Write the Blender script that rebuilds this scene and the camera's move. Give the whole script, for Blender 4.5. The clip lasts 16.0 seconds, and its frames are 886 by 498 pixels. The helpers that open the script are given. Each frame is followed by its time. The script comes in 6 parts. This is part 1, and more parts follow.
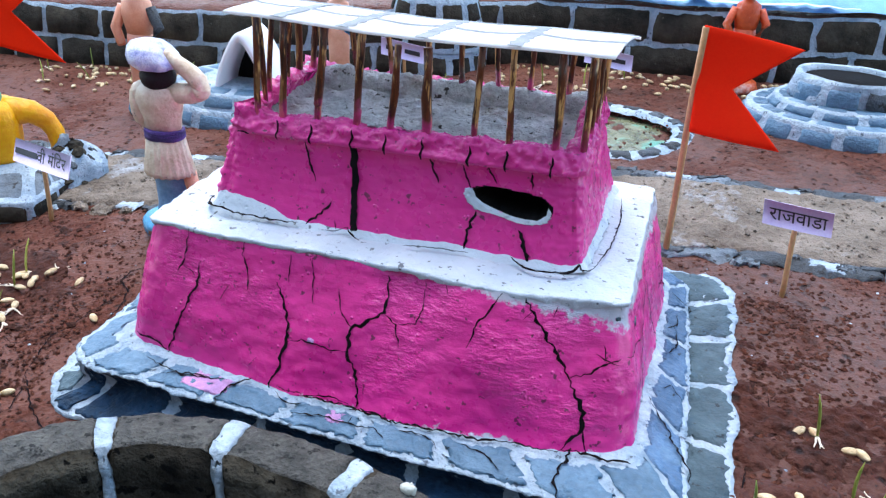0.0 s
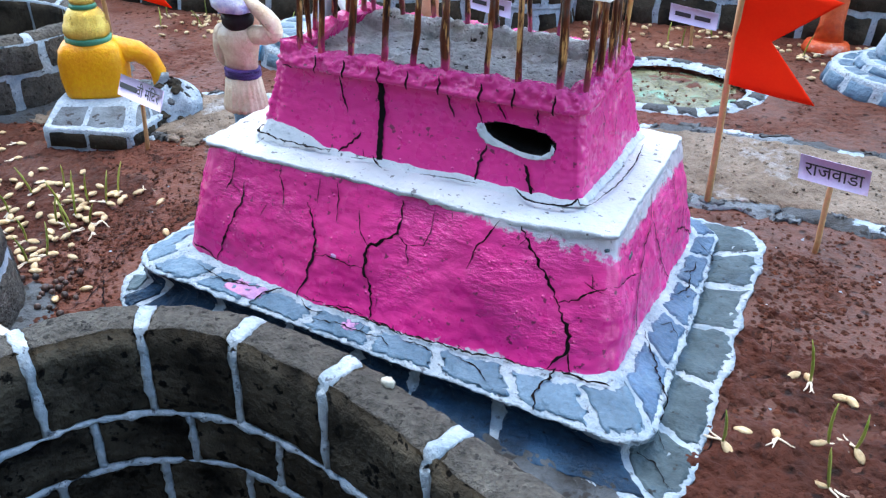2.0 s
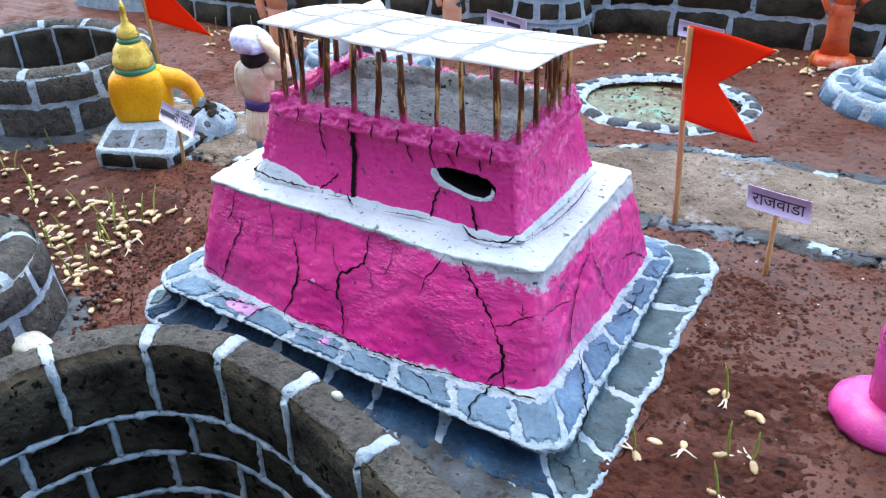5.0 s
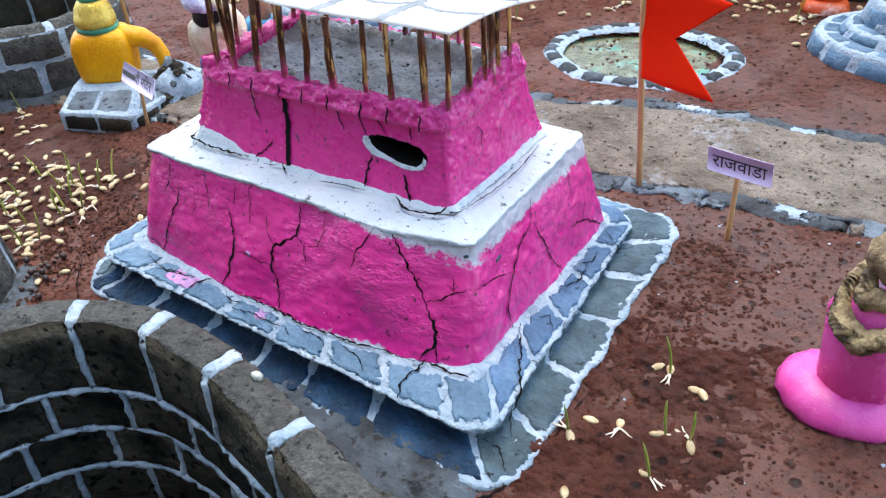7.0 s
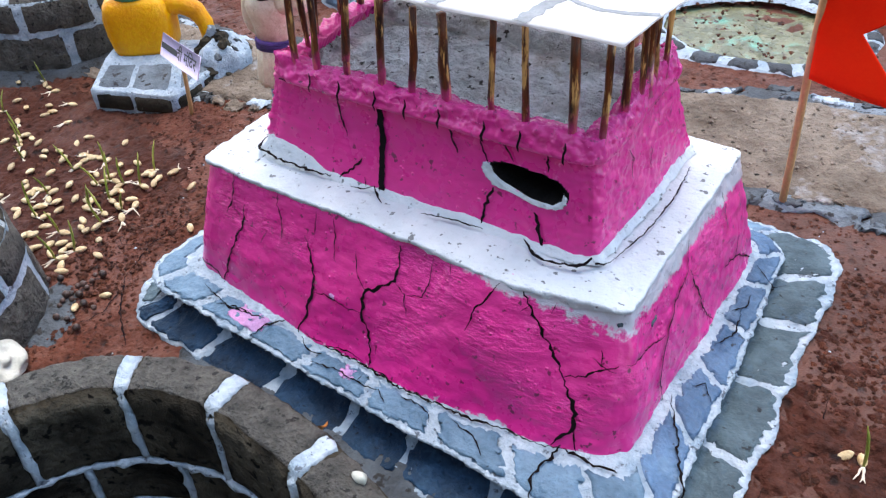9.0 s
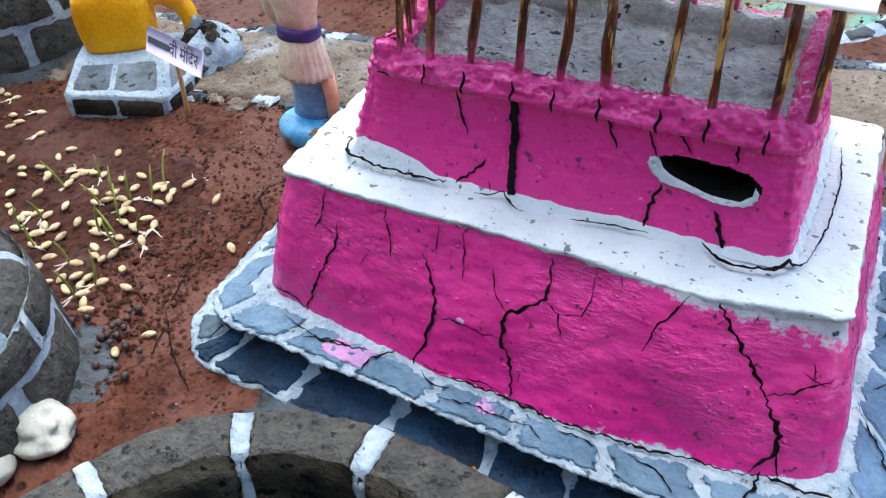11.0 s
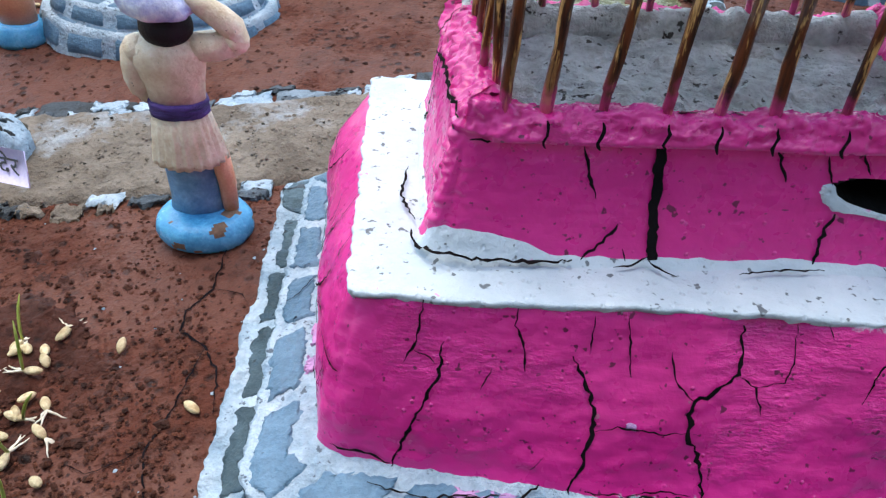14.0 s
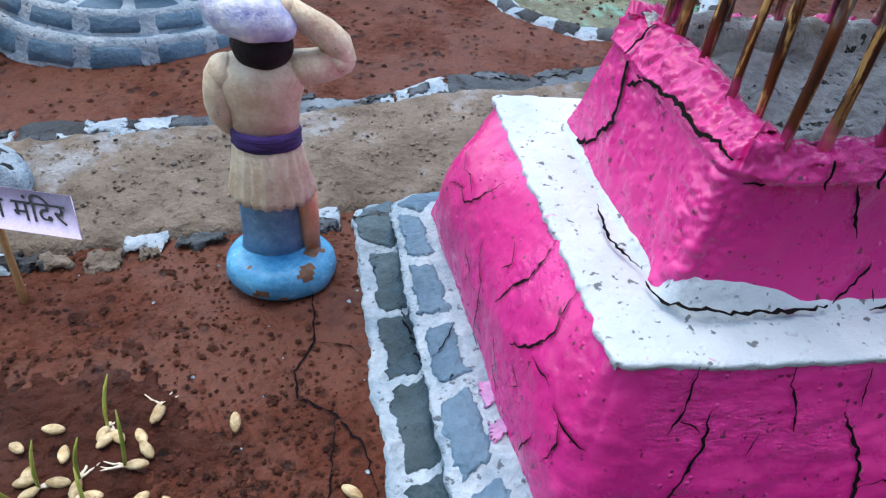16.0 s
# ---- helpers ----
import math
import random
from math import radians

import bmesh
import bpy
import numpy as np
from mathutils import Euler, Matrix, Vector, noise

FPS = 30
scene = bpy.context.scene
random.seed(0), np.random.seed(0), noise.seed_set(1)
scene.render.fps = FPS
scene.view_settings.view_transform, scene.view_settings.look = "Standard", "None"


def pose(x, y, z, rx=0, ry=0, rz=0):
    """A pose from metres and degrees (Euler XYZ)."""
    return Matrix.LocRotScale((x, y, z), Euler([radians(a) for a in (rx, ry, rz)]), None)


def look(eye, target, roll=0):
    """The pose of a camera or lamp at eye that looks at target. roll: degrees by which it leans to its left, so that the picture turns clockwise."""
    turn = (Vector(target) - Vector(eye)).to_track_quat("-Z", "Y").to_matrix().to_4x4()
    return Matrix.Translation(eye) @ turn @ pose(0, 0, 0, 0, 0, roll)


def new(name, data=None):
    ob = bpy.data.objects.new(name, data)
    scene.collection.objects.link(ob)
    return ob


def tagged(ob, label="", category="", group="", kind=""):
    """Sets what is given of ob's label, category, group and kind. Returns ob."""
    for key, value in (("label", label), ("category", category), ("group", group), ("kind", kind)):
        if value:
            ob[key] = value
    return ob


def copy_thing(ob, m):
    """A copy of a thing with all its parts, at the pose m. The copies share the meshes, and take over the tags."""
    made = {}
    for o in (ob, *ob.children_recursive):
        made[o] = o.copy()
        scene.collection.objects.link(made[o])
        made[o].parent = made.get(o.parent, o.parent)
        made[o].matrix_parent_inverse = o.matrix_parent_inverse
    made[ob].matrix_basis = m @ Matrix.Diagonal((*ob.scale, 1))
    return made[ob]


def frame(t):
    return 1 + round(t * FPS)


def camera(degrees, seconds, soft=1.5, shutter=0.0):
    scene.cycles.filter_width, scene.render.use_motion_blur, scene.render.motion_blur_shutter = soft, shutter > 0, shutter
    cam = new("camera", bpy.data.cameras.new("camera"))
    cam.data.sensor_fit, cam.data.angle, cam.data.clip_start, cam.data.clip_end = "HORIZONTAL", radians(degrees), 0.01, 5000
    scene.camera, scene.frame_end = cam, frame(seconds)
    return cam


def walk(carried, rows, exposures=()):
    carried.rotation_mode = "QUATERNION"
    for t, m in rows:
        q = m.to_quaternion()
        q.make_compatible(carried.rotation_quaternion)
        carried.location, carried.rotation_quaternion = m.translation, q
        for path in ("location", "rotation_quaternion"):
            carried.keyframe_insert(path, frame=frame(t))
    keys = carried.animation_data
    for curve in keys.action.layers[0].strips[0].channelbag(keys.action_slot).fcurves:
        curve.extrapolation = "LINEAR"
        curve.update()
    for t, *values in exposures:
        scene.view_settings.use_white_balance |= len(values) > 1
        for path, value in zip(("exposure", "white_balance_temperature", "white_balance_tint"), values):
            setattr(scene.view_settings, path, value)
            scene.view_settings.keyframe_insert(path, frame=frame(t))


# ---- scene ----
cam = camera(55.55, 16.0, soft=1.3)
PATH = [
    (0, pose(0.2072, -0.2747, 0.2328, 62.70, -1.89, 16.86)),
    (0.5, pose(0.2158, -0.2823, 0.2325, 62.23, -1.72, 19.37)),
    (1, pose(0.2280, -0.2887, 0.2325, 61.32, -1.53, 21.95)),
    (1.5, pose(0.2459, -0.2878, 0.2302, 60.66, -1.34, 24.11)),
    (2, pose(0.2624, -0.2882, 0.2337, 60.12, -0.83, 25.84)),
    (2.5, pose(0.2710, -0.2911, 0.2408, 59.72, -0.12, 27.29)),
    (3, pose(0.2789, -0.2982, 0.2477, 59.48, 0.60, 28.99)),
    (5.5, pose(0.3402, -0.2879, 0.2829, 58.43, 1.80, 30.63)),
    (6, pose(0.3499, -0.2801, 0.2829, 57.59, 2.00, 30.81)),
    (6.5, pose(0.3575, -0.2686, 0.2797, 56.49, 2.47, 31.22)),
    (7, pose(0.3549, -0.2543, 0.2793, 55.38, 3.01, 31.60)),
    (7.5, pose(0.3425, -0.2375, 0.2767, 53.96, 3.14, 32.13)),
    (8, pose(0.3234, -0.2257, 0.2735, 53.10, 3.06, 32.53)),
    (8.5, pose(0.2975, -0.2125, 0.2753, 52.20, 3.03, 32.87)),
    (9, pose(0.2698, -0.2032, 0.2710, 51.58, 3.06, 33.01)),
    (9.5, pose(0.2438, -0.2015, 0.2690, 50.61, 3.10, 32.86)),
    (10, pose(0.2204, -0.2075, 0.2642, 49.62, 3.01, 31.26)),
    (12.5, pose(0.0995, -0.2100, 0.2368, 52.39, -0.33, 12.92)),
    (13, pose(0.0731, -0.1975, 0.2277, 52.54, -1.28, 8.09)),
    (13.5, pose(0.0434, -0.1942, 0.2248, 52.61, -2.11, 3.91)),
    (14, pose(0.0190, -0.1768, 0.2286, 52.29, -2.33, -0.11)),
    (14.5, pose(-0.0055, -0.1592, 0.2267, 51.65, -2.72, -3.80)),
    (15, pose(-0.0326, -0.1492, 0.2185, 51.08, -3.58, -7.12)),
    (15.5, pose(-0.0561, -0.1411, 0.2146, 50.90, -4.82, -8.92)),
    (16, pose(-0.0801, -0.1287, 0.2201, 51.17, -5.67, -10.05)),
]
# path end
walk(cam, PATH, exposures=[(0.0, 2.12, 6600, 5), (3.0, 2.26, 6900, 5), (7.0, 2.15, 7200, 5), (9.5, 2.03, 7500, 10), (12.0, 2.09, 7300, 0), (14.0, 1.86, 7150, 2), (16.0, 1.65, 7000, 4)])

# ---- light: a bright, thinly clouded sky over a yard ----
world = bpy.data.worlds.new("sky")
scene.world = world
world.use_nodes = True
wn = world.node_tree
sky = wn.nodes.new("ShaderNodeTexSky")
sky.sky_type = "NISHITA"
sky.sun_disc = False
sky.sun_elevation = radians(66)
sky.sun_rotation = radians(-29)
wn.links.new(sky.outputs[0], wn.nodes["Background"].inputs[0])
wn.nodes["Background"].inputs[1].default_value = 0.15
sun_data = bpy.data.lights.new("sun", "SUN")
sun_data.energy = 0.633
sun_data.angle = radians(40)
sun_data.color = (1.0, 0.95, 0.92)
sun = new("sun", sun_data)
sun.matrix_world = look((-0.25, 0.45, 2.4), (0, 0, 0))

# All places below are in widths of the pink palace, which is U metres wide.
U = 0.2


# ---- materials ----
def material(name, dark, light, scale=60.0, rough=0.7, bump=0.3, fine=900.0, specks=None, speck_level=0.66,
             speck_scale=450.0, rand=0.0, metal=0.0, streak=None, stain=None, stain_level=0.6, gloss=None, island=False, depth=0.0016):
    """Two-scale noise colour with specks, stains, bump and a spread from piece to piece."""
    m = bpy.data.materials.new(name)
    m.use_nodes = True
    t = m.node_tree
    b = t.nodes["Principled BSDF"]
    co = t.nodes.new("ShaderNodeTexCoord")
    src = co.outputs["Object"]
    if rand:
        info = t.nodes.new("ShaderNodeNewGeometry" if island else "ShaderNodeObjectInfo")
        rnd = info.outputs["Random Per Island" if island else "Random"]
        shift = t.nodes.new("ShaderNodeVectorMath")
        shift.operation = "ADD"
        mul = t.nodes.new("ShaderNodeMath")
        mul.operation = "MULTIPLY"
        mul.inputs[1].default_value = 7.3
        t.links.new(rnd, mul.inputs[0])
        t.links.new(src, shift.inputs[0])
        t.links.new(mul.outputs[0], shift.inputs[1])
        src = shift.outputs[0]
    if streak:
        mp = t.nodes.new("ShaderNodeMapping")
        mp.inputs["Scale"].default_value = streak
        t.links.new(src, mp.inputs[0])
        src2 = mp.outputs[0]
    else:
        src2 = src

    def noise_tex(s, detail, vec, roughness=0.6):
        n = t.nodes.new("ShaderNodeTexNoise")
        n.inputs["Scale"].default_value = s
        n.inputs["Detail"].default_value = detail
        n.inputs["Roughness"].default_value = roughness
        t.links.new(vec, n.inputs["Vector"])
        return n

    def ramp(sock, p0, p1, c0=(0, 0, 0, 1), c1=(1, 1, 1, 1)):
        r = t.nodes.new("ShaderNodeValToRGB")
        r.color_ramp.elements[0].position, r.color_ramp.elements[1].position = p0, p1
        r.color_ramp.elements[0].color, r.color_ramp.elements[1].color = c0, c1
        t.links.new(sock, r.inputs[0])
        return r

    def blend(fac, a, colour):
        x = t.nodes.new("ShaderNodeMix")
        x.data_type = "RGBA"
        t.links.new(fac, x.inputs[0])
        t.links.new(a, x.inputs[6])
        x.inputs[7].default_value = (*colour, 1)
        return x.outputs[2]

    n1 = noise_tex(scale, 7, src2)
    col = ramp(n1.outputs[0], 0.32, 0.68, (*dark, 1), (*light, 1)).outputs[0]
    n2 = noise_tex(fine, 4, src)
    grain = t.nodes.new("ShaderNodeMix")
    grain.data_type, grain.blend_type = "RGBA", "OVERLAY"
    grain.inputs[0].default_value = 0.35
    t.links.new(col, grain.inputs[6])
    t.links.new(n2.outputs[0], grain.inputs[7])
    col = grain.outputs[2]
    if stain:
        n4 = noise_tex(scale * 0.45, 5, src, 0.7)
        col = blend(ramp(n4.outputs[0], stain_level, stain_level + 0.1).outputs[0], col, stain)
    if specks:
        n3 = noise_tex(speck_scale, 3, src2)
        col = blend(ramp(n3.outputs[0], speck_level, speck_level + 0.05).outputs[0], col, specks)
    if rand:
        hs = t.nodes.new("ShaderNodeHueSaturation")
        mr = t.nodes.new("ShaderNodeMapRange")
        mr.inputs[3].default_value, mr.inputs[4].default_value = 1 - rand, 1 + rand
        t.links.new(rnd, mr.inputs[0])
        t.links.new(mr.outputs[0], hs.inputs["Value"])
        t.links.new(col, hs.inputs["Color"])
        col = hs.outputs[0]
    t.links.new(col, b.inputs["Base Color"])
    rr = t.nodes.new("ShaderNodeMapRange")
    rr.inputs[3].default_value, rr.inputs[4].default_value = max(0.05, rough - 0.18), min(1, rough + 0.12)
    t.links.new(n1.outputs[0], rr.inputs[0])
    t.links.new(rr.outputs[0], b.inputs["Roughness"])
    b.inputs["Metallic"].default_value = metal
    if gloss is not None:
        b.inputs["Specular IOR Level"].default_value = gloss
    if bump:
        add = t.nodes.new("ShaderNodeMath")
        add.operation = "MULTIPLY_ADD"
        add.inputs[1].default_value = 2.0
        t.links.new(n1.outputs[0], add.inputs[0])
        t.links.new(n2.outputs[0], add.inputs[2])
        bp = t.nodes.new("ShaderNodeBump")
        bp.inputs["Strength"].default_value = bump
        bp.inputs["Distance"].default_value = depth
        t.links.new(add.outputs[0], bp.inputs["Height"])
        t.links.new(bp.outputs[0], b.inputs["Normal"])
    return m


class Kit:
    """Node tools for the surfaces that fill most of the view."""

    def __init__(self, name):
        self.m = bpy.data.materials.new(name)
        self.m.use_nodes = True
        self.t = self.m.node_tree
        self.b = self.t.nodes["Principled BSDF"]
        self.src = self.t.nodes.new("ShaderNodeTexCoord").outputs["Object"]

    def noise(self, scale, detail=4, rough=0.6, stretch=None):
        n = self.t.nodes.new("ShaderNodeTexNoise")
        n.inputs["Scale"].default_value, n.inputs["Detail"].default_value, n.inputs["Roughness"].default_value = scale, detail, rough
        src = self.src
        if stretch:
            mp = self.t.nodes.new("ShaderNodeMapping")
            mp.inputs["Scale"].default_value = stretch
            self.t.links.new(src, mp.inputs[0])
            src = mp.outputs[0]
        self.t.links.new(src, n.inputs["Vector"])
        return n.outputs[0]

    def cells(self, scale):
        n = self.t.nodes.new("ShaderNodeTexVoronoi")
        n.inputs["Scale"].default_value = scale
        self.t.links.new(self.src, n.inputs["Vector"])
        return n.outputs["Distance"]

    def up(self):
        n = self.t.nodes.new("ShaderNodeSeparateXYZ")
        self.t.links.new(self.src, n.inputs[0])
        return n.outputs[2]

    def across(self):
        n = self.t.nodes.new("ShaderNodeSeparateXYZ")
        self.t.links.new(self.src, n.inputs[0])
        return n.outputs[0]

    def away(self):
        n = self.t.nodes.new("ShaderNodeVectorMath")
        n.operation = "LENGTH"
        self.t.links.new(self.src, n.inputs[0])
        return n.outputs["Value"]

    def span(self, sock, a, b, lo=0.0, hi=1.0):
        n = self.t.nodes.new("ShaderNodeMapRange")
        for i, v in enumerate((a, b, lo, hi)):
            n.inputs[i + 1].default_value = v
        self.t.links.new(sock, n.inputs[0])
        return n.outputs[0]

    def calc(self, op, a, b):
        n = self.t.nodes.new("ShaderNodeMath")
        n.operation = op
        for i, v in enumerate((a, b)):
            if isinstance(v, (int, float)):
                n.inputs[i].default_value = v
            else:
                self.t.links.new(v, n.inputs[i])
        return n.outputs[0]

    def mix(self, fac, a, b):
        n = self.t.nodes.new("ShaderNodeMix")
        n.data_type = "RGBA"
        self.t.links.new(fac, n.inputs[0])
        for i, v in ((6, a), (7, b)):
            if isinstance(v, tuple):
                n.inputs[i].default_value = (*v, 1)
            else:
                self.t.links.new(v, n.inputs[i])
        return n.outputs[2]

    def bumps(self, *layers):
        """Layers of relief: (height, metres, strength)."""
        last = None
        for height, metres, strength in layers:
            n = self.t.nodes.new("ShaderNodeBump")
            n.inputs["Distance"].default_value, n.inputs["Strength"].default_value = metres, strength
            self.t.links.new(height, n.inputs["Height"])
            if last:
                self.t.links.new(last, n.inputs["Normal"])
            last = n.outputs[0]
        self.t.links.new(last, self.b.inputs["Normal"])

    def finish(self, colour, rough, spec):
        self.t.links.new(colour, self.b.inputs["Base Color"])
        if isinstance(rough, float):
            self.b.inputs["Roughness"].default_value = rough
        else:
            self.t.links.new(rough, self.b.inputs["Roughness"])
        self.b.inputs["Specular IOR Level"].default_value = spec
        return self.m


def pink_paint(name, whitened=False):
    """Glossy limewash brushed sideways over lumpy clay, with grit, pits and nubs; whitewash may have run over its upper and lower rims."""
    k = Kit(name)
    mottle, brush, lumps, broad = k.noise(20, 4), k.noise(1.0, 5, 0.65, (30, 30, 330)), k.noise(330, 4, 0.55), k.noise(60, 3)
    scaly = k.calc("MULTIPLY", k.noise(1.0, 4, 0.6, (260, 260, 560)), k.span(k.noise(19, 3), 0.52, 0.62))
    nubs = k.calc("MULTIPLY", k.span(k.cells(330), 0.08, 0.26, 1, 0), k.span(k.noise(60, 3), 0.55, 0.62))
    colour = k.mix(k.span(mottle, 0.28, 0.72), (0.645, 0.015, 0.220), (0.715, 0.028, 0.270))
    streaky = k.span(k.noise(17, 3), 0.42, 0.60)
    colour = k.mix(k.calc("MULTIPLY", streaky, k.span(brush, 0.52, 0.80, 0, 0.20)), colour, (0.84, 0.10, 0.40))
    colour = k.mix(k.calc("MULTIPLY", streaky, k.span(brush, 0.46, 0.26, 0, 0.18)), colour, (0.48, 0.008, 0.16))
    rub = k.calc("MULTIPLY", k.span(k.noise(13, 5, 0.7), 0.57, 0.68), k.span(k.noise(190, 4), 0.42, 0.62, 0, 0.16))
    colour = k.mix(rub, colour, (0.90, 0.21, 0.50))
    colour = k.mix(k.span(k.noise(290, 2), 0.665, 0.70), colour, (0.16, 0.008, 0.06))
    colour = k.mix(k.span(k.noise(120, 2), 0.75, 0.765, 0, 0.5), colour, (0.40, 0.24, 0.26))
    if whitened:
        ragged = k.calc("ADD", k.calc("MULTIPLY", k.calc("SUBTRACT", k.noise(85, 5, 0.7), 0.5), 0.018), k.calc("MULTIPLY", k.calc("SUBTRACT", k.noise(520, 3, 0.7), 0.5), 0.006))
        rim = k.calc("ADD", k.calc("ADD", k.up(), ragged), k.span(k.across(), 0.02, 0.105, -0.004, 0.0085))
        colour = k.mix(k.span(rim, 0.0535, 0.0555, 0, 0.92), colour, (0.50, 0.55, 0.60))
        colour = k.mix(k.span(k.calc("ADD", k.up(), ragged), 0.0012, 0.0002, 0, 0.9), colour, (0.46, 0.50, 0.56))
    k.bumps((broad, 0.0022, 0.24), (brush, 0.0006, 0.30), (lumps, 0.0008, 0.30), (scaly, 0.0016, 0.75), (nubs, 0.0006, 0.8))
    return k.finish(colour, k.span(k.noise(90, 3), 0.3, 0.7, 0.20, 0.40), 0.65)


def white_paint():
    """Thick bluish whitewash with pits and faint grey smudges."""
    k = Kit("white_limewash")
    colour = k.mix(k.span(k.noise(40, 6), 0.35, 0.65), (0.44, 0.505, 0.56), (0.56, 0.615, 0.66))
    colour = k.mix(k.calc("MULTIPLY", k.span(k.noise(16, 5, 0.7), 0.56, 0.70), k.span(k.noise(210, 3), 0.40, 0.62, 0, 0.8)), colour, (0.33, 0.385, 0.43))
    colour = k.mix(k.span(k.noise(250, 2), 0.645, 0.69), colour, (0.13, 0.145, 0.16))
    colour = k.mix(k.span(k.noise(150, 2), 0.74, 0.76, 0, 0.7), colour, (0.62, 0.20, 0.42))
    k.bumps((k.noise(65, 4), 0.0022, 0.5), (k.noise(330, 4), 0.0011, 0.75), (k.span(k.cells(260), 0.08, 0.24), 0.0005, 0.7))
    return k.finish(colour, 0.72, 0.3)


def soil_skin_paint(name, plate, rust, dark, crumbly, ashen=None):
    """Soil that dried in smooth plates between rusty crumbly stretches, with pits."""
    k = Kit(name)
    loose = k.span(k.noise(15, 5, 0.65), 0.60 - crumbly, 0.72 - crumbly)
    if ashen:  # towards the figures the soil is trodden with cement dust
        dusty = k.calc("MULTIPLY", k.span(k.calc("ADD", k.across(), k.calc("MULTIPLY", k.noise(9, 4), 0.10)), 0.17, 0.30), k.span(k.away(), 0.40, 0.75, 1, 0))
        plate_ = k.mix(dusty, plate, ashen)
        rust_ = k.mix(k.calc("MULTIPLY", dusty, 0.6), rust, ashen)
    else:
        plate_, rust_ = plate, rust
    colour = k.mix(loose, plate_, rust_)
    colour = k.mix(k.span(k.noise(33, 5, 0.7), 0.50, 0.66, 0, 0.6), colour, dark)
    colour = k.mix(k.span(k.noise(150, 4, 0.7), 0.42, 0.62, 0.30, 0), colour, tuple(c * 1.6 for c in plate))
    pits = k.calc("MULTIPLY", k.span(k.cells(115), 0.14, 0.30, 1, 0), k.span(k.noise(38, 3), 0.46, 0.56))
    # The shade inside the pits is put into the colour, over the same mask as their relief.
    colour = k.mix(k.calc("MULTIPLY", pits, 0.85), colour, tuple(c * 0.35 for c in dark))
    colour = k.mix(k.span(k.noise(420, 3), 0.62, 0.70, 0, 0.85), colour, tuple(c * 0.5 for c in dark))
    crumbs_ = k.calc("MULTIPLY", k.calc("ADD", k.noise(240, 4, 0.65), k.span(k.cells(170), 0.0, 0.6, 0.6, 0)), k.span(loose, 0, 1, 0.25, 1))
    k.bumps((k.noise(55, 4), 0.0040, 0.6), (crumbs_, 0.0030, 0.9), (k.span(pits, 0, 1, 1, 0), 0.0016, 0.9), (k.noise(750, 3), 0.0006, 0.8))
    return k.finish(colour, k.span(loose, 0, 1, 0.52, 0.82), 0.22)


def stick_paint():
    """Dark red-brown varnish scraped to gold bamboo in patches, with pink wash over the feet."""
    k = Kit("varnished_bamboo")
    grainy = k.noise(1.0, 4, 0.6, (520, 520, 60))
    colour = k.mix(k.span(grainy, 0.36, 0.60), (0.012, 0.0028, 0.0010), (0.135, 0.030, 0.006))
    bare = k.calc("MULTIPLY", k.span(k.noise(1.0, 4, 0.65, (330, 330, 45)), 0.53, 0.585), k.span(k.noise(60, 3), 0.40, 0.52, 0.25, 1.0))
    colour = k.mix(bare, colour, (0.66, 0.37, 0.13))
    foot = k.calc("ADD", k.up(), k.calc("MULTIPLY", k.calc("SUBTRACT", k.noise(95, 3), 0.5), 0.030))
    colour = k.mix(k.span(foot, 0.1015, 0.1085, 0.70, 0), colour, (0.66, 0.045, 0.24))
    k.bumps((grainy, 0.0008, 0.6),)
    return k.finish(colour, 0.30, 0.5)


PINK = pink_paint("pink_limewash")
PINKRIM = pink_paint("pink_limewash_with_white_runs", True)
WHITE = white_paint()
CONCRETE = material("grey_cement", (0.34, 0.355, 0.36), (0.70, 0.715, 0.715), 70, 0.9, 1.0, 330, (0.06, 0.055, 0.05), 0.62, 230, stain=(0.36, 0.34, 0.31), stain_level=0.55, depth=0.004)
CRACK = material("crack_dark", (0.005, 0.004, 0.005), (0.012, 0.009, 0.010), 90, 0.95, 0.0, gloss=0.05)
# Near-black for the inside of hollows: their shade is put into the colour.
HOLLOW = material("hollow_shade_black", (0.004, 0.004, 0.004), (0.010, 0.009, 0.009), 60, 0.8, 0.4, gloss=0.05)
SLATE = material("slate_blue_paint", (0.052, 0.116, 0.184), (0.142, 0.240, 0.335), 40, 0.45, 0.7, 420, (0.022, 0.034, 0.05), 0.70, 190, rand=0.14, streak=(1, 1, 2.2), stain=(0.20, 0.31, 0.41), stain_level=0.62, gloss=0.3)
# Slate for the undercut front course, with the overhang's shade put into its colour.
SLATESHADE = material("slate_paint_shaded", (0.003, 0.011, 0.025), (0.020, 0.060, 0.118), 44, 0.4, 0.9, 400, (0.003, 0.007, 0.014), 0.64, 220, rand=0.2, streak=(1, 1, 4.5), stain=(0.048, 0.118, 0.195), stain_level=0.60, gloss=0.15)
MIDBLUE = material("mid_blue_paint", (0.026, 0.066, 0.132), (0.095, 0.175, 0.285), 40, 0.45, 0.8, 420, (0.016, 0.026, 0.042), 0.66, 200, rand=0.18, streak=(1, 1, 2.5), stain=(0.13, 0.22, 0.32), stain_level=0.62, gloss=0.25)
# Grey-green of the plinth's steep lower sides, dimmed in colour for their shade.
DIMGREEN = material("dimmed_grey_green_paint", (0.026, 0.048, 0.060), (0.085, 0.130, 0.155), 46, 0.5, 0.8, 420, (0.016, 0.022, 0.026), 0.64, 240, rand=0.2, stain=(0.06, 0.11, 0.16), stain_level=0.56, gloss=0.2)
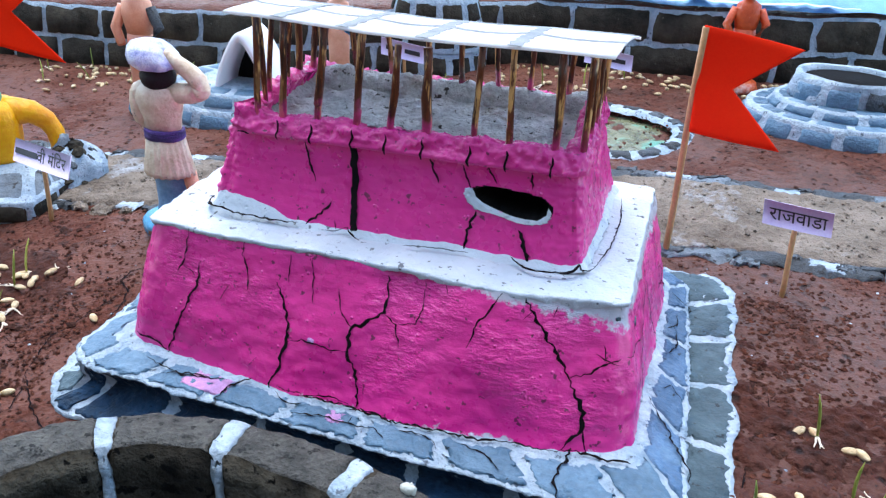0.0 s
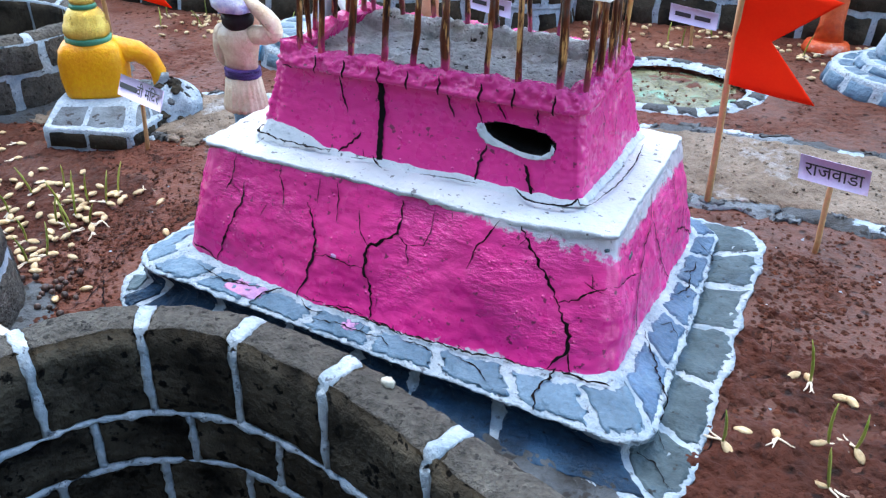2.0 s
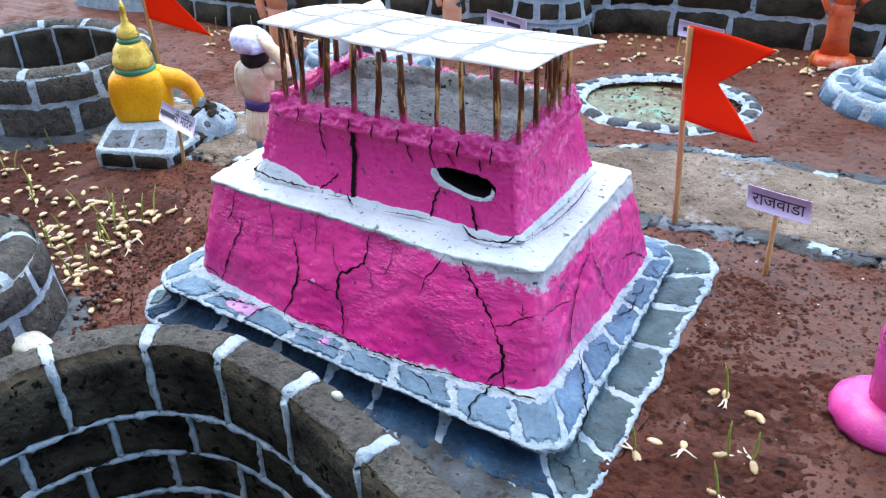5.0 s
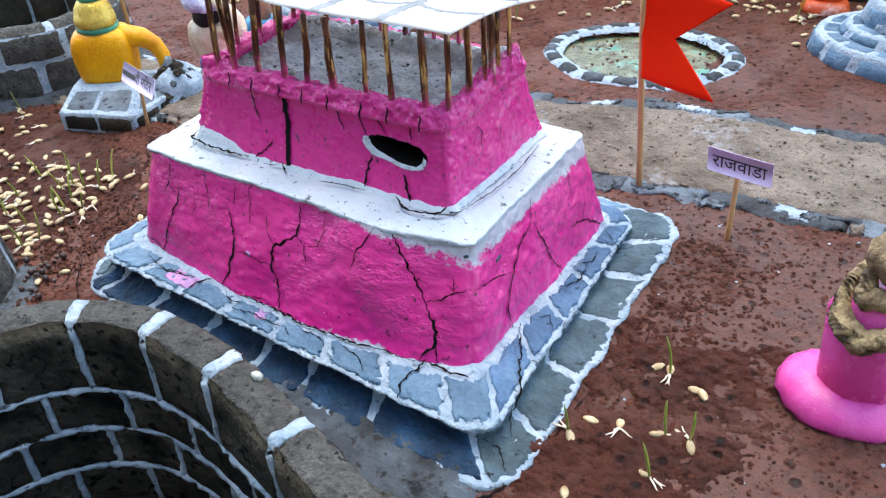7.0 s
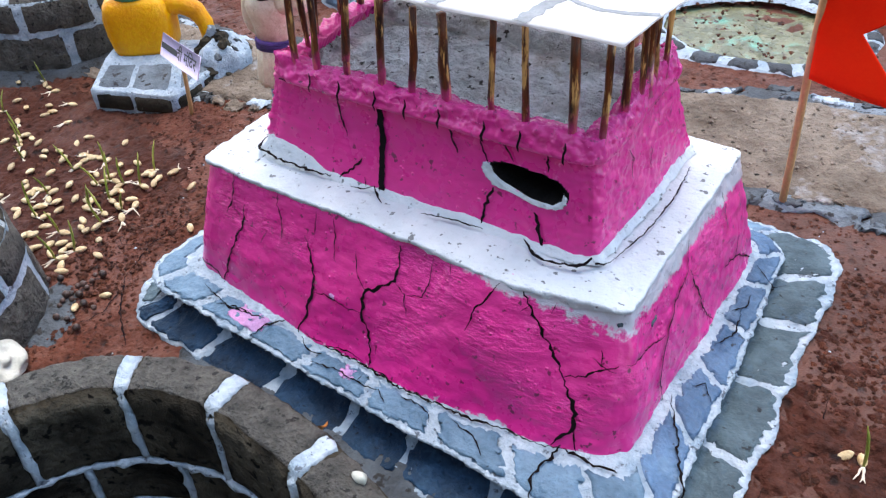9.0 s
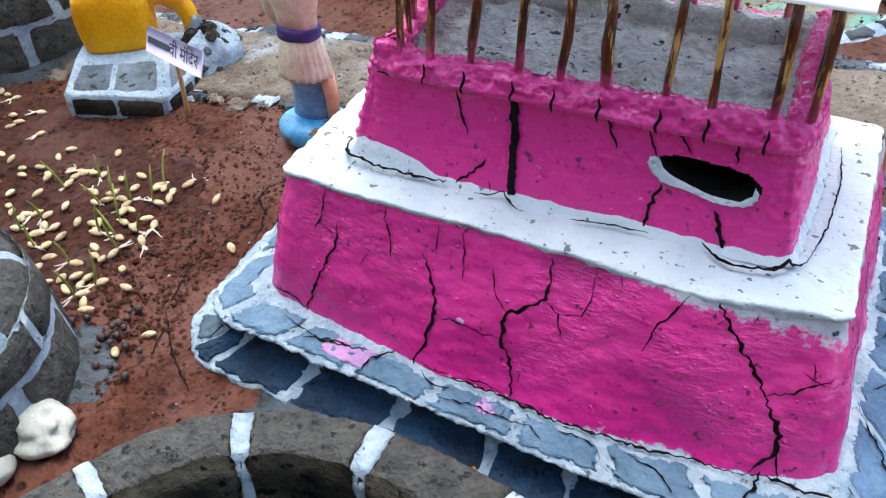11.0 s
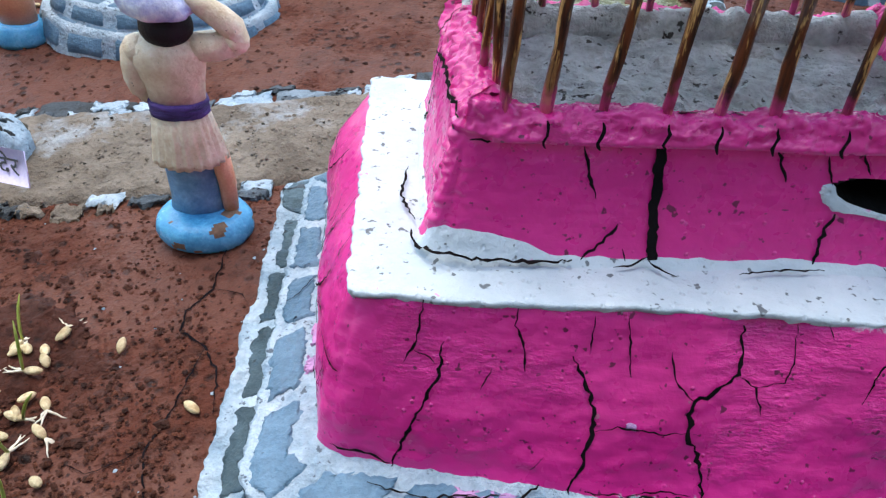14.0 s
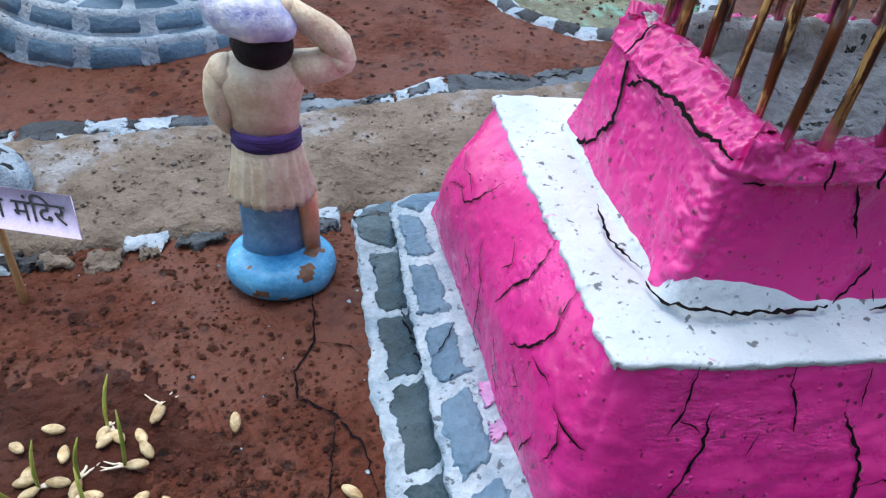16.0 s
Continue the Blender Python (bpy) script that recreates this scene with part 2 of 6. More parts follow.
DARKSTONE = material("dark_cement", (0.007, 0.0065, 0.005), (0.068, 0.058, 0.042), 40, 0.85, 1.0, 300, (0.12, 0.11, 0.085), 0.70, 200, rand=0.25, gloss=0.15)
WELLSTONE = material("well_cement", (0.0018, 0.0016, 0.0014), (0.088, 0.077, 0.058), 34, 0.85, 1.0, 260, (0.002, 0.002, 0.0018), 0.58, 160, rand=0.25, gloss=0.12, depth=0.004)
RIMSTONE = material("rim_cement", (0.046, 0.044, 0.038), (0.130, 0.124, 0.109), 120, 0.9, 1.0, 480, (0.016, 0.015, 0.013), 0.60, 230, rand=0.14, stain=(0.19, 0.184, 0.165), stain_level=0.60, depth=0.0034)
JOINT = material("white_joint_paint", (0.21, 0.30, 0.38), (0.46, 0.54, 0.61), 70, 0.7, 1.0, 420, (0.09, 0.115, 0.145), 0.62, 260, stain=(0.20, 0.29, 0.38), stain_level=0.60)
SOIL = soil_skin_paint("red_soil", (0.106, 0.0345, 0.0205), (0.080, 0.0200, 0.0100), (0.027, 0.0092, 0.006), 0.13, (0.078, 0.036, 0.0275))
CLOD = material("soil_clod", (0.030, 0.0092, 0.0052), (0.105, 0.0345, 0.019), 120, 0.85, 0.8, 700, rand=0.40, island=True, gloss=0.2)
DAMP = soil_skin_paint("damp_tilled_soil", (0.062, 0.0178, 0.0098), (0.048, 0.0118, 0.006), (0.010, 0.004, 0.003), 0.20)
SAND = material("sandy_path", (0.112, 0.086, 0.065), (0.265, 0.220, 0.178), 30, 0.9, 1.0, 330, (0.05, 0.04, 0.03), 0.66, 210, stain=(0.33, 0.34, 0.35), stain_level=0.55, gloss=0.2, depth=0.003)
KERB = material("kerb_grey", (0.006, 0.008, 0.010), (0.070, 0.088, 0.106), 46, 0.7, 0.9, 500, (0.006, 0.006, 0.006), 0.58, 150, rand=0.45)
KERBGREY = material("kerb_pale_grey", (0.03, 0.042, 0.055), (0.16, 0.20, 0.235), 46, 0.7, 0.9, 500, (0.010, 0.010, 0.012), 0.58, 150, rand=0.3)
STAIN_STICK = stick_paint()
BAMBOO = material("bamboo", (0.34, 0.17, 0.06), (0.60, 0.36, 0.16), 90, 0.5, 0.2, 700, rand=0.1, streak=(1, 1, 0.15))
CARD = material("white_card", (0.88, 0.89, 0.90), (0.93, 0.935, 0.94), 30, 0.5, 0.05)
ROOFCARD = material("thin_white_card", (0.86, 0.87, 0.88), (0.92, 0.925, 0.93), 30, 0.5, 0.05)
rt = ROOFCARD.node_tree  # thin card lets some daylight through
through_card = rt.nodes.new("ShaderNodeBsdfTranslucent")
through_card.inputs[0].default_value = (0.9, 0.9, 0.9, 1)
card_mix = rt.nodes.new("ShaderNodeMixShader")
card_mix.inputs[0].default_value = 0.38
rt.links.new(rt.nodes["Principled BSDF"].outputs[0], card_mix.inputs[1])
rt.links.new(through_card.outputs[0], card_mix.inputs[2])
rt.links.new(card_mix.outputs[0], rt.nodes["Material Output"].inputs[0])
GREYPAINT = material("grey_brush_paint", (0.15, 0.165, 0.18), (0.27, 0.285, 0.30), 120, 0.7, 0.1)
LILAC = material("lilac_paper", (0.58, 0.50, 0.74), (0.66, 0.58, 0.80), 30, 0.6, 0.02)
INK = material("black_ink", (0.012, 0.011, 0.016), (0.03, 0.028, 0.035), 60, 0.6, 0.0)
# Grey of the added wall out of view; its tone sets the frontal bounce.
BLOCKERGREY = material("light_blocker_grey", (0.17, 0.165, 0.155), (0.25, 0.245, 0.235), 3, 0.9, 0.3, 60)
PELLET = material("dark_seed", (0.022, 0.013, 0.011), (0.105, 0.060, 0.046), 200, 0.45, 0.3, rand=0.4, island=True)
FLAG = material("orange_red_paper", (0.86, 0.020, 0.003), (0.93, 0.030, 0.005), 22, 0.8, 0.06, gloss=0.1)
YELLOW = material("yellow_paint", (0.74, 0.27, 0.002), (0.95, 0.46, 0.004), 28, 0.4, 0.5, 400, gloss=0.35)
GOLD = material("gold_paint", (0.50, 0.30, 0.03), (0.85, 0.62, 0.14), 70, 0.32, 0.5, 700, metal=0.55)
GREEN = material("green_paint", (0.02, 0.16, 0.09), (0.05, 0.26, 0.15), 60, 0.45, 0.3)
CREAM = material("cream_clay_paint", (0.60, 0.44, 0.28), (0.80, 0.67, 0.50), 130, 0.40, 0.4, 700, (0.12, 0.08, 0.05), 0.70, 420, stain=(0.66, 0.44, 0.32), stain_level=0.63)
SKIN = material("peach_clay_paint", (0.62, 0.24, 0.12), (0.78, 0.38, 0.24), 60, 0.42, 0.25)
PURPLE = material("purple_thread", (0.022, 0.010, 0.085), (0.105, 0.048, 0.25), 60, 0.7, 0.9, 300, streak=(1, 1, 9))
TURBAN = material("pale_violet_paint", (0.24, 0.27, 0.58), (0.88, 0.89, 0.93), 130, 0.5, 0.5, 700)
SKYBLUE = material("sky_blue_paint", (0.040, 0.27, 0.52), (0.13, 0.47, 0.74), 90, 0.28, 0.3, 700)
CLAYBROWN = material("bare_brown_clay", (0.10, 0.055, 0.032), (0.26, 0.15, 0.09), 150, 0.8, 0.5, 700)
LEGBLUE = material("dull_blue_paint", (0.06, 0.17, 0.30), (0.19, 0.34, 0.48), 150, 0.4, 0.3, 700, (0.02, 0.02, 0.03), 0.72, 350)
HAIR = material("black_paint_dull", (0.006, 0.004, 0.005), (0.018, 0.012, 0.014), 60, 0.6, 0.4, gloss=0.2)
HOTPINK = material("hot_pink_paint", (0.70, 0.05, 0.30), (0.85, 0.12, 0.45), 60, 0.3, 0.2)
GARLAND = material("straw_brown_paint", (0.10, 0.05, 0.02), (0.50, 0.38, 0.20), 160, 0.6, 0.8)
GRAIN = material("wheat_husk", (0.38, 0.25, 0.11), (0.76, 0.63, 0.38), 260, 0.5, 0.4, 900, (0.16, 0.09, 0.05), 0.68, 500, rand=0.2)
ROOT = material("root_white", (0.66, 0.56, 0.42), (0.82, 0.76, 0.62), 100, 0.6, 0.0)
SHOOT = material("shoot_green", (0.14, 0.23, 0.02), (0.42, 0.46, 0.10), 80, 0.45, 0.0, rand=0.3)
LEAF = material("dry_leaf", (0.20, 0.055, 0.008), (0.55, 0.20, 0.03), 300, 0.5, 0.3, 900)
PEBBLE = material("white_pebble", (0.42, 0.43, 0.36), (0.66, 0.67, 0.60), 60, 0.4, 0.3)
MURK = material("murky_green_water", (0.085, 0.090, 0.045), (0.22, 0.22, 0.125), 60, 0.3, 0.4, 300, (0.07, 0.045, 0.03), 0.62, 150, stain=(0.12, 0.34, 0.25), stain_level=0.55)
TEAL = material("blue_paint_slope", (0.04, 0.22, 0.52), (0.22, 0.52, 0.80), 14, 0.5, 0.4)
SPLASH = material("pink_splash", (0.36, 0.21, 0.42), (0.66, 0.30, 0.56), 50, 0.7, 0.4)
ORANGE = material("saffron_paint", (0.50, 0.05, 0.012), (0.74, 0.13, 0.03), 60, 0.4, 0.5, 300, stain=(0.76, 0.52, 0.44), stain_level=0.56)

# ---- mesh tools ----
ROOTS = {}


def put(name, verts, faces, mats, parent=None, at=None, label="", category="", group="", kind="", fm=None, smooth=True):
    """One mesh object; places in palace widths. A child shares its thing's origin."""
    if parent is None:
        v = np.array(verts, float)
        origin = np.array(at if at is not None else (v[:, 0].mean(), v[:, 1].mean(), v[:, 2].min()), float)
    else:
        top = parent
        while top.parent:
            top = top.parent
        origin = ROOTS[top.name]
    me = bpy.data.meshes.new(name)
    me.from_pydata(((np.array(verts, float) - origin) * U).tolist(), [], faces)
    for m in (mats if isinstance(mats, (list, tuple)) else [mats]):
        me.materials.append(m)
    if fm is not None:
        me.polygons.foreach_set("material_index", np.array(fm, np.int32))
    if smooth:
        me.polygons.foreach_set("use_smooth", np.ones(len(me.polygons), bool))
    me.update()
    ob = new(name, me)
    if parent is None:
        ob.location = origin * U
        ROOTS[ob.name] = origin
    else:
        ob.parent = parent
    return tagged(ob, label, category, group, kind)


def thing(name, at, label, category, group="", kind=""):
    ob = new(name)
    ob.empty_display_size = 0.01
    ob.location = np.array(at, float) * U
    ROOTS[ob.name] = np.array(at, float)
    return tagged(ob, label, category, group, kind)


def N(x, y, z, f):
    return noise.noise(Vector((x * f, y * f, z * f)))


def rough(x, y, z, big=0.006, small=0.002):
    return big * N(x, y, z, 7) + small * N(x, y, z, 31) + small * 0.6 * N(x, y, z, 80)


def ease(t):
    t = max(0.0, min(1.0, t))
    return t * t * (3 - 2 * t)


def gz(x, y):
    """Height of the ground: a gentle fall with low humps and hollows."""
    cx, cy = max(-3.5, min(3.5, x)), max(-3.0, min(4.0, y))
    z = -0.0087 + 0.0285 * cx + 0.0318 * cy - 0.065 * min(1, max(0, -cx / 1.1))
    rise = ease((-0.06 - x) / 0.20) * ease((x + 1.25) / 0.45) * ease((1.12 - y) / 0.40)
    z += 0.011 * rise + 0.022 * math.exp(-((x + 0.27) ** 2 + (y - 0.12) ** 2) / 0.03) * (x < -0.05)
    return z + 0.012 * N(x, y, 0.3, 1.7) + 0.007 * N(x, y, 1.3, 6) + 0.0055 * N(x, y, 2.3, 19) - 0.006 * max(0, N(x, y, 5.3, 26) - 0.25) + 0.003 * N(x, y, 3.3, 55) + 0.004 * N(x, y, 7.3, 34)


def grid(fn, nu, nv, closed=False, us=None, vs=None):
    """Verts and faces of a sheet fn(u, v), u and v from 0 to 1."""
    us = us or [i / nu for i in range(nu + (0 if closed else 1))]
    vs = vs or [j / nv for j in range(nv + 1)]
    verts = [fn(u, v) for v in vs for u in us]
    n, faces = len(us), []
    for j in range(len(vs) - 1):
        for i in range(n if closed else n - 1):
            k = (i + 1) % n
            faces.append((j * n + i, j * n + k, (j + 1) * n + k, (j + 1) * n + i))
    return verts, faces


def join(*pieces):
    """Several (verts, faces) or (verts, faces, slot) as one mesh with its material slots."""
    verts, faces, fm = [], [], []
    for p in pieces:
        o = len(verts)
        verts += list(p[0])
        faces += [tuple(i + o for i in f) for f in p[1]]
        fm += [p[2] if len(p) > 2 else 0] * len(p[1])
    return verts, faces, fm


def lathe(at, profile, n=24, slot=0, squash=1.0, wob=0.0, lean=(0, 0), turn=0.0):
    """A turned body; profile: (radius, height)."""
    verts, faces = [], []
    ct, st = math.cos(turn), math.sin(turn)
    z0 = profile[0][1]
    for r, z in profile:
        for i in range(n):
            a = 2 * math.pi * i / n
            rr = r * (1 + wob * N(at[0] + math.cos(a), at[1] + math.sin(a), z * 6, 1.6))
            dx, dy = rr * math.cos(a), rr * math.sin(a) * squash
            verts.append((at[0] + dx * ct - dy * st + lean[0] * (z - z0), at[1] + dx * st + dy * ct + lean[1] * (z - z0), at[2] + z))
    for j in range(len(profile) - 1):
        for i in range(n):
            k = (i + 1) % n
            faces.append((j * n + i, j * n + k, (j + 1) * n + k, (j + 1) * n + i))
    faces.append(tuple(range(n - 1, -1, -1)))
    faces.append(tuple((len(profile) - 1) * n + i for i in range(n)))
    return verts, faces, slot


def tube(points, radii, n=8, slot=0):
    """A round limb through points."""
    verts, faces = [], []
    pts = [Vector(p) for p in points]
    for j, p in enumerate(pts):
        d = (pts[min(j + 1, len(pts) - 1)] - pts[max(j - 1, 0)]).normalized()
        side = d.cross(Vector((0.13, 0.2, 1)) if abs(d.z) < 0.9 else Vector((1, 0.1, 0))).normalized()
        up = side.cross(d)
        for i in range(n):
            a = 2 * math.pi * i / n
            verts.append(tuple(p + radii[j] * (math.cos(a) * side + math.sin(a) * up)))
    for j in range(len(pts) - 1):
        for i in range(n):
            k = (i + 1) % n
            faces.append((j * n + i, j * n + k, (j + 1) * n + k, (j + 1) * n + i))
    faces += [tuple(range(n - 1, -1, -1)), tuple((len(pts) - 1) * n + i for i in range(n))]
    return verts, faces, slot


def ball(at, r, n=12, slot=0, wob=0.0):
    rx, ry, rz = r if isinstance(r, tuple) else (r, r, r)
    verts, faces = [], []
    for j in range(n // 2 + 1):
        b = math.pi * j / (n // 2)
        for i in range(n):
            a = 2 * math.pi * i / n
            k = 1 + wob * N(at[0] * 9 + math.cos(a), at[1] * 9 + math.sin(a), math.cos(b), 1.7)
            verts.append((at[0] + k * rx * math.sin(b) * math.cos(a), at[1] + k * ry * math.sin(b) * math.sin(a), at[2] - k * rz * math.cos(b)))
    for j in range(n // 2):
        for i in range(n):
            k = (i + 1) % n
            faces.append((j * n + i, j * n + k, (j + 1) * n + k, (j + 1) * n + i))
    return verts, faces, slot


def ribbon(fn, line, width, lift=0.003, step=0.010, jag=0.35, taper=True, seed=0):
    """A jagged strip laid along a line (u, v) on a surface fn(u, v, lift); fn gives places."""
    rnd = random.Random(seed * 7919 + int(1000 * (line[0][0] + 2.3 * line[-1][1])))
    pts = []
    for (u0, v0), (u1, v1) in zip(line, line[1:]):
        a, b = Vector(fn(u0, v0, 0)), Vector(fn(u1, v1, 0))
        n = max(2, int((b - a).length / step))
        for i in range(n):
            pts.append((u0 + (u1 - u0) * i / n, v0 + (v1 - v0) * i / n))
    pts.append(line[-1])
    places = [Vector(fn(u, v, lift)) for u, v in pts]
    under = [Vector(fn(u, v, lift - 0.02)) for u, v in pts]
    verts, faces = [], []
    for i, p in enumerate(places):
        d = (places[min(i + 1, len(pts) - 1)] - places[max(i - 1, 0)]).normalized()
        nrm = (p - under[i]).normalized()
        side = nrm.cross(d).normalized()
        e = min(i, len(pts) - 1 - i) / max(1, len(pts) - 1) * 2
        w = width * (0.35 + 0.65 * min(1, e * 2.2) if taper else 1) * (1 + jag * rnd.uniform(-1, 1)) / 2
        off = side * (width * jag * 1.3 * rnd.uniform(-1, 1) if 0 < i < len(pts) - 1 else 0)
        verts += [tuple(p + off - side * w), tuple(p + off + nrm * 0.0006), tuple(p + off + side * w)]
        if i:
            k = 3 * i
            faces += [(k - 3, k - 2, k + 1, k), (k - 2, k - 1, k + 2, k + 1)]
    return verts, faces


EDGE_U, EDGE_V = [0, 0.05, 0.35, 0.65, 0.95, 1], [0, 0.09, 0.5, 0.91, 1]


FINE_U, FINE_V = [0, 0.03, 0.12, 0.22, 0.32, 0.42, 0.52, 0.62, 0.72, 0.82, 0.90, 0.97, 1], [0, 0.05, 0.2, 0.35, 0.5, 0.65, 0.8, 0.95, 1]


RAG_U, RAG_V = [0, 0.025] + [0.07 + 0.043 * i for i in range(21)] + [0.975, 1], [0, 0.06] + [0.14 + 0.09 * i for i in range(9)] + [0.94, 1]


def stone(fn, u0, u1, v0, v1, lift, jit, parent, mats, name="stone", seed=0, eu=EDGE_U, ev=EDGE_V):
    """One proud stone with uneven edges on a surface fn(u, v, lift)."""
    rnd = random.Random(seed)
    o = rnd.uniform(0, 50)
    verts = []
    for b in ev:
        for a in eu:
            ju = jit[0] * N(o + 3 * a, o + 3 * b, 0.5, 1.9)
            jv = jit[1] * (N(o + 3 * a, o + 3 * b, 7.5, 1.9) + 0.55 * N(o + 11 * a, o + 9 * b, 3.5, 1.9))
            ju += 0.5 * jit[0] * N(o + 9 * a, o + 11 * b, 9.5, 1.9)
            rim = a in (0, 1) or b in (0, 1)
            near = max(abs(2 * a - 1), abs(2 * b - 1)) ** 5
            ju, jv = ju * (0.15 + 0.85 * near), jv * (0.15 + 0.85 * near)
            if len(eu) > 20:  # a ragged brushed edge
                ju += 0.42 * near * jit[0] * N(o + 31 * a, o + 27 * b, 2.5, 1.9)
                jv += 0.42 * near * jit[1] * N(o + 33 * a, o + 25 * b, 4.5, 1.9)
            au, bv = a, b
            if a in (0, 1) and b in (0, 1):
                au, bv = 0.04 + 0.92 * a, 0.07 + 0.86 * b
            verts.append(fn(u0 + (u1 - u0) * au + ju, v0 + (v1 - v0) * bv + jv, -0.002 if rim else lift * (1 + 0.5 * N(o + a * 2, b * 2, 1, 2))))
    n = len(eu)
    faces = [(j * n + i, j * n + i + 1, (j + 1) * n + i + 1, (j + 1) * n + i) for j in range(len(ev) - 1) for i in range(n - 1)]
    return put(name, verts, faces, mats, parent)


# ---- ground ----
WELL = (0.689, -1.074, 0.79, 0.61, 3.06, -0.332)


def inside(x, y, c, grow=0.0):
    dx, dy, t = x - c[0], y - c[1], c[5] if len(c) > 5 else 0.0
    dx, dy = dx * math.cos(t) + dy * math.sin(t), dy * math.cos(t) - dx * math.sin(t)
    return (abs(dx) / (c[2] + grow)) ** c[4] + (abs(dy) / (c[3] + grow)) ** c[4] < 1


def axis(lo, hi, step, far):
    mid = list(np.arange(lo, hi + 1e-6, step))
    d, a, b = step, lo, hi
    left, right = [], []
    while b < far:
        d *= 1.35
        a, b = a - d, b + d
        left.append(a)
        right.append(b)
    return left[::-1] + mid + right


POND = (0.70, 1.88, 0.36, 0.27, 2.2)
gx, gy = axis(-2.3, 2.4, 0.0145, 150), axis(-0.75, 2.9, 0.0145, 150)
verts = [(x, y, gz(x, y) - (0.03 if inside(x, y, POND, -0.01) else 0)) for y in gy for x in gx]
nx = len(gx)
faces = [(j * nx + i, j * nx + i + 1, (j + 1) * nx + i + 1, (j + 1) * nx + i) for j in range(len(gy) - 1) for i in range(nx - 1)
         if not inside((gx[i] + gx[i + 1]) / 2, (gy[j] + gy[j + 1]) / 2, WELL, 0.0)]
ground = put("ground", verts, faces, SOIL, at=(0, 0, 0), label="red-brown garden soil, damp and pitted", category="ground", kind="structure")


# ---- the palace ----
FOOT = [(-0.055, -0.068), (1.055, -0.093), (1.075, 0.63), (-0.095, 0.70)]
LTOP = [(0.0, 0.0), (1.0, 0.0), (1.006, 0.575), (-0.008, 0.64)]
UBOT = [(0.10, 0.072), (0.905, 0.072), (0.918, 0.548), (0.088, 0.565)]
UTOP = [(0.140, 0.112), (0.880, 0.112), (0.872, 0.500), (0.120, 0.500)]


def mix4(a, b, k):
    return [(p[0] + (q[0] - p[0]) * k, p[1] + (q[1] - p[1]) * k) for p, q in zip(a, b)]


def around(c, s, rho):
    """A place on a round-cornered four-sided outline and the way out from it; s from 0 to 4, from the front left corner."""
    s %= 4
    i, f = int(s), s - int(s)
    p = [(-1 + 2 * f, -1), (1, -1 + 2 * f), (1 - 2 * f, 1), (-1, 1 - 2 * f)][i]
    h = 1 - rho
    q = (max(-h, min(h, p[0])), max(-h, min(h, p[1])))
    d = (p[0] - q[0], p[1] - q[1])
    l = math.hypot(*d)
    d = (d[0] / l, d[1] / l)
    a, b = (q[0] + rho * d[0] + 1) / 2, (q[1] + rho * d[1] + 1) / 2
    x = (c[0][0] * (1 - a) + c[1][0] * a) * (1 - b) + (c[3][0] * (1 - a) + c[2][0] * a) * b
    y = (c[0][1] * (1 - a) + c[1][1] * a) * (1 - b) + (c[3][1] * (1 - a) + c[2][1] * a) * b
    return x, y, d[0], d[1]


def bow(s):
    """How far the trampled foot of the front swells out."""
    f = s % 4
    return 0.062 * math.sin(math.pi * f) ** 0.8 * (0.75 + 0.5 * f) if 0 < f < 1 else 0.0


def belly(s):
    """How far the front's upper part and the ledge above it swell out."""
    f = s % 4
    return 0.020 * math.sin(math.pi * f) ** 0.6 + 0.018 * math.exp(-((f - 0.77) / 0.11) ** 2) * ease((1 - f) / 0.15) if 0 < f < 1 else 0.0


def hack(x, y, z, side, left=0.0):
    """Hacked, lumpy clay on the right-hand end and its corner, and on the upper storey's other end too."""
    a = max(0, min(1, (side - 0.86) / 0.14)) * (side < 2.1)
    if left:
        a = max(a, left * (1.0 if side > 3.05 else max(0, 1 - side / 0.09)))
    k = a * (0.003 * N(x, y, z, 22) + 0.0022 * N(x, y, z, 46)) + (0.0022 * a * N(x, y, z, 110) if left else 0.0)
    if left and (side > 3.80 or side < 0.10):
        k += (0.0045 * N(x, y, z, 26) + 0.002 * N(x, y, z, 85)) * (ease((side - 3.80) / 0.12) if side > 2 else ease((0.10 - side) / 0.08))
    return k


def lower(s, v, lift=0.0):
    """Outside of the lower storey; v from 0 at the foot to 1 under the ledge."""
    f = s % 4 - 3
    steep = ease(f / 0.15) * ease((1.0 - f) / 0.20) if f > 0 else 0.0  # one end stands upright and rounds over at the top
    h = max(0, min(1, v))
    x, y, dx, dy = around(mix4(FOOT, LTOP, h ** 0.92 + (h ** 3.2 - h ** 0.92) * steep), s, 0.09)
    y -= bow(s) * max(0, 1 - max(0, v)) ** 1.5 + belly(s) * ease(v / 0.6)
    z = 0.104 + 0.28 * v - 0.008 * (x > 0.5) * (x - 0.5) * v
    side = s % 4
    k = rough(x, y, z, 0.010, 0.0024) + lift + (0.0004 if 3 < s % 4 or s % 4 < 0.1 else 0.0014) * N(x * 0.4, y * 0.4, z, 60) + hack(x, y, z, side) + (0.004 + (0.006 * ease((side - 3) / 0.1) * ease((4 - side) / 0.15) if side > 3 else 0.0)) * math.sin(math.pi * max(0, min(1, v)))
    return x + dx * k, y + dy * k, z + 0.15 * lift


def ledge_z(x, y):
    return 0.388 - 0.012 * max(0, x - 0.4) + 0.004 * N(x, y, 0, 9) + 0.0018 * N(x, y, 0, 40)


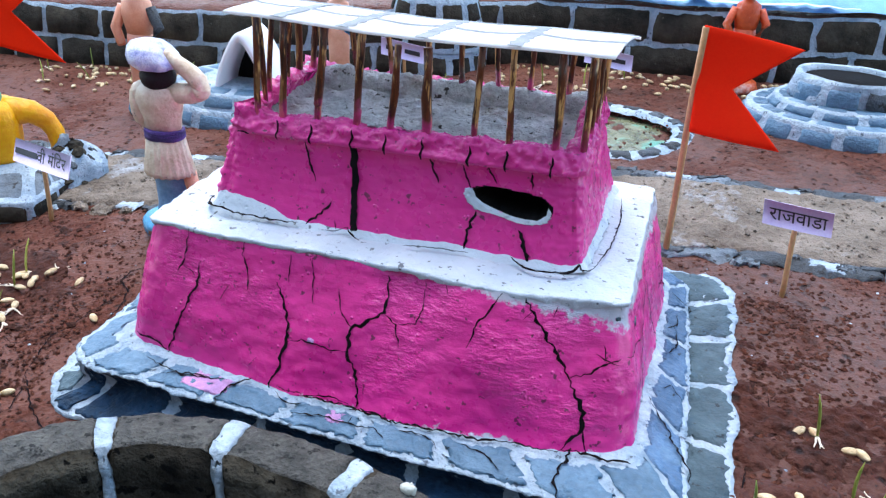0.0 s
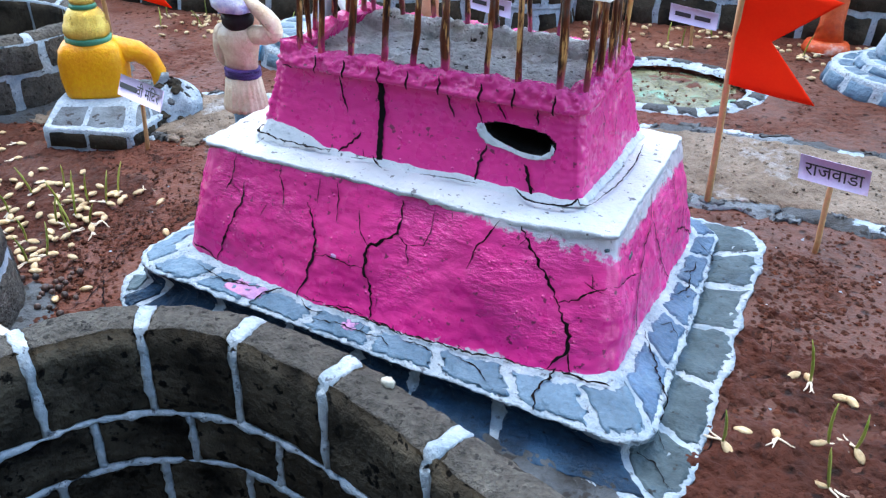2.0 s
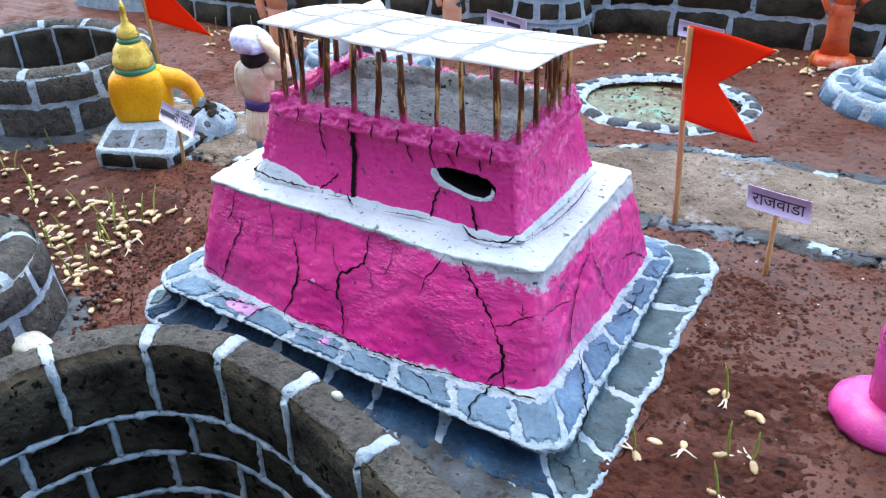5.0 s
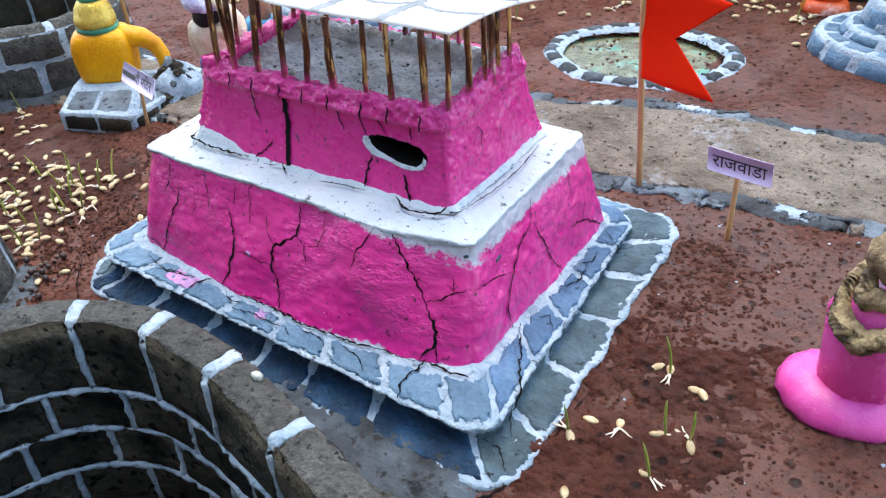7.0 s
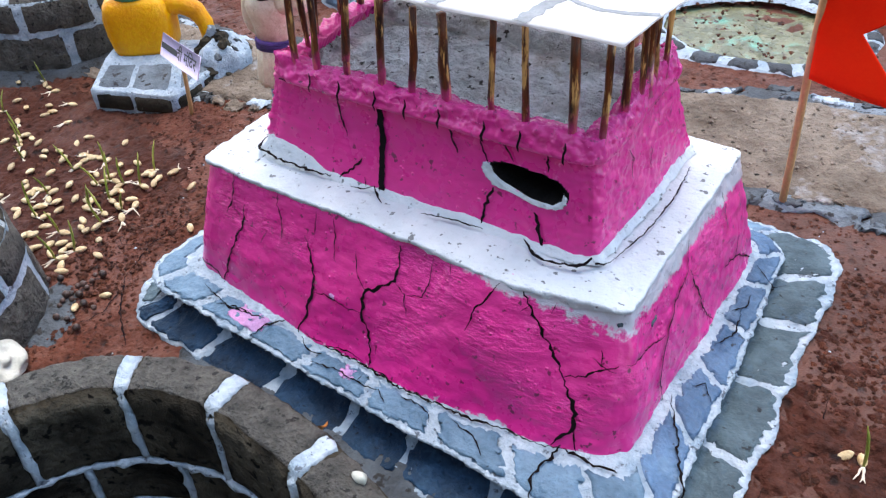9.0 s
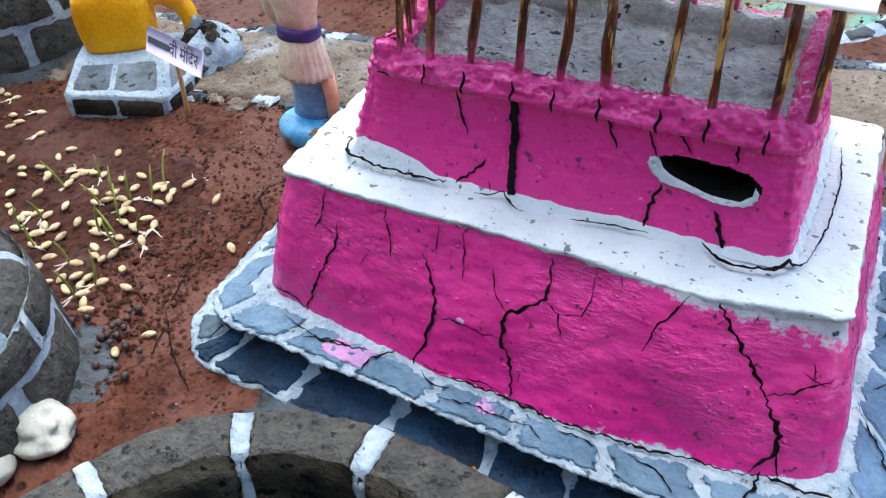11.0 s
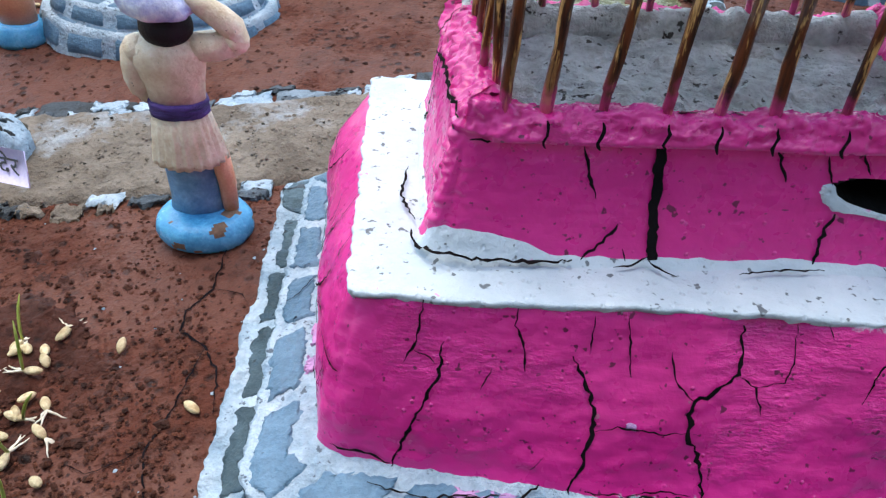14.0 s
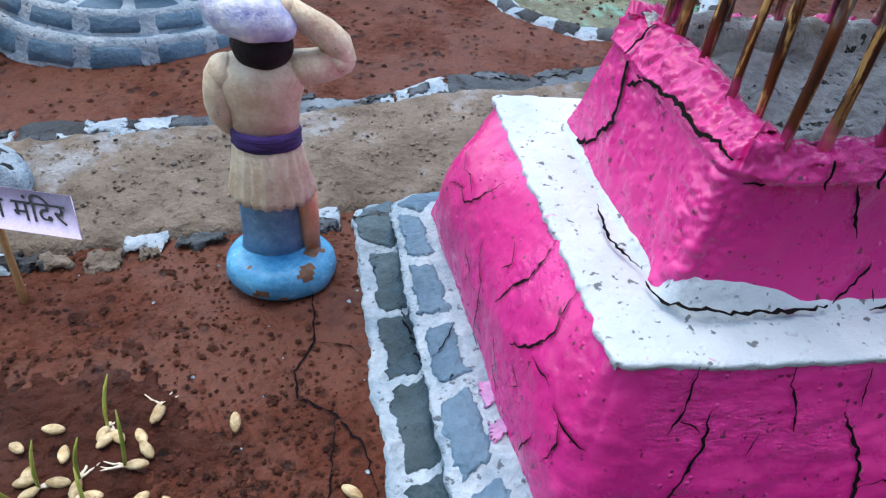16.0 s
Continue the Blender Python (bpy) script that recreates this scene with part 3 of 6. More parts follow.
WIN = (0.750, 0.496, 0.077, 0.026)
HOLE = [(-1, 0.30), (-0.93, -0.12), (-0.72, -0.45), (-0.38, -0.72), (0.02, -0.88), (0.41, -0.88), (0.74, -0.72), (0.96, -0.16), (0.98, 0.46), (0.76, 0.90), (0.41, 0.98), (-0.1, 0.94), (-0.55, 0.82), (-0.82, 0.66)]
LOBE = [(-1.02, 0.46), (-1.23, 0.40), (-1.28, 0.02), (-1.20, -0.58), (-0.94, -1.12), (-0.56, -1.12), (-0.20, -1.15), (0.20, -1.25), (0.60, -1.18), (0.97, -0.76), (1.07, -0.30), (1.03, 0.28)]


def hole_reach(x, z):
    """How far out a place lies from the broken window's middle: 1 on its ragged edge."""
    p, q = (x - WIN[0]) / WIN[2], (z - WIN[1] + 0.10 * (x - WIN[0])) / WIN[3]
    r = math.hypot(p, q)
    for (x0, z0), (x1, z1) in zip(HOLE, HOLE[1:] + HOLE[:1]):
        d = (p * (z1 - z0) - q * (x1 - x0))
        if abs(d) > 1e-9:
            k = (x0 * (z1 - z0) - z0 * (x1 - x0)) / d  # ray meets this edge at k times the place
            w = (p * k - x0) * (x1 - x0) + (q * k - z0) * (z1 - z0)
            if k > 0 and 0 <= w <= (x1 - x0) ** 2 + (z1 - z0) ** 2:
                return 1 / k + 0.05 * N(x, z, 0, 45)
    return 9.0 if r > 1 else 0.0


def clods(x, y, z, k):
    """Lumps of clay pressed on by hand: rounded knobs with creases between."""
    return k * (0.010 * max(0.0, N(x, y, z, 42)) ** 0.8 + 0.006 * max(0.0, N(x, y, z + 3, 85)) + 0.003 * N(x, y, z, 160))


def upper(s, v, lift=0.0):
    """Outside of the upper storey; v from 0 at the ledge to 1 under the lip."""
    x, y, dx, dy = around(mix4(UBOT, UTOP, v), s, 0.11)
    z = 0.38 + 0.188 * v
    k = rough(x, y, z, 0.006, 0.0018) + lift + 1.2 * hack(x, y, z, s % 4, 0.6)
    if s % 4 > 3.80:  # broken corner
        k += clods(x, y, z, 1.0 * ease((s % 4 - 3.80) / 0.08) * ease((4.0 - s % 4) / 0.03))
    if s % 4 < 1:
        k -= 0.006 * math.sin(math.pi * max(0, min(1, v)))
        if lift == 0 and abs(x - WIN[0]) < 0.09:
            e = hole_reach(x, z)
            if e < 1:
                k -= 0.10 * min(1, (1 - e) * 7)
    return x + dx * k, y + dy * k, z + 0.15 * lift


palace = thing("palace", (0.5, 0.28, 0.1), "cracked two-tier pink clay palace model with a stick-held card roof", "palace model")
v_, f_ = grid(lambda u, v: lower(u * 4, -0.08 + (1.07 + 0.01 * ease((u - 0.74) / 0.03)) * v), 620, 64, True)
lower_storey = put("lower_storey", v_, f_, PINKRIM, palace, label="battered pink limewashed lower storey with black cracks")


LEDGE_ROWS = [(0.0040, -0.018, 0), (0.0060, -0.010, 0), (0.0068, -0.0040, 0), (0.0058, -0.0010, 0), (0.0035, 0, 0), (0.0, 0, 0.04), (0.0, 0, 0.14), (0.0, 0, 0.26), (0.0, 0, 0.4), (0.0, 0, 0.6), (0.0, 0, 0.8), (0.0, 0, 1.0)]


def ledge_skin(u, v):
    s = u * 4
    out, dz, k = LEDGE_ROWS[round(v * 11)]
    x, y, dx, dy = around(LTOP, s, 0.04)
    ix, iy, _, _ = around([(0.16, 0.14), (0.84, 0.14), (0.85, 0.48), (0.15, 0.5)], s, 0.05)
    out += (0.0035 * N(x * 3, y * 3, 0, 9) + (0.002 + 0.003 * max(0, min(1, (x - 0.6) / 0.3)) * (s < 1.05)) * N(x, y, dz, 60)) * (k == 0)
    low = dz == -0.018
    if low and s > 2.3:  # turned down over the wall's shoulder on this end
        out, dz = out - 0.010, -0.034
    elif low:  # ragged lower edge of the whitewash
        dz += 0.007 - 0.010 * max(0, min(1, (x - 0.5) / 0.4))
        dz -= 0.008 * N(x, y, 5, 16) + 0.009 * N(x, y, 5, 50) - 0.014 * max(0, 1 - math.hypot(x - 1.0, y) / 0.07)
    if 1.05 < s < 2.2:  # worn flush with the wall on this end
        w = ease((s - 1.05) / 0.12)
        out -= w * (0.0035 if k == 0 else 0)
        dz -= w * (0.004 + 0.016 * N(x, y, 8, 22) if low else 0)
    if s > 2.9 and k == 0:
        out += 0.005 * N(x, y, 4, 28) + 0.004 * N(x, y, 4, 75)
    y -= belly(s)
    px_, py_ = x + dx * out + (ix - x) * k, y + dy * out + (iy - y) * k
    return px_, py_, ledge_z(px_, py_) + dz


v_, f_ = grid(ledge_skin, 480, 11, True)
put("ledge", v_, f_, WHITE, palace, label="whitewashed ledge with a ragged edge")

ui = sorted([i / 460 for i in range(460) if not 0.166 < i / 460 < 0.236] + [0.166 + 0.0007 * i for i in range(101)])
v_, f_ = grid(lambda u, v: upper(u * 4, v), 0, 0, True, us=ui, vs=[j / 64 for j in range(65)])
# Faces inside the broken window are coloured black for the shade in there.
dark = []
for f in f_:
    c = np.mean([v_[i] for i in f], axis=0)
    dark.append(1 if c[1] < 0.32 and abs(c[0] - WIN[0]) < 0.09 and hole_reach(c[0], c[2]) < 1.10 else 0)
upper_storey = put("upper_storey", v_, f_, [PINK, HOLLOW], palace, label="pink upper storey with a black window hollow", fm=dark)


def wedge(s):
    """Height of the trowelled corner of whitewash at the front left."""
    t = s / 0.32 if s < 2 else (4 - s) / 0.13
    return 0.037 * (1 - t * t * (3 - 2 * t)) if t < 1 else 0.0


def fillet(u, v):
    s = u * 4
    x, y, dx, dy = around(UBOT, s, 0.11)
    h = 0.004 + 0.006 * N(x * 2, y * 2, 4, 6) + 0.006 * N(x, y, 4, 34)
    h = max(0.001, h + wedge(s))
    k, z = [(0.011 + 0.28 * h, 0.385), (0.0065 + 0.15 * h, 0.389 + 0.18 * h), (0.0040 + 0.06 * h, 0.392 + 0.55 * h), (0.003, 0.392 + h), (-0.004, 0.393 + h)][round(v * 4)]
    wx = around(mix4(UBOT, UTOP, max(0, z - 0.38) / 0.188), s, 0.11)
    w = rough(wx[0], wx[1], z, 0.006, 0.0018) + 1.2 * hack(wx[0], wx[1], z, s, 0.6)
    if s < 1 and v > 0.3:
        w -= 0.006 * math.sin(math.pi * max(0, min(1, (z - 0.38) / 0.188)))
    return wx[0] + dx * (k + w), wx[1] + dy * (k + w), z


v_, f_ = grid(fillet, 360, 4, True)
put("foot_whitewash", v_, f_, WHITE, palace, label="ragged whitewash line at the upper storey's foot")


def parapet_top(x, y):
    t = 0.610 + 0.010 * N(x, y, 2, 14) + 0.007 * N(x, y, 2, 40)
    t += 0.012 * max(0, 1 - abs(x - 0.12) / 0.12) * max(0, min(1, (y - 0.15) / 0.2))
    t += 0.012 * max(0, min(1, (0.25 - x) / 0.12))
    return t + 0.018 * max(0, min(1, (x - 0.80) / 0.06)) * max(0, min(1, (y - 0.2) / 0.15))


PROFILE = [(-0.006, 0.562), (0.010, 0.566), (0.0115, 0.573), (0.007, 0.25), (0.004, 0.5), (0.001, 0.75), (-0.004, 0.97), (-0.013, 1.0), (-0.024, 0.98), (-0.034, 0.85), (-0.040, -1)]


def parapet(u, v):
    s = u * 4
    f = v * 10
    j = min(9, int(f))
    off = PROFILE[j][0] + (PROFILE[j + 1][0] - PROFILE[j][0]) * (f - j)
    z = PROFILE[j + 1][1] if j == 9 and f > 9.99 else PROFILE[j][1] + (PROFILE[j + 1][1] - PROFILE[j][1]) * (f - j) if j not in (2, 9) else 0.25 * (f - 2) if j == 2 else 0.85
    if f <= 2:
        j = min(1, int(f))
        off = PROFILE[j][0] + (PROFILE[j + 1][0] - PROFILE[j][0]) * (f - j)
        z = PROFILE[j][1] + (PROFILE[j + 1][1] - PROFILE[j][1]) * (f - j)
    x, y, dx, dy = around(UTOP, s, 0.13)
    t = parapet_top(x, y) if s < 3.0 else 0.612 + 0.012 * N(x, y, 2, 8) + 0.012 * ease((s - 3.0) / 0.1)
    lip = 1.0 if 0.06 < s < 1.0 else 0.6 if 0.9 < s < 2.2 else 0.05
    if f <= 2:
        off = off * lip + 0.002 * (f > 0.2)
    if f > 2:
        z = 0.585 if z == -1 else 0.573 + (t - 0.573) * z
        off -= (0.034 * max(0, min(1, (z - 0.573) / (t - 0.573))) if s > 3.03 else 0)
        soft = 0.2 if s > 3.03 else 1.0
        off += 0.006 * N(x, y, z, 38) * soft + 0.004 * N(x, y, z + off, 85) * soft + 0.0016 * N(x, y, z + off, 170)
        if s > 3.03:
            z += 0.003 * N(x, y, z, 22)
        else:
            z += 0.0035 * N(x, y, off * 40, 60) + 0.003 * N(x, y, off * 60, 130)
    k = off + rough(x, y, z, 0.006, 0.0018)
    px_, py_ = x + dx * k, y + dy * k
    lumpy = clods(px_, py_, z, ease((f - 2) / 1.5) * (1.1 if s > 2.95 else 0.7))
    return px_ + dx * lumpy, py_ + dy * lumpy, z + 0.8 * lumpy


v_, f_ = grid(parapet, 820, 0, True, vs=[0, 0.05, 0.1, 0.15, 0.2] + [0.2 + 0.8 * i / 30 for i in range(1, 31)])
put("parapet", v_, f_, PINK, palace, label="lumpy crumbling pink parapet")


def roof_floor(u, v):
    x, y = 0.155 + 0.705 * u, 0.135 + 0.345 * v
    e = min(u, 1 - u, v * 0.5, (1 - v) * 0.5) / 0.06
    z = 0.566 + 0.034 * max(0, 1 - e) ** 1.5 + 0.012 * v
    return x, y, z + 0.011 * N(x, y, 6, 11) + 0.008 * N(x, y, 6, 30) + 0.004 * N(x, y, 6, 75)


v_, f_ = grid(roof_floor, 150, 80)
put("roof_terrace", v_, f_, CONCRETE, palace, label="bare grey cement roof terrace")


def back_ridge(u, v):
    a = math.pi * v
    x = 0.15 + 0.715 * u
    top = 0.052 + 0.018 * N(x, 0, 0, 14) + 0.012 * N(x, 0, 3, 40)
    w = 0.030 + 0.008 * N(x, 2, 0, 22)
    y, z = 0.468 - w * math.cos(a), 0.566 + top * math.sin(a) ** 0.6
    return x, y + 0.005 * N(x, y, z, 60), z + 0.004 * N(x, y, z, 70)


v_, f_ = grid(back_ridge, 110, 12)
put("broken_parapet", v_, f_, CONCRETE, palace, label="broken rough grey back parapet")

def surround(u, v):
    """Bare white plaster left where the wall broke away beside and below the hollow."""
    def along(line):
        f = u * (len(line) - 1)
        i = min(len(line) - 2, int(f))
        return [line[i][d] + (line[i + 1][d] - line[i][d]) * (f - i) for d in (0, 1)]
    inner, outer = along(HOLE[:9]), along(LOBE)
    p, q = (inner[d] * 0.98 + (outer[d] - inner[d] * 0.98) * v for d in (0, 1))
    p, q = p + 0.05 * v * N(p * 3, q * 3, 0, 2.2), q + 0.13 * v * N(p * 3, q * 3, 5, 2.2)
    x = WIN[0] + WIN[2] * p
    z = WIN[1] - 0.10 * (x - WIN[0]) + WIN[3] * q
    y = upper(max(0.01, min(0.99, (x - 0.115) / 0.78)), (z - 0.38) / 0.188, (0.0045 if 0.1 < v < 0.9 else -0.004 if v > 0.9 else 0.002))[1]
    return x, y, z


v_, f_ = grid(surround, 110, 10)
put("window_surround", v_, f_, WHITE, palace, label="chipped whitewash round the window hollow")

# cracks on the front, the ends and the ledge
FRONT = [
    ([(0.101, 1.0), (0.101, 0.89), (0.101, 0.75), (0.090, 0.65)], 0.006), ([(0.140, 0.78), (0.139, 0.60), (0.124, 0.43), (0.109, 0.19), (0.102, 0.02)], 0.0085),
    ([(0.101, 0.72), (0.118, 0.70), (0.132, 0.66)], 0.004), ([(0.232, 0.98), (0.232, 0.89), (0.248, 0.80), (0.256, 0.65)], 0.006), ([(0.338, 0.96), (0.341, 0.76)], 0.004), ([(0.385, 0.96), (0.394, 0.80), (0.399, 0.66)], 0.004),
    ([(0.317, 0.75), (0.341, 0.61), (0.355, 0.49), (0.358, 0.33), (0.346, 0.12), (0.336, 0.0)], 0.0105), ([(0.360, 0.37), (0.39, 0.41), (0.423, 0.41), (0.455, 0.39), (0.482, 0.40)], 0.005),
    ([(0.545, 0.93), (0.546, 0.79), (0.547, 0.69), (0.517, 0.62), (0.488, 0.57), (0.484, 0.47), (0.490, 0.34), (0.509, 0.22), (0.515, 0.02)], 0.011),
    ([(0.450, 0.80), (0.457, 0.67), (0.486, 0.57)], 0.005), ([(0.548, 0.68), (0.571, 0.63), (0.582, 0.49)], 0.005), ([(0.571, 0.63), (0.610, 0.66), (0.622, 0.78), (0.620, 0.94)], 0.004),
    ([(0.775, 0.99), (0.764, 0.92), (0.728, 0.76), (0.713, 0.60)], 0.006), ([(0.818, 0.97), (0.846, 0.80), (0.872, 0.65), (0.897, 0.49)], 0.010), ([(0.897, 0.49), (0.912, 0.38), (0.920, 0.28), (0.921, 0.19), (0.907, 0.12), (0.885, 0.04)], 0.0125),
    ([(0.897, 0.49), (0.930, 0.53), (0.965, 0.62), (0.99, 0.64)], 0.006), ([(0.958, 0.72), (0.962, 0.62)], 0.004), ([(0.945, 0.66), (0.985, 0.60)], 0.003), ([(0.211, 0.65), (0.200, 0.54)], 0.003), ([(0.921, 0.16), (0.925, 0.03)], 0.006),
    ([(0.50, 0.02), (0.56, 0.04), (0.60, 0.0), (0.68, 0.01)], 0.006), ([(0.50, 0.05), (0.46, 0.07), (0.40, 0.03)], 0.005), ([(0.10, 0.05), (0.05, 0.09), (0.01, 0.09)], 0.007),
    ([(0.835, 0.90), (0.815, 0.84)], 0.003), ([(0.875, 0.93), (0.868, 0.86)], 0.003), ([(0.66, 0.97), (0.668, 0.90)], 0.003), ([(0.30, 0.20), (0.285, 0.12)], 0.003),
]
for i, (line, w) in enumerate(FRONT):
    v_, f_ = ribbon(lower, line, w * 0.55, seed=i, jag=0.55, step=0.007)
    put("crack", v_, f_, CRACK, lower_storey)
ENDS = [
    ([(1.46, 0.92), (1.438, 0.73), (1.34, 0.67), (1.275, 0.52), (1.224, 0.34), (1.204, 0.24), (1.242, 0.02)], 0.0075), ([(1.445, 0.71), (1.503, 0.45), (1.542, 0.21), (1.589, 0.06)], 0.006),
    ([(1.93, 0.05), (1.86, 0.20), (1.795, 0.30), (1.698, 0.35)], 0.007), ([(1.01, 0.64), (1.136, 0.58), (1.246, 0.50)], 0.005), ([(1.78, 0.9), (1.76, 0.62)], 0.004), ([(1.795, 0.30), (1.83, 0.45)], 0.004),
    ([(3.627, 0.99), (3.641, 0.93), (3.65, 0.83), (3.608, 0.68), (3.583, 0.53)], 0.007), ([(3.794, 0.99), (3.793, 0.90), (3.807, 0.82), (3.772, 0.68), (3.701, 0.53)], 0.0065),
    ([(3.421, 0.63), (3.444, 0.52), (3.496, 0.43), (3.501, 0.22), (3.497, 0.05), (3.528, 0.02)], 0.005), ([(3.78, 0.64), (3.838, 0.65), (3.863, 0.64)], 0.004),
    ([(3.888, 0.59), (3.917, 0.55), (3.96, 0.54), (3.995, 0.52)], 0.006), ([(3.92, 0.54), (3.94, 0.45), (3.916, 0.29)], 0.005), ([(3.184, 0.59), (3.25, 0.66), (3.29, 0.62), (3.323, 0.73), (3.352, 0.90)], 0.005),
    ([(3.866, 0.37), (3.827, 0.12)], 0.005), ([(3.15, 0.77), (3.202, 0.72), (3.24, 0.75), (3.29, 0.70)], 0.004), ([(3.36, 0.42), (3.42, 0.36), (3.40, 0.26)], 0.004), ([(3.52, 0.80), (3.56, 0.74), (3.54, 0.66)], 0.004),
    ([(3.62, 0.36), (3.66, 0.28), (3.64, 0.20), (3.68, 0.12)], 0.004), ([(3.72, 0.46), (3.76, 0.40), (3.74, 0.33)], 0.003),
]
for i, (line, w) in enumerate(ENDS):
    v_, f_ = ribbon(lower, line, w * 0.62, seed=40 + i, jag=0.55, step=0.007)
    put("crack", v_, f_, CRACK, lower_storey)
UPPER = [
    ([(0.378, 0.98), (0.388, 0.7), (0.396, 0.4), (0.410, 0.08)], 0.017), ([(0.234, 0.98), (0.256, 0.77), (0.282, 0.55)], 0.006), ([(0.595, 1.0), (0.603, 0.92), (0.624, 0.73)], 0.006),
    ([(0.729, 0.49), (0.714, 0.32), (0.704, 0.06)], 0.010), ([(0.840, 0.36), (0.855, 0.22), (0.871, 0.05)], 0.011), ([(0.690, 0.96), (0.700, 0.84), (0.712, 0.72)], 0.005), ([(0.757, 0.97), (0.768, 0.88), (0.780, 0.80)], 0.005),
    ([(0.870, 0.97), (0.872, 0.80)], 0.006), ([(0.279, 0.08), (0.313, 0.21), (0.335, 0.35)], 0.008), ([(0.022, 0.97), (0.08, 0.98), (0.148, 0.98), (0.211, 0.98), (0.234, 0.97)], 0.006), ([(0.352, 0.16), (0.362, 0.06)], 0.004),
    ([(1.30, 0.85), (1.35, 0.7), (1.34, 0.5)], 0.004), ([(1.62, 0.98), (1.74, 1.0), (1.85, 1.0)], 0.011), ([(1.55, 0.6), (1.52, 0.4)], 0.004),
    ([(3.20, 1.0), (3.228, 0.92), (3.29, 0.72), (3.314, 0.55), (3.248, 0.23), (3.167, 0.06)], 0.012), ([(3.274, 0.86), (3.352, 0.98)], 0.009),
]
for i, (line, w) in enumerate(UPPER):
    v_, f_ = ribbon(upper, line, w * (0.85 if w > 0.012 else 0.68), seed=80 + i, lift=0.0035, jag=0.14 if w > 0.012 else 0.38, taper=w < 0.012, step=0.007)
    put("crack", v_, f_, CRACK, upper_storey)


def parapet_skin(s, q, lift=0.0):
    x, y, z = parapet(s / 4, 0.2 + 0.45 * q)
    _, _, dx, dy = around(UTOP, s, 0.13)
    return x + 0.8 * dx * lift, y + 0.8 * dy * lift, z + 0.6 * lift


for i, (line, w) in enumerate((([(3.20, 0.05), (3.215, 0.5), (3.18, 0.95)], 0.010), ([(3.352, 0.02), (3.44, 0.10), (3.524, 0.14), (3.645, 0.22), (3.76, 0.16), (3.88, 0.30), (3.97, 0.22)], 0.011))):
    v_, f_ = ribbon(parapet_skin, line, w * 0.6, seed=110 + i, lift=0.006, jag=0.32, step=0.007)
    put("crack", v_, f_, CRACK, palace)


def ledge_top(x, y, lift=0.0):
    z, d, s = ledge_z(x, y), UBOT[0][1] - y, (x - 0.10) / 0.805
    if 0 <= s < 1 and -0.01 < d < 0.05:
        h = 0.006 + wedge(s)
        z = max(z, 0.386 + 0.012 * max(0, min(1, (0.013 + 0.28 * h - d) / 0.008)))
    return x, y, z + lift + 0.004 * (lift > -0.01)


LEDGE = [
    ([(0.080, 0.125), (0.090, 0.085), (0.112, 0.060), (0.16, 0.053), (0.22, 0.055), (0.27, 0.056), (0.312, 0.060)], 0.010), ([(0.37, 0.050), (0.42, 0.064), (0.46, 0.034)], 0.006),
    ([(0.765, 0.062), (0.79, 0.044), (0.83, 0.032), (0.88, 0.046), (0.925, 0.09)], 0.010), ([(0.925, 0.09), (0.945, 0.2), (0.95, 0.34), (0.94, 0.45)], 0.004),
    ([(0.07, 0.30), (0.06, 0.22), (0.085, 0.15)], 0.006), ([(0.55, 0.042), (0.62, 0.056), (0.68, 0.058)], 0.005),
]
for i, (line, w) in enumerate(LEDGE):
    v_, f_ = ribbon(ledge_top, line, w * 0.72, seed=120 + i, lift=0.006, jag=0.4, step=0.007)
    put("crack", v_, f_, CRACK, palace)

for i, x in enumerate((0.257, 0.331, 0.419, 0.490, 0.566, 0.662, 0.735, 0.823)):
    u = (x - UTOP[0][0]) / (UTOP[1][0] - UTOP[0][0])

    def band(a, b, lift=0.0):
        px_, py_, dx, dy = around(UTOP, a, 0.13)
        return px_, py_ - 0.009 + 0.006 * b - lift, 0.566 + 0.040 * b
    v_, f_ = ribbon(band, [(u, 0.95), (u + 0.004, 0.6), (u - 0.003, 0.2), (u + 0.002, -0.05)], 0.0050, seed=140 + i, lift=0.010, jag=0.25)
    put("crack", v_, f_, CRACK, palace)

# sticks that hold the roof
def stick(x0, y0, z0, x1, y1, z1, r, seed):
    rnd = random.Random(seed)
    pts, rad = [], []
    for i in range(5):
        k = i / 4
        pts.append((x0 + (x1 - x0) * k + rnd.uniform(-1, 1) * 0.0015, y0 + (y1 - y0) * k + rnd.uniform(-1, 1) * 0.0015, z0 + (z1 - z0) * k))
        rad.append(r * rnd.uniform(0.85, 1.15))
    foot = tuple(pts[0][a] + (pts[1][a] - pts[0][a]) * rnd.uniform(0.75, 1.1) for a in range(3))
    pts.insert(1, foot)
    rad.insert(1, rad[0])
    pts = sorted(pts, key=lambda p: p[2])
    v, f, _ = tube(pts, rad, 10)
    a0 = rnd.uniform(0, 1.5)
    out = []
    for i, p in enumerate(v):  # split sticks are nearly square, with soft edges
        q, a = pts[i // 10], 2 * math.pi * (i % 10) / 10 + a0
        w = 1.0 + 0.10 * math.cos(4 * a)
        out.append(tuple(q[d] + (p[d] - q[d]) * (w if d < 2 else 1) for d in range(3)))
    return put("stick", out, f, STAIN_STICK, palace)


def roof_z(x, y):
    k = (y - 0.095) / 0.44
    return 0.803 - 0.06 * k + 0.016 * math.sin(math.pi * max(0, min(1, k))) + 0.004 * math.sin(9 * x) - 0.006 * (x - 0.5)


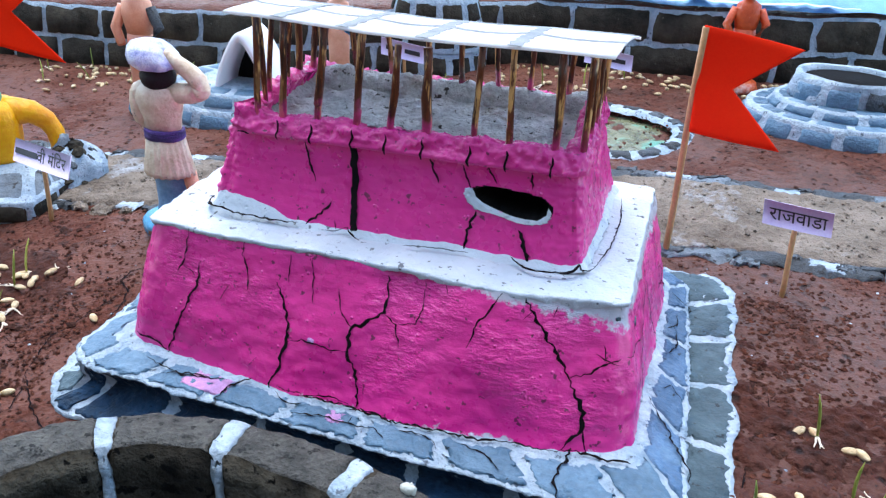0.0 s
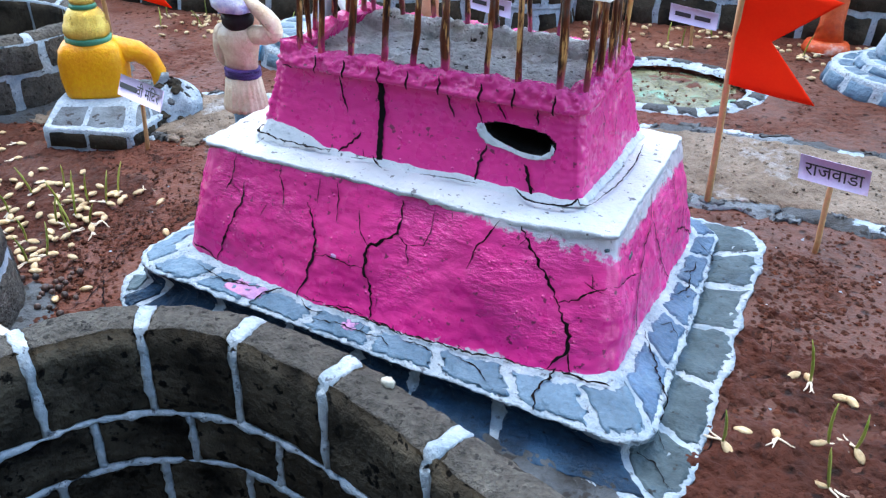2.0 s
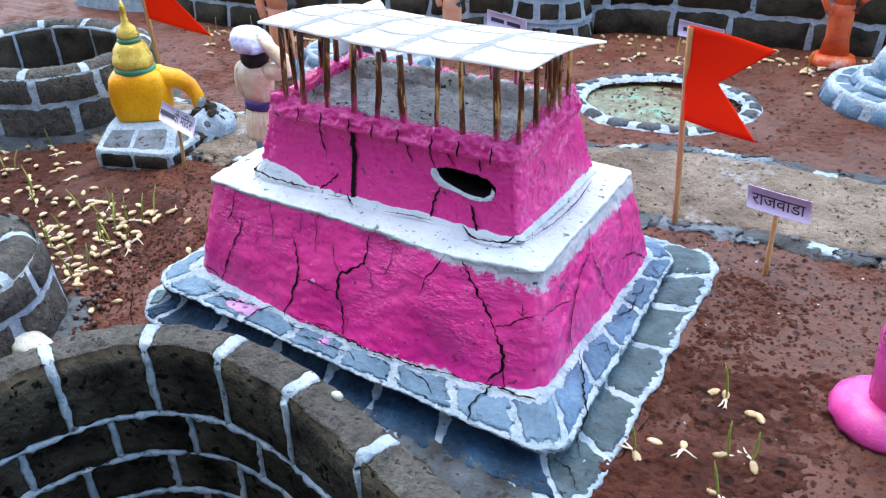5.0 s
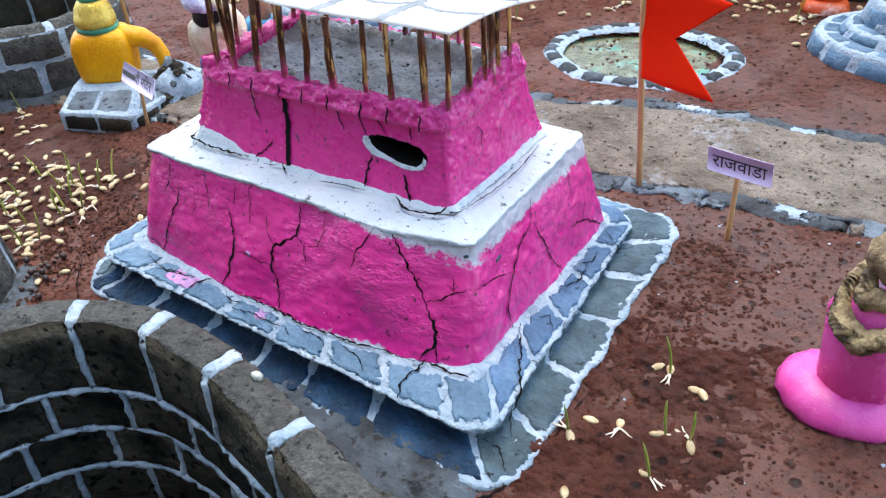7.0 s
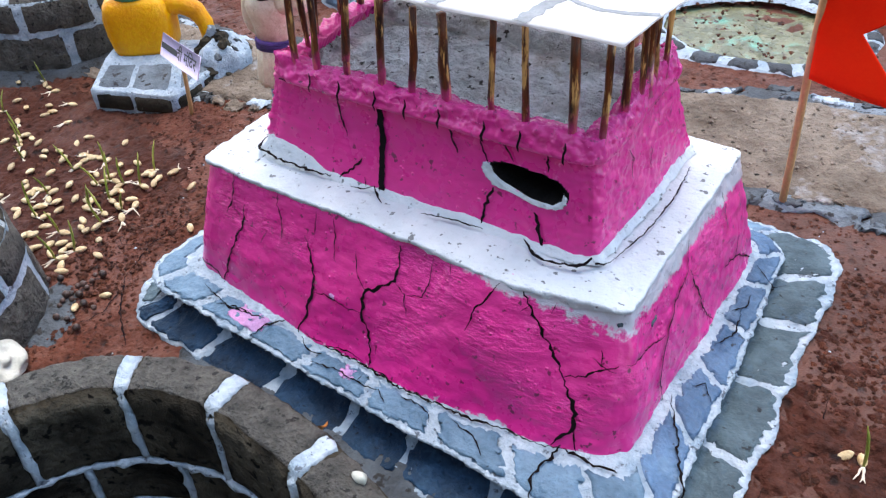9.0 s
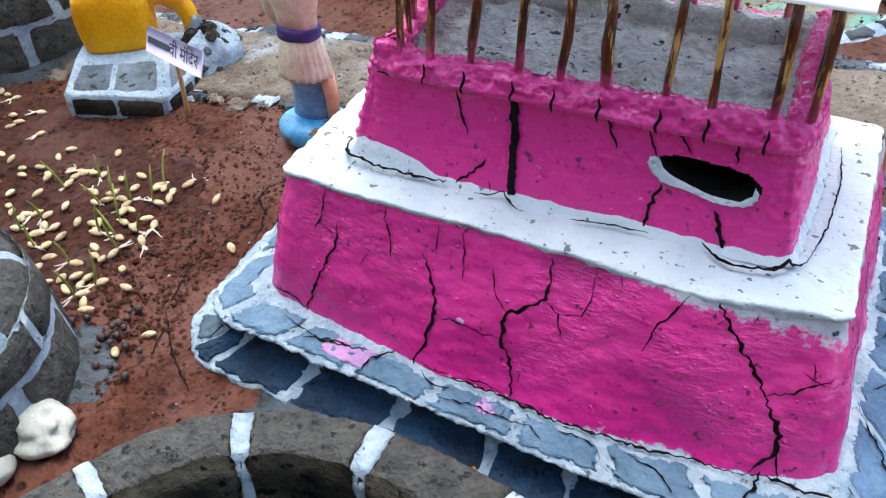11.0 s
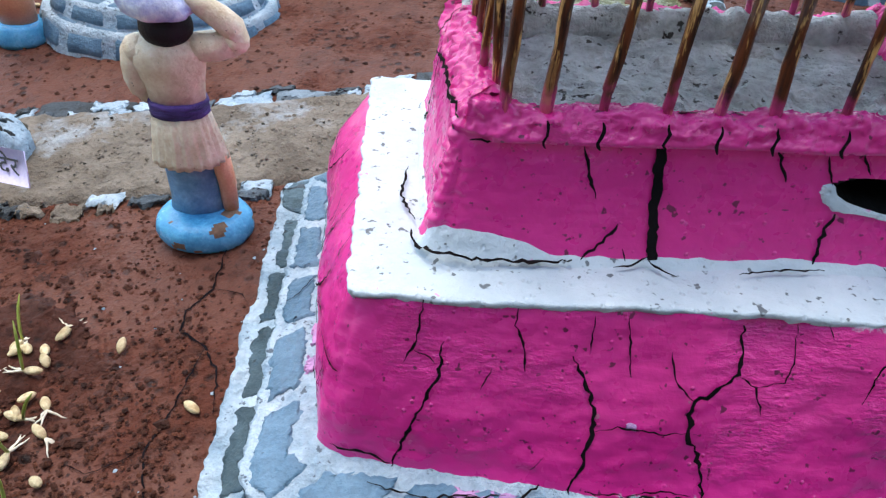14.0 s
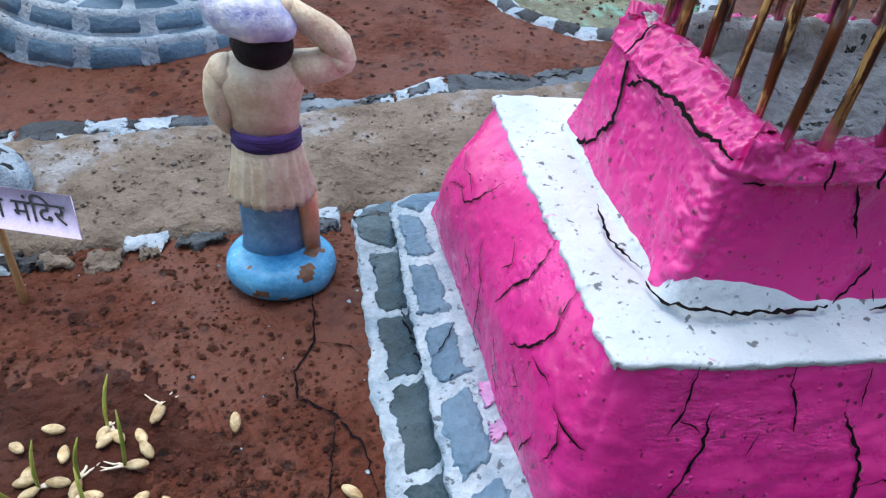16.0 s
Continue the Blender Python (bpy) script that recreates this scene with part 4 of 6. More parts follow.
rs = random.Random(5)
FX0 = [0.200, 0.257, 0.331, 0.419, 0.490, 0.566, 0.662, 0.735, 0.823]
FX1 = [0.210, 0.271, 0.357, 0.434, 0.509, 0.567, 0.671, 0.731, 0.822]
for i, (a, b) in enumerate(zip(FX0, FX1)):
    stick(a, 0.125, 0.585, b, 0.125, roof_z(b, 0.125) - (0.004 if i not in (4, 5) else 0.022), rs.uniform(0.0062, 0.0085), i)
for i, y in enumerate((0.135, 0.232, 0.302, 0.335, 0.366, 0.42)):
    stick(0.872, y, 0.59, 0.874 + rs.uniform(-0.012, 0.012), y + rs.uniform(-0.01, 0.01), roof_z(0.87, y) - 0.003, rs.uniform(0.006, 0.0085), 20 + i)
for i, y in enumerate((0.18, 0.225, 0.313, 0.385, 0.448)):
    stick(0.172 + 0.02 * (y < 0.2), y, 0.59, 0.178 + rs.uniform(-0.012, 0.012), y + rs.uniform(-0.01, 0.01), roof_z(0.18, y) - 0.003, rs.uniform(0.006, 0.0085), 30 + i)
for i, x in enumerate((0.20, 0.285, 0.375, 0.465, 0.545, 0.632, 0.70, 0.79)):
    stick(x, 0.468, 0.59, x + rs.uniform(-0.018, 0.018), 0.465 + rs.uniform(-0.012, 0.012), roof_z(x, 0.465) - 0.003, rs.uniform(0.006, 0.008), 40 + i)


def roof_xy(u, v):
    x = 0.143 + 0.772 * u + 0.02 * v * (u - 0.3) + 0.0025 * N(u * 9, v * 9, 0, 1) * (u in (0, 1))
    y = 0.118 - 0.026 * u + 0.425 * v + 0.003 * N(u * 14, v * 9, 4, 1) * (v in (0, 1))
    return x, y


def roof_top(u, v, lift=0.0):
    x, y = roof_xy(u, v)
    return x, y, roof_z(x, y) + lift


top_, tf_ = grid(lambda u, v: roof_top(u, v), 48, 18)
bot_, bf_ = grid(lambda u, v: roof_top(u, v, -0.006), 48, 18)
n_, o_ = 49, 49 * 19
edge_ = [i for i in range(n_)] + [n_ * j + n_ - 1 for j in range(1, 19)] + [n_ * 18 + i for i in range(n_ - 2, -1, -1)] + [n_ * j for j in range(17, 0, -1)]
sides = [(edge_[i], edge_[i] + o_, edge_[(i + 1) % len(edge_)] + o_, edge_[(i + 1) % len(edge_)]) for i in range(len(edge_))]
roof = put("roof_sheet", top_ + bot_, tf_ + [tuple(i + o_ for i in f[::-1]) for f in bf_] + sides, ROOFCARD, palace, label="white card roof sheet with brushed grey lines")
for i, x in enumerate((0.150, 0.330, 0.54, 0.765)):
    v_, f_ = ribbon(roof_top, [(x, 0.0), (x + 0.012, 0.25), (x + 0.01, 0.5), (x + 0.015, 0.8), (x + 0.01, 1.0)], 0.027, seed=150 + i, jag=0.12, taper=False, lift=0.0012)
    put("brush_line", v_, f_, GREYPAINT, roof)
for i, v0 in enumerate((0.27, 0.62)):
    for j, (a, b) in enumerate(((0.0, 0.16), (0.16, 0.34), (0.34, 0.55), (0.55, 0.775), (0.775, 1.0))):
        sag = 0.07 * (b - a) / 0.2
        v_, f_ = ribbon(roof_top, [(a, v0 + 0.05), (a + (b - a) * 0.25, v0 + 0.05 - sag * 0.7), (a + (b - a) * 0.5, v0 + 0.05 - sag), (a + (b - a) * 0.75, v0 + 0.05 - sag * 0.8), (b, v0 + 0.04)], 0.013, seed=160 + 10 * i + j, jag=0.12, taper=False, lift=0.0012)
        put("brush_line", v_, f_, GREYPAINT, roof)

# ---- stone pavement round the palace ----
PTOP = [(-0.166, -0.162), (1.168, -0.250), (1.130, 0.72), (-0.170, 0.78)]
PBOT = [(-0.245, -0.196), (1.245, -0.318), (1.258, 0.78), (-0.232, 0.85)]


def pave(s, w, lift=0.0):
    """Skin of the pavement; w from 0 at the wall's foot through 1 at the top edge to 2 at the ground."""
    if w < 1:
        x, y, dx, dy = around(mix4(mix4(FOOT, LTOP, 0.05), PTOP, w), s, 0.07 + 0.11 * max(0, w))
        y -= bow(s) * 0.92 * (1 - w)
        z, nz = 0.113 - 0.026 * w, 0.9
    else:
        k = min(1.0, w - 1)
        x, y, dx, dy = around(mix4(PTOP, PBOT, max(0, (k - 0.25) / 0.75) ** 1.3), s, 0.18)
        tuck = (0.010 + 0.036 * max(0, min(1, min(s % 4 + 0.04, 0.98 - s % 4) / 0.14))) * math.sin(math.pi * min(1, k / 0.75)) ** 0.7
        x, y = x - dx * tuck, y - dy * tuck
        z, nz = 0.087 - 0.070 * (1 - (1 - k) ** 3.0) + (gz(x, y) - 0.008) * k, 0.35 + 0.35 * k
        z = max(z, gz(x, y) + 0.010)
        if w > 2:
            z -= 0.35 * (w - 2)
    k = rough(x, y, z, 0.006, 0.003) + (0.005 * N(x, y, z, 48) + 0.004 * N(x, y, z, 95)) * (0.9 < w) + 0.014 * N(x, y, 9, 11) * max(0, min(1, (w - 1.8) / 0.2)) + lift * (1 - nz * 0.6)
    return x + dx * k, y + dy * k, z + 0.004 * N(x, y, z, 20) + 0.0022 * N(x, y, z, 70) + lift * nz


WS = [-0.15, 0, 0.2, 0.4, 0.6, 0.8, 0.93, 1.0, 1.04, 1.08, 1.14, 1.2, 1.28, 1.36, 1.45, 1.55, 1.65, 1.75, 1.85, 1.93, 2.0, 2.05, 2.2]
v_, f_ = grid(pave, 0, 0, True, us=[4 * i / 760 for i in range(760)], vs=WS)
pavement = put("pavement", v_, f_, JOINT, at=(0.5, 0.28, 0.0), label="raised stone-patterned plinth, blue-grey with white joints", category="pavement", kind="structure")
JT = [0.03, 0.145, 0.27, 0.40, 0.535, 0.665, 0.80, 0.93, 1.06, 1.26, 1.44, 1.62, 1.80, 1.94, 2.2, 2.5, 2.8, 3.06, 3.24, 3.42, 3.60, 3.80, 4.03]
for i, (a, b) in enumerate(zip(JT, JT[1:])):
    stone(pave, a + 0.010 + 0.008 * (a > 3), b - 0.010 - 0.008 * (a > 3), 0.23 + 0.09 * (a > 3), 0.88 - 0.04 * (a > 3), 0.004, (0.013, 0.13), pavement, MIDBLUE if 1.0 < a < 2.0 else SLATE, "paving_stone", 300 + i, RAG_U, RAG_V)
JB = [0.0, 0.07, 0.205, 0.36, 0.50, 0.61, 0.76, 0.985, 1.16, 1.34, 1.53, 1.72, 1.88, 2.1, 2.4, 2.7, 2.95, 3.14, 3.33, 3.5, 3.7, 3.9, 4.0]
# Lower course: shade under the top edge is coloured in, deepest along the front.
for i, (a, b) in enumerate(zip(JB, JB[1:])):
    stone(pave, a + 0.009, b - 0.009, 1.05 + 0.07 * (a > 3), 1.94 - 0.15 * (a > 3), 0.004, (0.012, 0.10), pavement, SLATESHADE if a < 0.98 else DIMGREEN if a < 2 or a > 2.9 else SLATE, "paving_stone", 330 + i, RAG_U, RAG_V)
PCR = [([(0.90, 0.0), (0.87, 0.3), (0.84, 0.6), (0.83, 0.95)], 0.010), ([(0.90, 0.05), (0.95, 0.14), (0.985, 0.2)], 0.009), ([(0.30, 0.0), (0.285, 0.4), (0.29, 0.9)], 0.008),
       ([(0.10, 0.35), (0.20, 0.5), (0.27, 0.3)], 0.006), ([(0.36, 0.15), (0.40, 0.4), (0.42, 0.3)], 0.006), ([(1.27, 0.1), (1.22, 0.5), (1.17, 1.0), (1.1, 1.5)], 0.009), ([(1.52, 0.3), (1.6, 0.6), (1.68, 0.5)], 0.006),
       ([(1.88, 0.3), (1.80, 1.0), (1.85, 1.5)], 0.006), ([(3.45, 0.3), (3.5, 0.6), (3.52, 0.8)], 0.005), ([(3.55, 1.0), (3.4, 1.3), (3.3, 1.4)], 0.006), ([(0.36, 0.02), (0.45, 0.07), (0.50, 0.05), (0.58, 0.12), (0.66, 0.10), (0.73, 0.15), (0.80, 0.09), (0.90, 0.05)], 0.0075),
       ([(0.415, 0.62), (0.46, 0.50), (0.51, 0.55), (0.555, 0.42)], 0.005), ([(0.51, 0.55), (0.515, 0.28)], 0.004), ([(0.555, 0.42), (0.575, 0.66)], 0.004), ([(0.60, 0.32), (0.635, 0.26), (0.655, 0.40), (0.66, 0.60)], 0.005),
       ([(0.705, 0.34), (0.745, 0.45), (0.755, 0.70)], 0.006), ([(0.165, 0.6), (0.20, 0.42), (0.235, 0.36)], 0.005), ([(1.36, 0.35), (1.40, 0.55), (1.38, 0.8)], 0.005), ([(1.66, 0.3), (1.70, 0.55), (1.75, 0.5)], 0.005), ([(1.02, 1.2), (1.06, 1.5), (1.04, 1.8)], 0.006)]
for i, (line, w) in enumerate(PCR):
    v_, f_ = ribbon(pave, line, w * 0.5, seed=200 + i, lift=0.0075, step=0.007, jag=0.6)
    put("crack", v_, f_, CRACK, pavement)
for i, (a, b, w0, w1) in enumerate(((0.205, 0.285, 0.25, 0.75), (0.475, 0.50, 0.3, 0.6), (3.62, 3.68, -0.05, 0.22), (3.72, 3.76, -0.05, 0.25))):
    stone(pave, a, b, w0, w1, 0.0050, (0.014, 0.10), pavement, SPLASH, "paint_splash", 380 + i, RAG_U, RAG_V)


for u0, u1, v0, v1, tone in ((1.165, 1.207, 0.675, 0.700, DIMGREEN), (0.985, 1.005, 0.86, 0.885, DIMGREEN), (0.400, 0.416, 0.395, 0.435, SPLASH)):  # old dabs of other paint on the pink
    stone(lower, u0, u1, v0, v1, 0.0022, (0.004, 0.012), lower_storey, tone, "paint_dab", round(1000 * u0), EDGE_U, EDGE_V)


# ---- round walls: the near well and the bastions ----
def ring_wall(name, c, half, top, inner, outer, label, courses_in, courses_out, bars, seed, cat="well", dome=0.35, lines=False, grey=False, breaks=None):
    """A round wall on a superellipse, with stones inside and out and bars across its rim."""
    def at(a, off):
        ca, sa = math.cos(a), math.sin(a)
        r = (abs(ca) ** c[4] + abs(sa) ** c[4]) ** (-1 / c[4])
        x, y = c[2] * r * ca, c[3] * r * sa
        gx_, gy_ = math.copysign(abs(ca) ** (c[4] - 1), ca) / c[2], math.copysign(abs(sa) ** (c[4] - 1), sa) / c[3]
        d = 1 / math.hypot(gx_, gy_)
        nx_, ny_, t = gx_ * d, gy_ * d, c[5] if len(c) > 5 else 0.0
        x, y = c[0] + x * math.cos(t) - y * math.sin(t), c[1] + x * math.sin(t) + y * math.cos(t)
        nx_, ny_ = nx_ * math.cos(t) - ny_ * math.sin(t), nx_ * math.sin(t) + ny_ * math.cos(t)
        return x + nx_ * off, y + ny_ * off, nx_, ny_

    def skin(u, w, lift=0.0):
        a = 2 * math.pi * u
        if w < 1:      # inner face, from the bottom up
            x, y, nx_, ny_ = at(a, -half - lift + 0.02 * (w - 1) * 0)
            z = inner + (top - 0.02 - inner) * w
            k = 0.006 * N(x, y, z, 9) + 0.003 * N(x, y, z, 40)
            return x - nx_ * k, y - ny_ * k, z
        if w < 2:      # rim
            e = (w - 1) * 2 - 1
            x, y, nx_, ny_ = at(a, half * e)
            z = top - dome * half * abs(e) ** 2.6 + lift + 0.007 * N(x, y, 0, 9) + 0.004 * N(x, y, 0, 40) + 0.0025 * N(x, y, 0, 90)
            edge = abs(e) ** 4 * (0.008 * N(x, y, 3, 12) + 0.006 * N(x, y, 3, 45)) * (1 if e > 0 else -1)
            return x + nx_ * edge, y + ny_ * edge, z
        x, y, nx_, ny_ = at(a, half + lift + 0.03 * (w - 2))
        z = top - 0.02 + (outer - top + 0.02) * (w - 2)
        k = 0.006 * N(x, y, z, 9) + 0.003 * N(x, y, z, 40)
        return x + nx_ * k, y + ny_ * k, z

    ws = [j / 14 for j in range(14)] + [0.999] + [1 + j / 10 for j in range(1, 10)] + [1.999] + [2 + j / 8 for j in range(9)]
    v, f = grid(skin, 0, 0, True, us=[i / 320 for i in range(320)], vs=ws)
    ob = put(name, v, f, DARKSTONE if lines else JOINT, at=(c[0], c[1], max(0, outer)), label=label, category=cat)
    length = 2 * math.pi * (c[2] + c[3]) / 2

    def cuts(j):
        """Where the joints of a course stand, half a stone on from the course above."""
        b = breaks + [breaks[0] + 1]
        if j % 2 == 0:
            return b
        m = [(p + q) / 2 + 0.004 for p, q in zip(b, b[1:])]
        return m + [m[0] + 1]

    def joint(line, r, bumpy, deep=0.006):
        """A raised bead of white paint on the inner face."""
        pts = [skin(u, min(0.995, w), deep) for u, w in line]
        v, f, _ = tube(pts, [r * (1 + bumpy * N(p[0], p[1], p[2], 38) + 0.5 * bumpy * N(p[0], p[1], p[2], 90)) for p in pts], 7)
        put("joint_line", v, f, JOINT, ob)

    k = seed
    for j, (z0, z1, n, shift) in enumerate(courses_in):
        w0, w1 = (z0 - inner) / (top - 0.02 - inner), (z1 - inner) / (top - 0.02 - inner)
        ends = cuts(j) if breaks else [(i + shift) / n for i in range(n + 1)]
        for i in range(len(ends) - 1):
            k += 1
            g = 0.008 / length
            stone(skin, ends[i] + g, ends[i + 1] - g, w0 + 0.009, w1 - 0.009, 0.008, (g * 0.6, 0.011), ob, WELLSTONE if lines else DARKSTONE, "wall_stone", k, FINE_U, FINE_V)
            if lines:
                joint([(ends[i] + 0.0012 * N(i, j, q, 1.7), w0 + (w1 - w0) * q / 10) for q in range(11)], 0.0098, 0.45, 0.001)
        if lines and j:
            joint([(q / 300, w1 + 0.010 * N(q * 0.045, j, 0, 1) + 0.006 * N(q * 0.21, j, 0, 1)) for q in range(301)], 0.0078, 1.35)
    rims = cuts(0) if breaks else [(i + 0.35) / bars for i in range(bars + 1)]
    for i in range(len(rims) - 1):
        k += 1
        g = 0.015 / length
        stone(skin, rims[i] + g, rims[i + 1] - g, 0.97, 2.03, 0.004, (g * 0.5, 0.02), ob, RIMSTONE, "rim_stone", k, RAG_U, RAG_V)
        if lines:
            a = rims[i]
            stone(skin, a - g * 1.0, a + g * 1.0, 0.90, 2.015, 0.0056, (g * 0.35, 0.06), ob, JOINT, "painted_bar", k + 5000, EDGE_U, RAG_V)
    for j, (z0, z1, n, shift) in enumerate(courses_out):
        w0, w1 = 2 + (top - 0.02 - z1) / (top - 0.02 - outer), 2 + (top - 0.02 - z0) / (top - 0.02 - outer)
        for i in range(n):
            k += 1
            g = 0.013 / length
            stone(skin, (i + shift) / n + g, (i + 1 + shift) / n - g, w0 + 0.02, w1 - 0.03 + 0.06 * (z0 < outer + 0.05), 0.005, (g, 0.03), ob, RIMSTONE if grey else DARKSTONE, "wall_stone", k, FINE_U)
    return ob


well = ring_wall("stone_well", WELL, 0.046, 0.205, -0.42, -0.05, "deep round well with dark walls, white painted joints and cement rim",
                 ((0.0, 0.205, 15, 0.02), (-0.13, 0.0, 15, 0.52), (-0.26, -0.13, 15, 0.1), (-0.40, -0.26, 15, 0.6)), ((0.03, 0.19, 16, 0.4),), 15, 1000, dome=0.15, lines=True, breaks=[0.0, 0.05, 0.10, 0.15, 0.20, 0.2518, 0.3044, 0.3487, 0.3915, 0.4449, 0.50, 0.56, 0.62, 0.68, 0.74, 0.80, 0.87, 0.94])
v_, f_ = grid(lambda u, v: (WELL[0] + 0.85 * v * math.cos(6.2832 * u), WELL[1] + 0.85 * v * math.sin(6.2832 * u), -0.40 + 0.01 * N(u * 5, v * 5, 0, 3)), 40, 6, True)
put("well_bottom", v_, f_, DARKSTONE, well, label="dark well bottom")
BAST = (-0.685, -0.525, 0.27, 0.27, 2.0)
bastion_near = ring_wall("bastion", BAST, 0.062, 0.205, -0.06, -0.10, "grey cement bastion ring with white painted joints", ((0.0, 0.2, 9, 0.3),), ((-0.07, 0.085, 8, 0.2), (0.085, 0.19, 8, 0.62)), 8, 1300, "bastion", 0.9, grey=True)
FARB = (-2.06, 0.98, 0.44, 0.38, 2.2)
bastion_far = ring_wall("bastion", FARB, 0.06, 0.215, -0.05, -0.13, "dark stone bastion ring with white painted joints", ((-0.03, 0.2, 11, 0.1),), ((0.07, 0.2, 11, 0.5), (-0.11, 0.07, 9, 0.2)), 11, 1500, "bastion", 0.5, grey=True)
def footing(u, v):
    a = 2 * math.pi * u
    k = 0.055 + 0.13 * v + 0.02 * N(math.cos(a), math.sin(a), 0, 2.5) * v
    x, y = FARB[0] + (FARB[2] * 1.03 + k) * math.cos(a), FARB[1] + (FARB[3] * 1.03 + k) * math.sin(a)
    return x, y, gz(x, y) + 0.055 * (1 - v) ** 1.6 - 0.006 * v + 0.004 * N(x, y, 0, 25)


v_, f_ = grid(footing, 120, 10, True)
put("footing", v_, f_, KERB, bastion_far, label="dark cement footing sloping into the soil")
bastion_far["group"] = bastion_near["group"] = "bastions of the fort"
def lump(x, y, r, seed):
    """A smooth white stone with shallow hollows and blunt edges."""
    v, f, _ = ball((0, 0, 0), 1.0, 40)
    out = []
    for p in v:
        k = 1 + 0.45 * N(p[0] + seed, p[1], p[2], 1.2) + 0.20 * N(p[0], p[1] + seed, p[2], 2.8)
        k = min(k, 1.02 + 0.05 * N(p[0] + seed, p[1], p[2], 4))
        out.append((x + 1.20 * r * k * p[0], y + 0.95 * r * k * p[1], gz(x, y) + r * 0.42 + 0.66 * r * k * p[2] * (1 - 0.3 * p[0])))
    return put("pebble", out, f, PEBBLE, label="smooth white pebble lying between the ring walls", category="pebble", group="white pebbles")


for i, (x, y, r) in enumerate(((-0.330, -0.475, 0.066), (-0.385, -0.580, 0.066), (-0.43, -0.455, 0.045))):
    lump(x, y, r, 3.7 * i)


v_, f_, _ = ball((0.72, -0.412, 0.212), (0.014, 0.011, 0.010), 12, wob=0.4)
put("pebble", v_, f_, PEBBLE, label="small white pebble lying on the well's cement rim", category="pebble", group="white pebbles")


def leaf_skin(u, v, side):
    """A small curled leaf, pointed at both ends."""
    w = 0.011 * math.sin(math.pi * (0.03 + 0.94 * u)) ** 0.8
    x, y = (u - 0.5) * 0.046, (2 * v - 1) * w
    return 0.497 + x * 0.7 + y * 0.4, -0.270 - x * 0.3 + y * 0.9, 0.026 + 0.046 * u + 54 * y * y + 0.008 * math.sin(math.pi * u) + side


top_, tf_ = grid(lambda u, v: leaf_skin(u, v, 0.0012), 12, 6)
bot_, bf_ = grid(lambda u, v: leaf_skin(u, v, -0.0012), 12, 6)
put("dry_leaf", top_ + bot_, tf_ + [tuple(i + len(top_) for i in f[::-1]) for f in bf_], LEAF, label="curled orange-brown dry leaf beside the stone plinth", category="leaf")


# ---- sandy path with stone edges ----
def path_edges(x):
    near = 0.775 + 0.10 * (1 / (1 + math.exp(-(x + 0.15) * 5))) + 0.075 * max(0, min(1, (x - 0.3) / 1.0)) + 0.035 * max(0, x - 1.2)
    far = 1.19 + 0.10 * (1 / (1 + math.exp(-(x + 0.15) * 5))) + 0.13 * max(0, min(1, (x - 0.3) / 0.7)) + 0.01 * max(0, x - 1.2)
    return near + 0.012 * N(x, 0, 0, 5) + 0.012 * N(x, 0, 1, 15) + 0.007 * N(x, 0, 1, 40), far + 0.015 * N(x, 3, 0, 5)


def path_skin(u, v):
    x = -3.0 + 6.6 * u
    a, b = path_edges(x)
    y = a - 0.012 + (b - a + 0.03) * v
    e = max(0, abs(2 * v - 1) - 0.8) / 0.2
    return x, y, gz(x, y) + 0.022 - 0.032 * e ** 4 + 0.006 * N(x, y, 0, 16) + 0.004 * N(x, y, 0, 40) + 0.0025 * N(x, y, 0, 95)


v_, f_ = grid(path_skin, 560, 44)
path = put("path", v_, f_, SAND, at=(0, 1, 0), label="pale sandy footpath strewn with grit", category="path", kind="structure")


def edge_skin(which):
    def fn(u, v, lift=0.0):
        wide = (0.085, 0.105)[which] * (1 + 0.5 * N(u, which, 2, 4))
        y0 = path_edges(u)[which] + (-0.055 if which == 0 else -0.03) + wide * v
        return u, y0 + 0.022 * N(u, which, 1, 7), gz(u, y0) + 0.011 * math.sin(math.pi * max(0, min(1, v))) ** 0.35 + lift + 0.004 * N(u, 0.06 * v, 3, 14)
    return fn


rp = random.Random(11)
for which in (0, 1):
    x, k = -2.2, 0
    while x < 2.6:
        pale = rp.random() < (0.36 if which else 0.32) and not (which == 0 and 0.5 < x < 1.9)
        w = rp.uniform(0.09, 0.16) if pale else rp.uniform(0.12, 0.28)
        if pale or which == 1 or x > -0.1:
            stone(edge_skin(which), x, x + w, rp.uniform(-0.1, 0.15), rp.uniform(0.75, 1.05), 0.004, (0.020, 0.22), path, JOINT if pale else (KERB, KERB, KERBGREY)[k % 3], "edge_stone", 2000 + 100 * which + k, FINE_U, FINE_V)
        x, k = x + w * rp.uniform(0.97, 1.06), k + 1


for which in (0, 1):  # ragged whitewash and black cement dabs; near-edge darks put the undercut's shadow into colour
    for k in range(58):
        x, w, v0 = -2.1 + 0.074 * k + rp.uniform(-0.03, 0.03), rp.uniform(0.03, 0.10), rp.uniform(-0.25, 0.85)
        high = rp.uniform(0.18, 0.50)
        tone = rp.choice((JOINT, KERB, KERB, KERBGREY) if which else (KERB, KERB, KERBGREY, SAND))
        stone(edge_skin(which), x, x + w, v0, v0 + high, rp.uniform(0.0065, 0.0100), (0.014, 0.22), path, tone, "edge_stone", 2500 + 100 * which + k, FINE_U, FINE_V)


for i, (x, w) in enumerate(((-0.70, 0.085), (-0.335, 0.075), (1.45, 0.10))):
    stone(edge_skin(0), x, x + w, 0.15, 1.0, 0.005, (0.017, 0.26), path, JOINT, "edge_stone", 2297 + 4 * i, FINE_U, FINE_V)


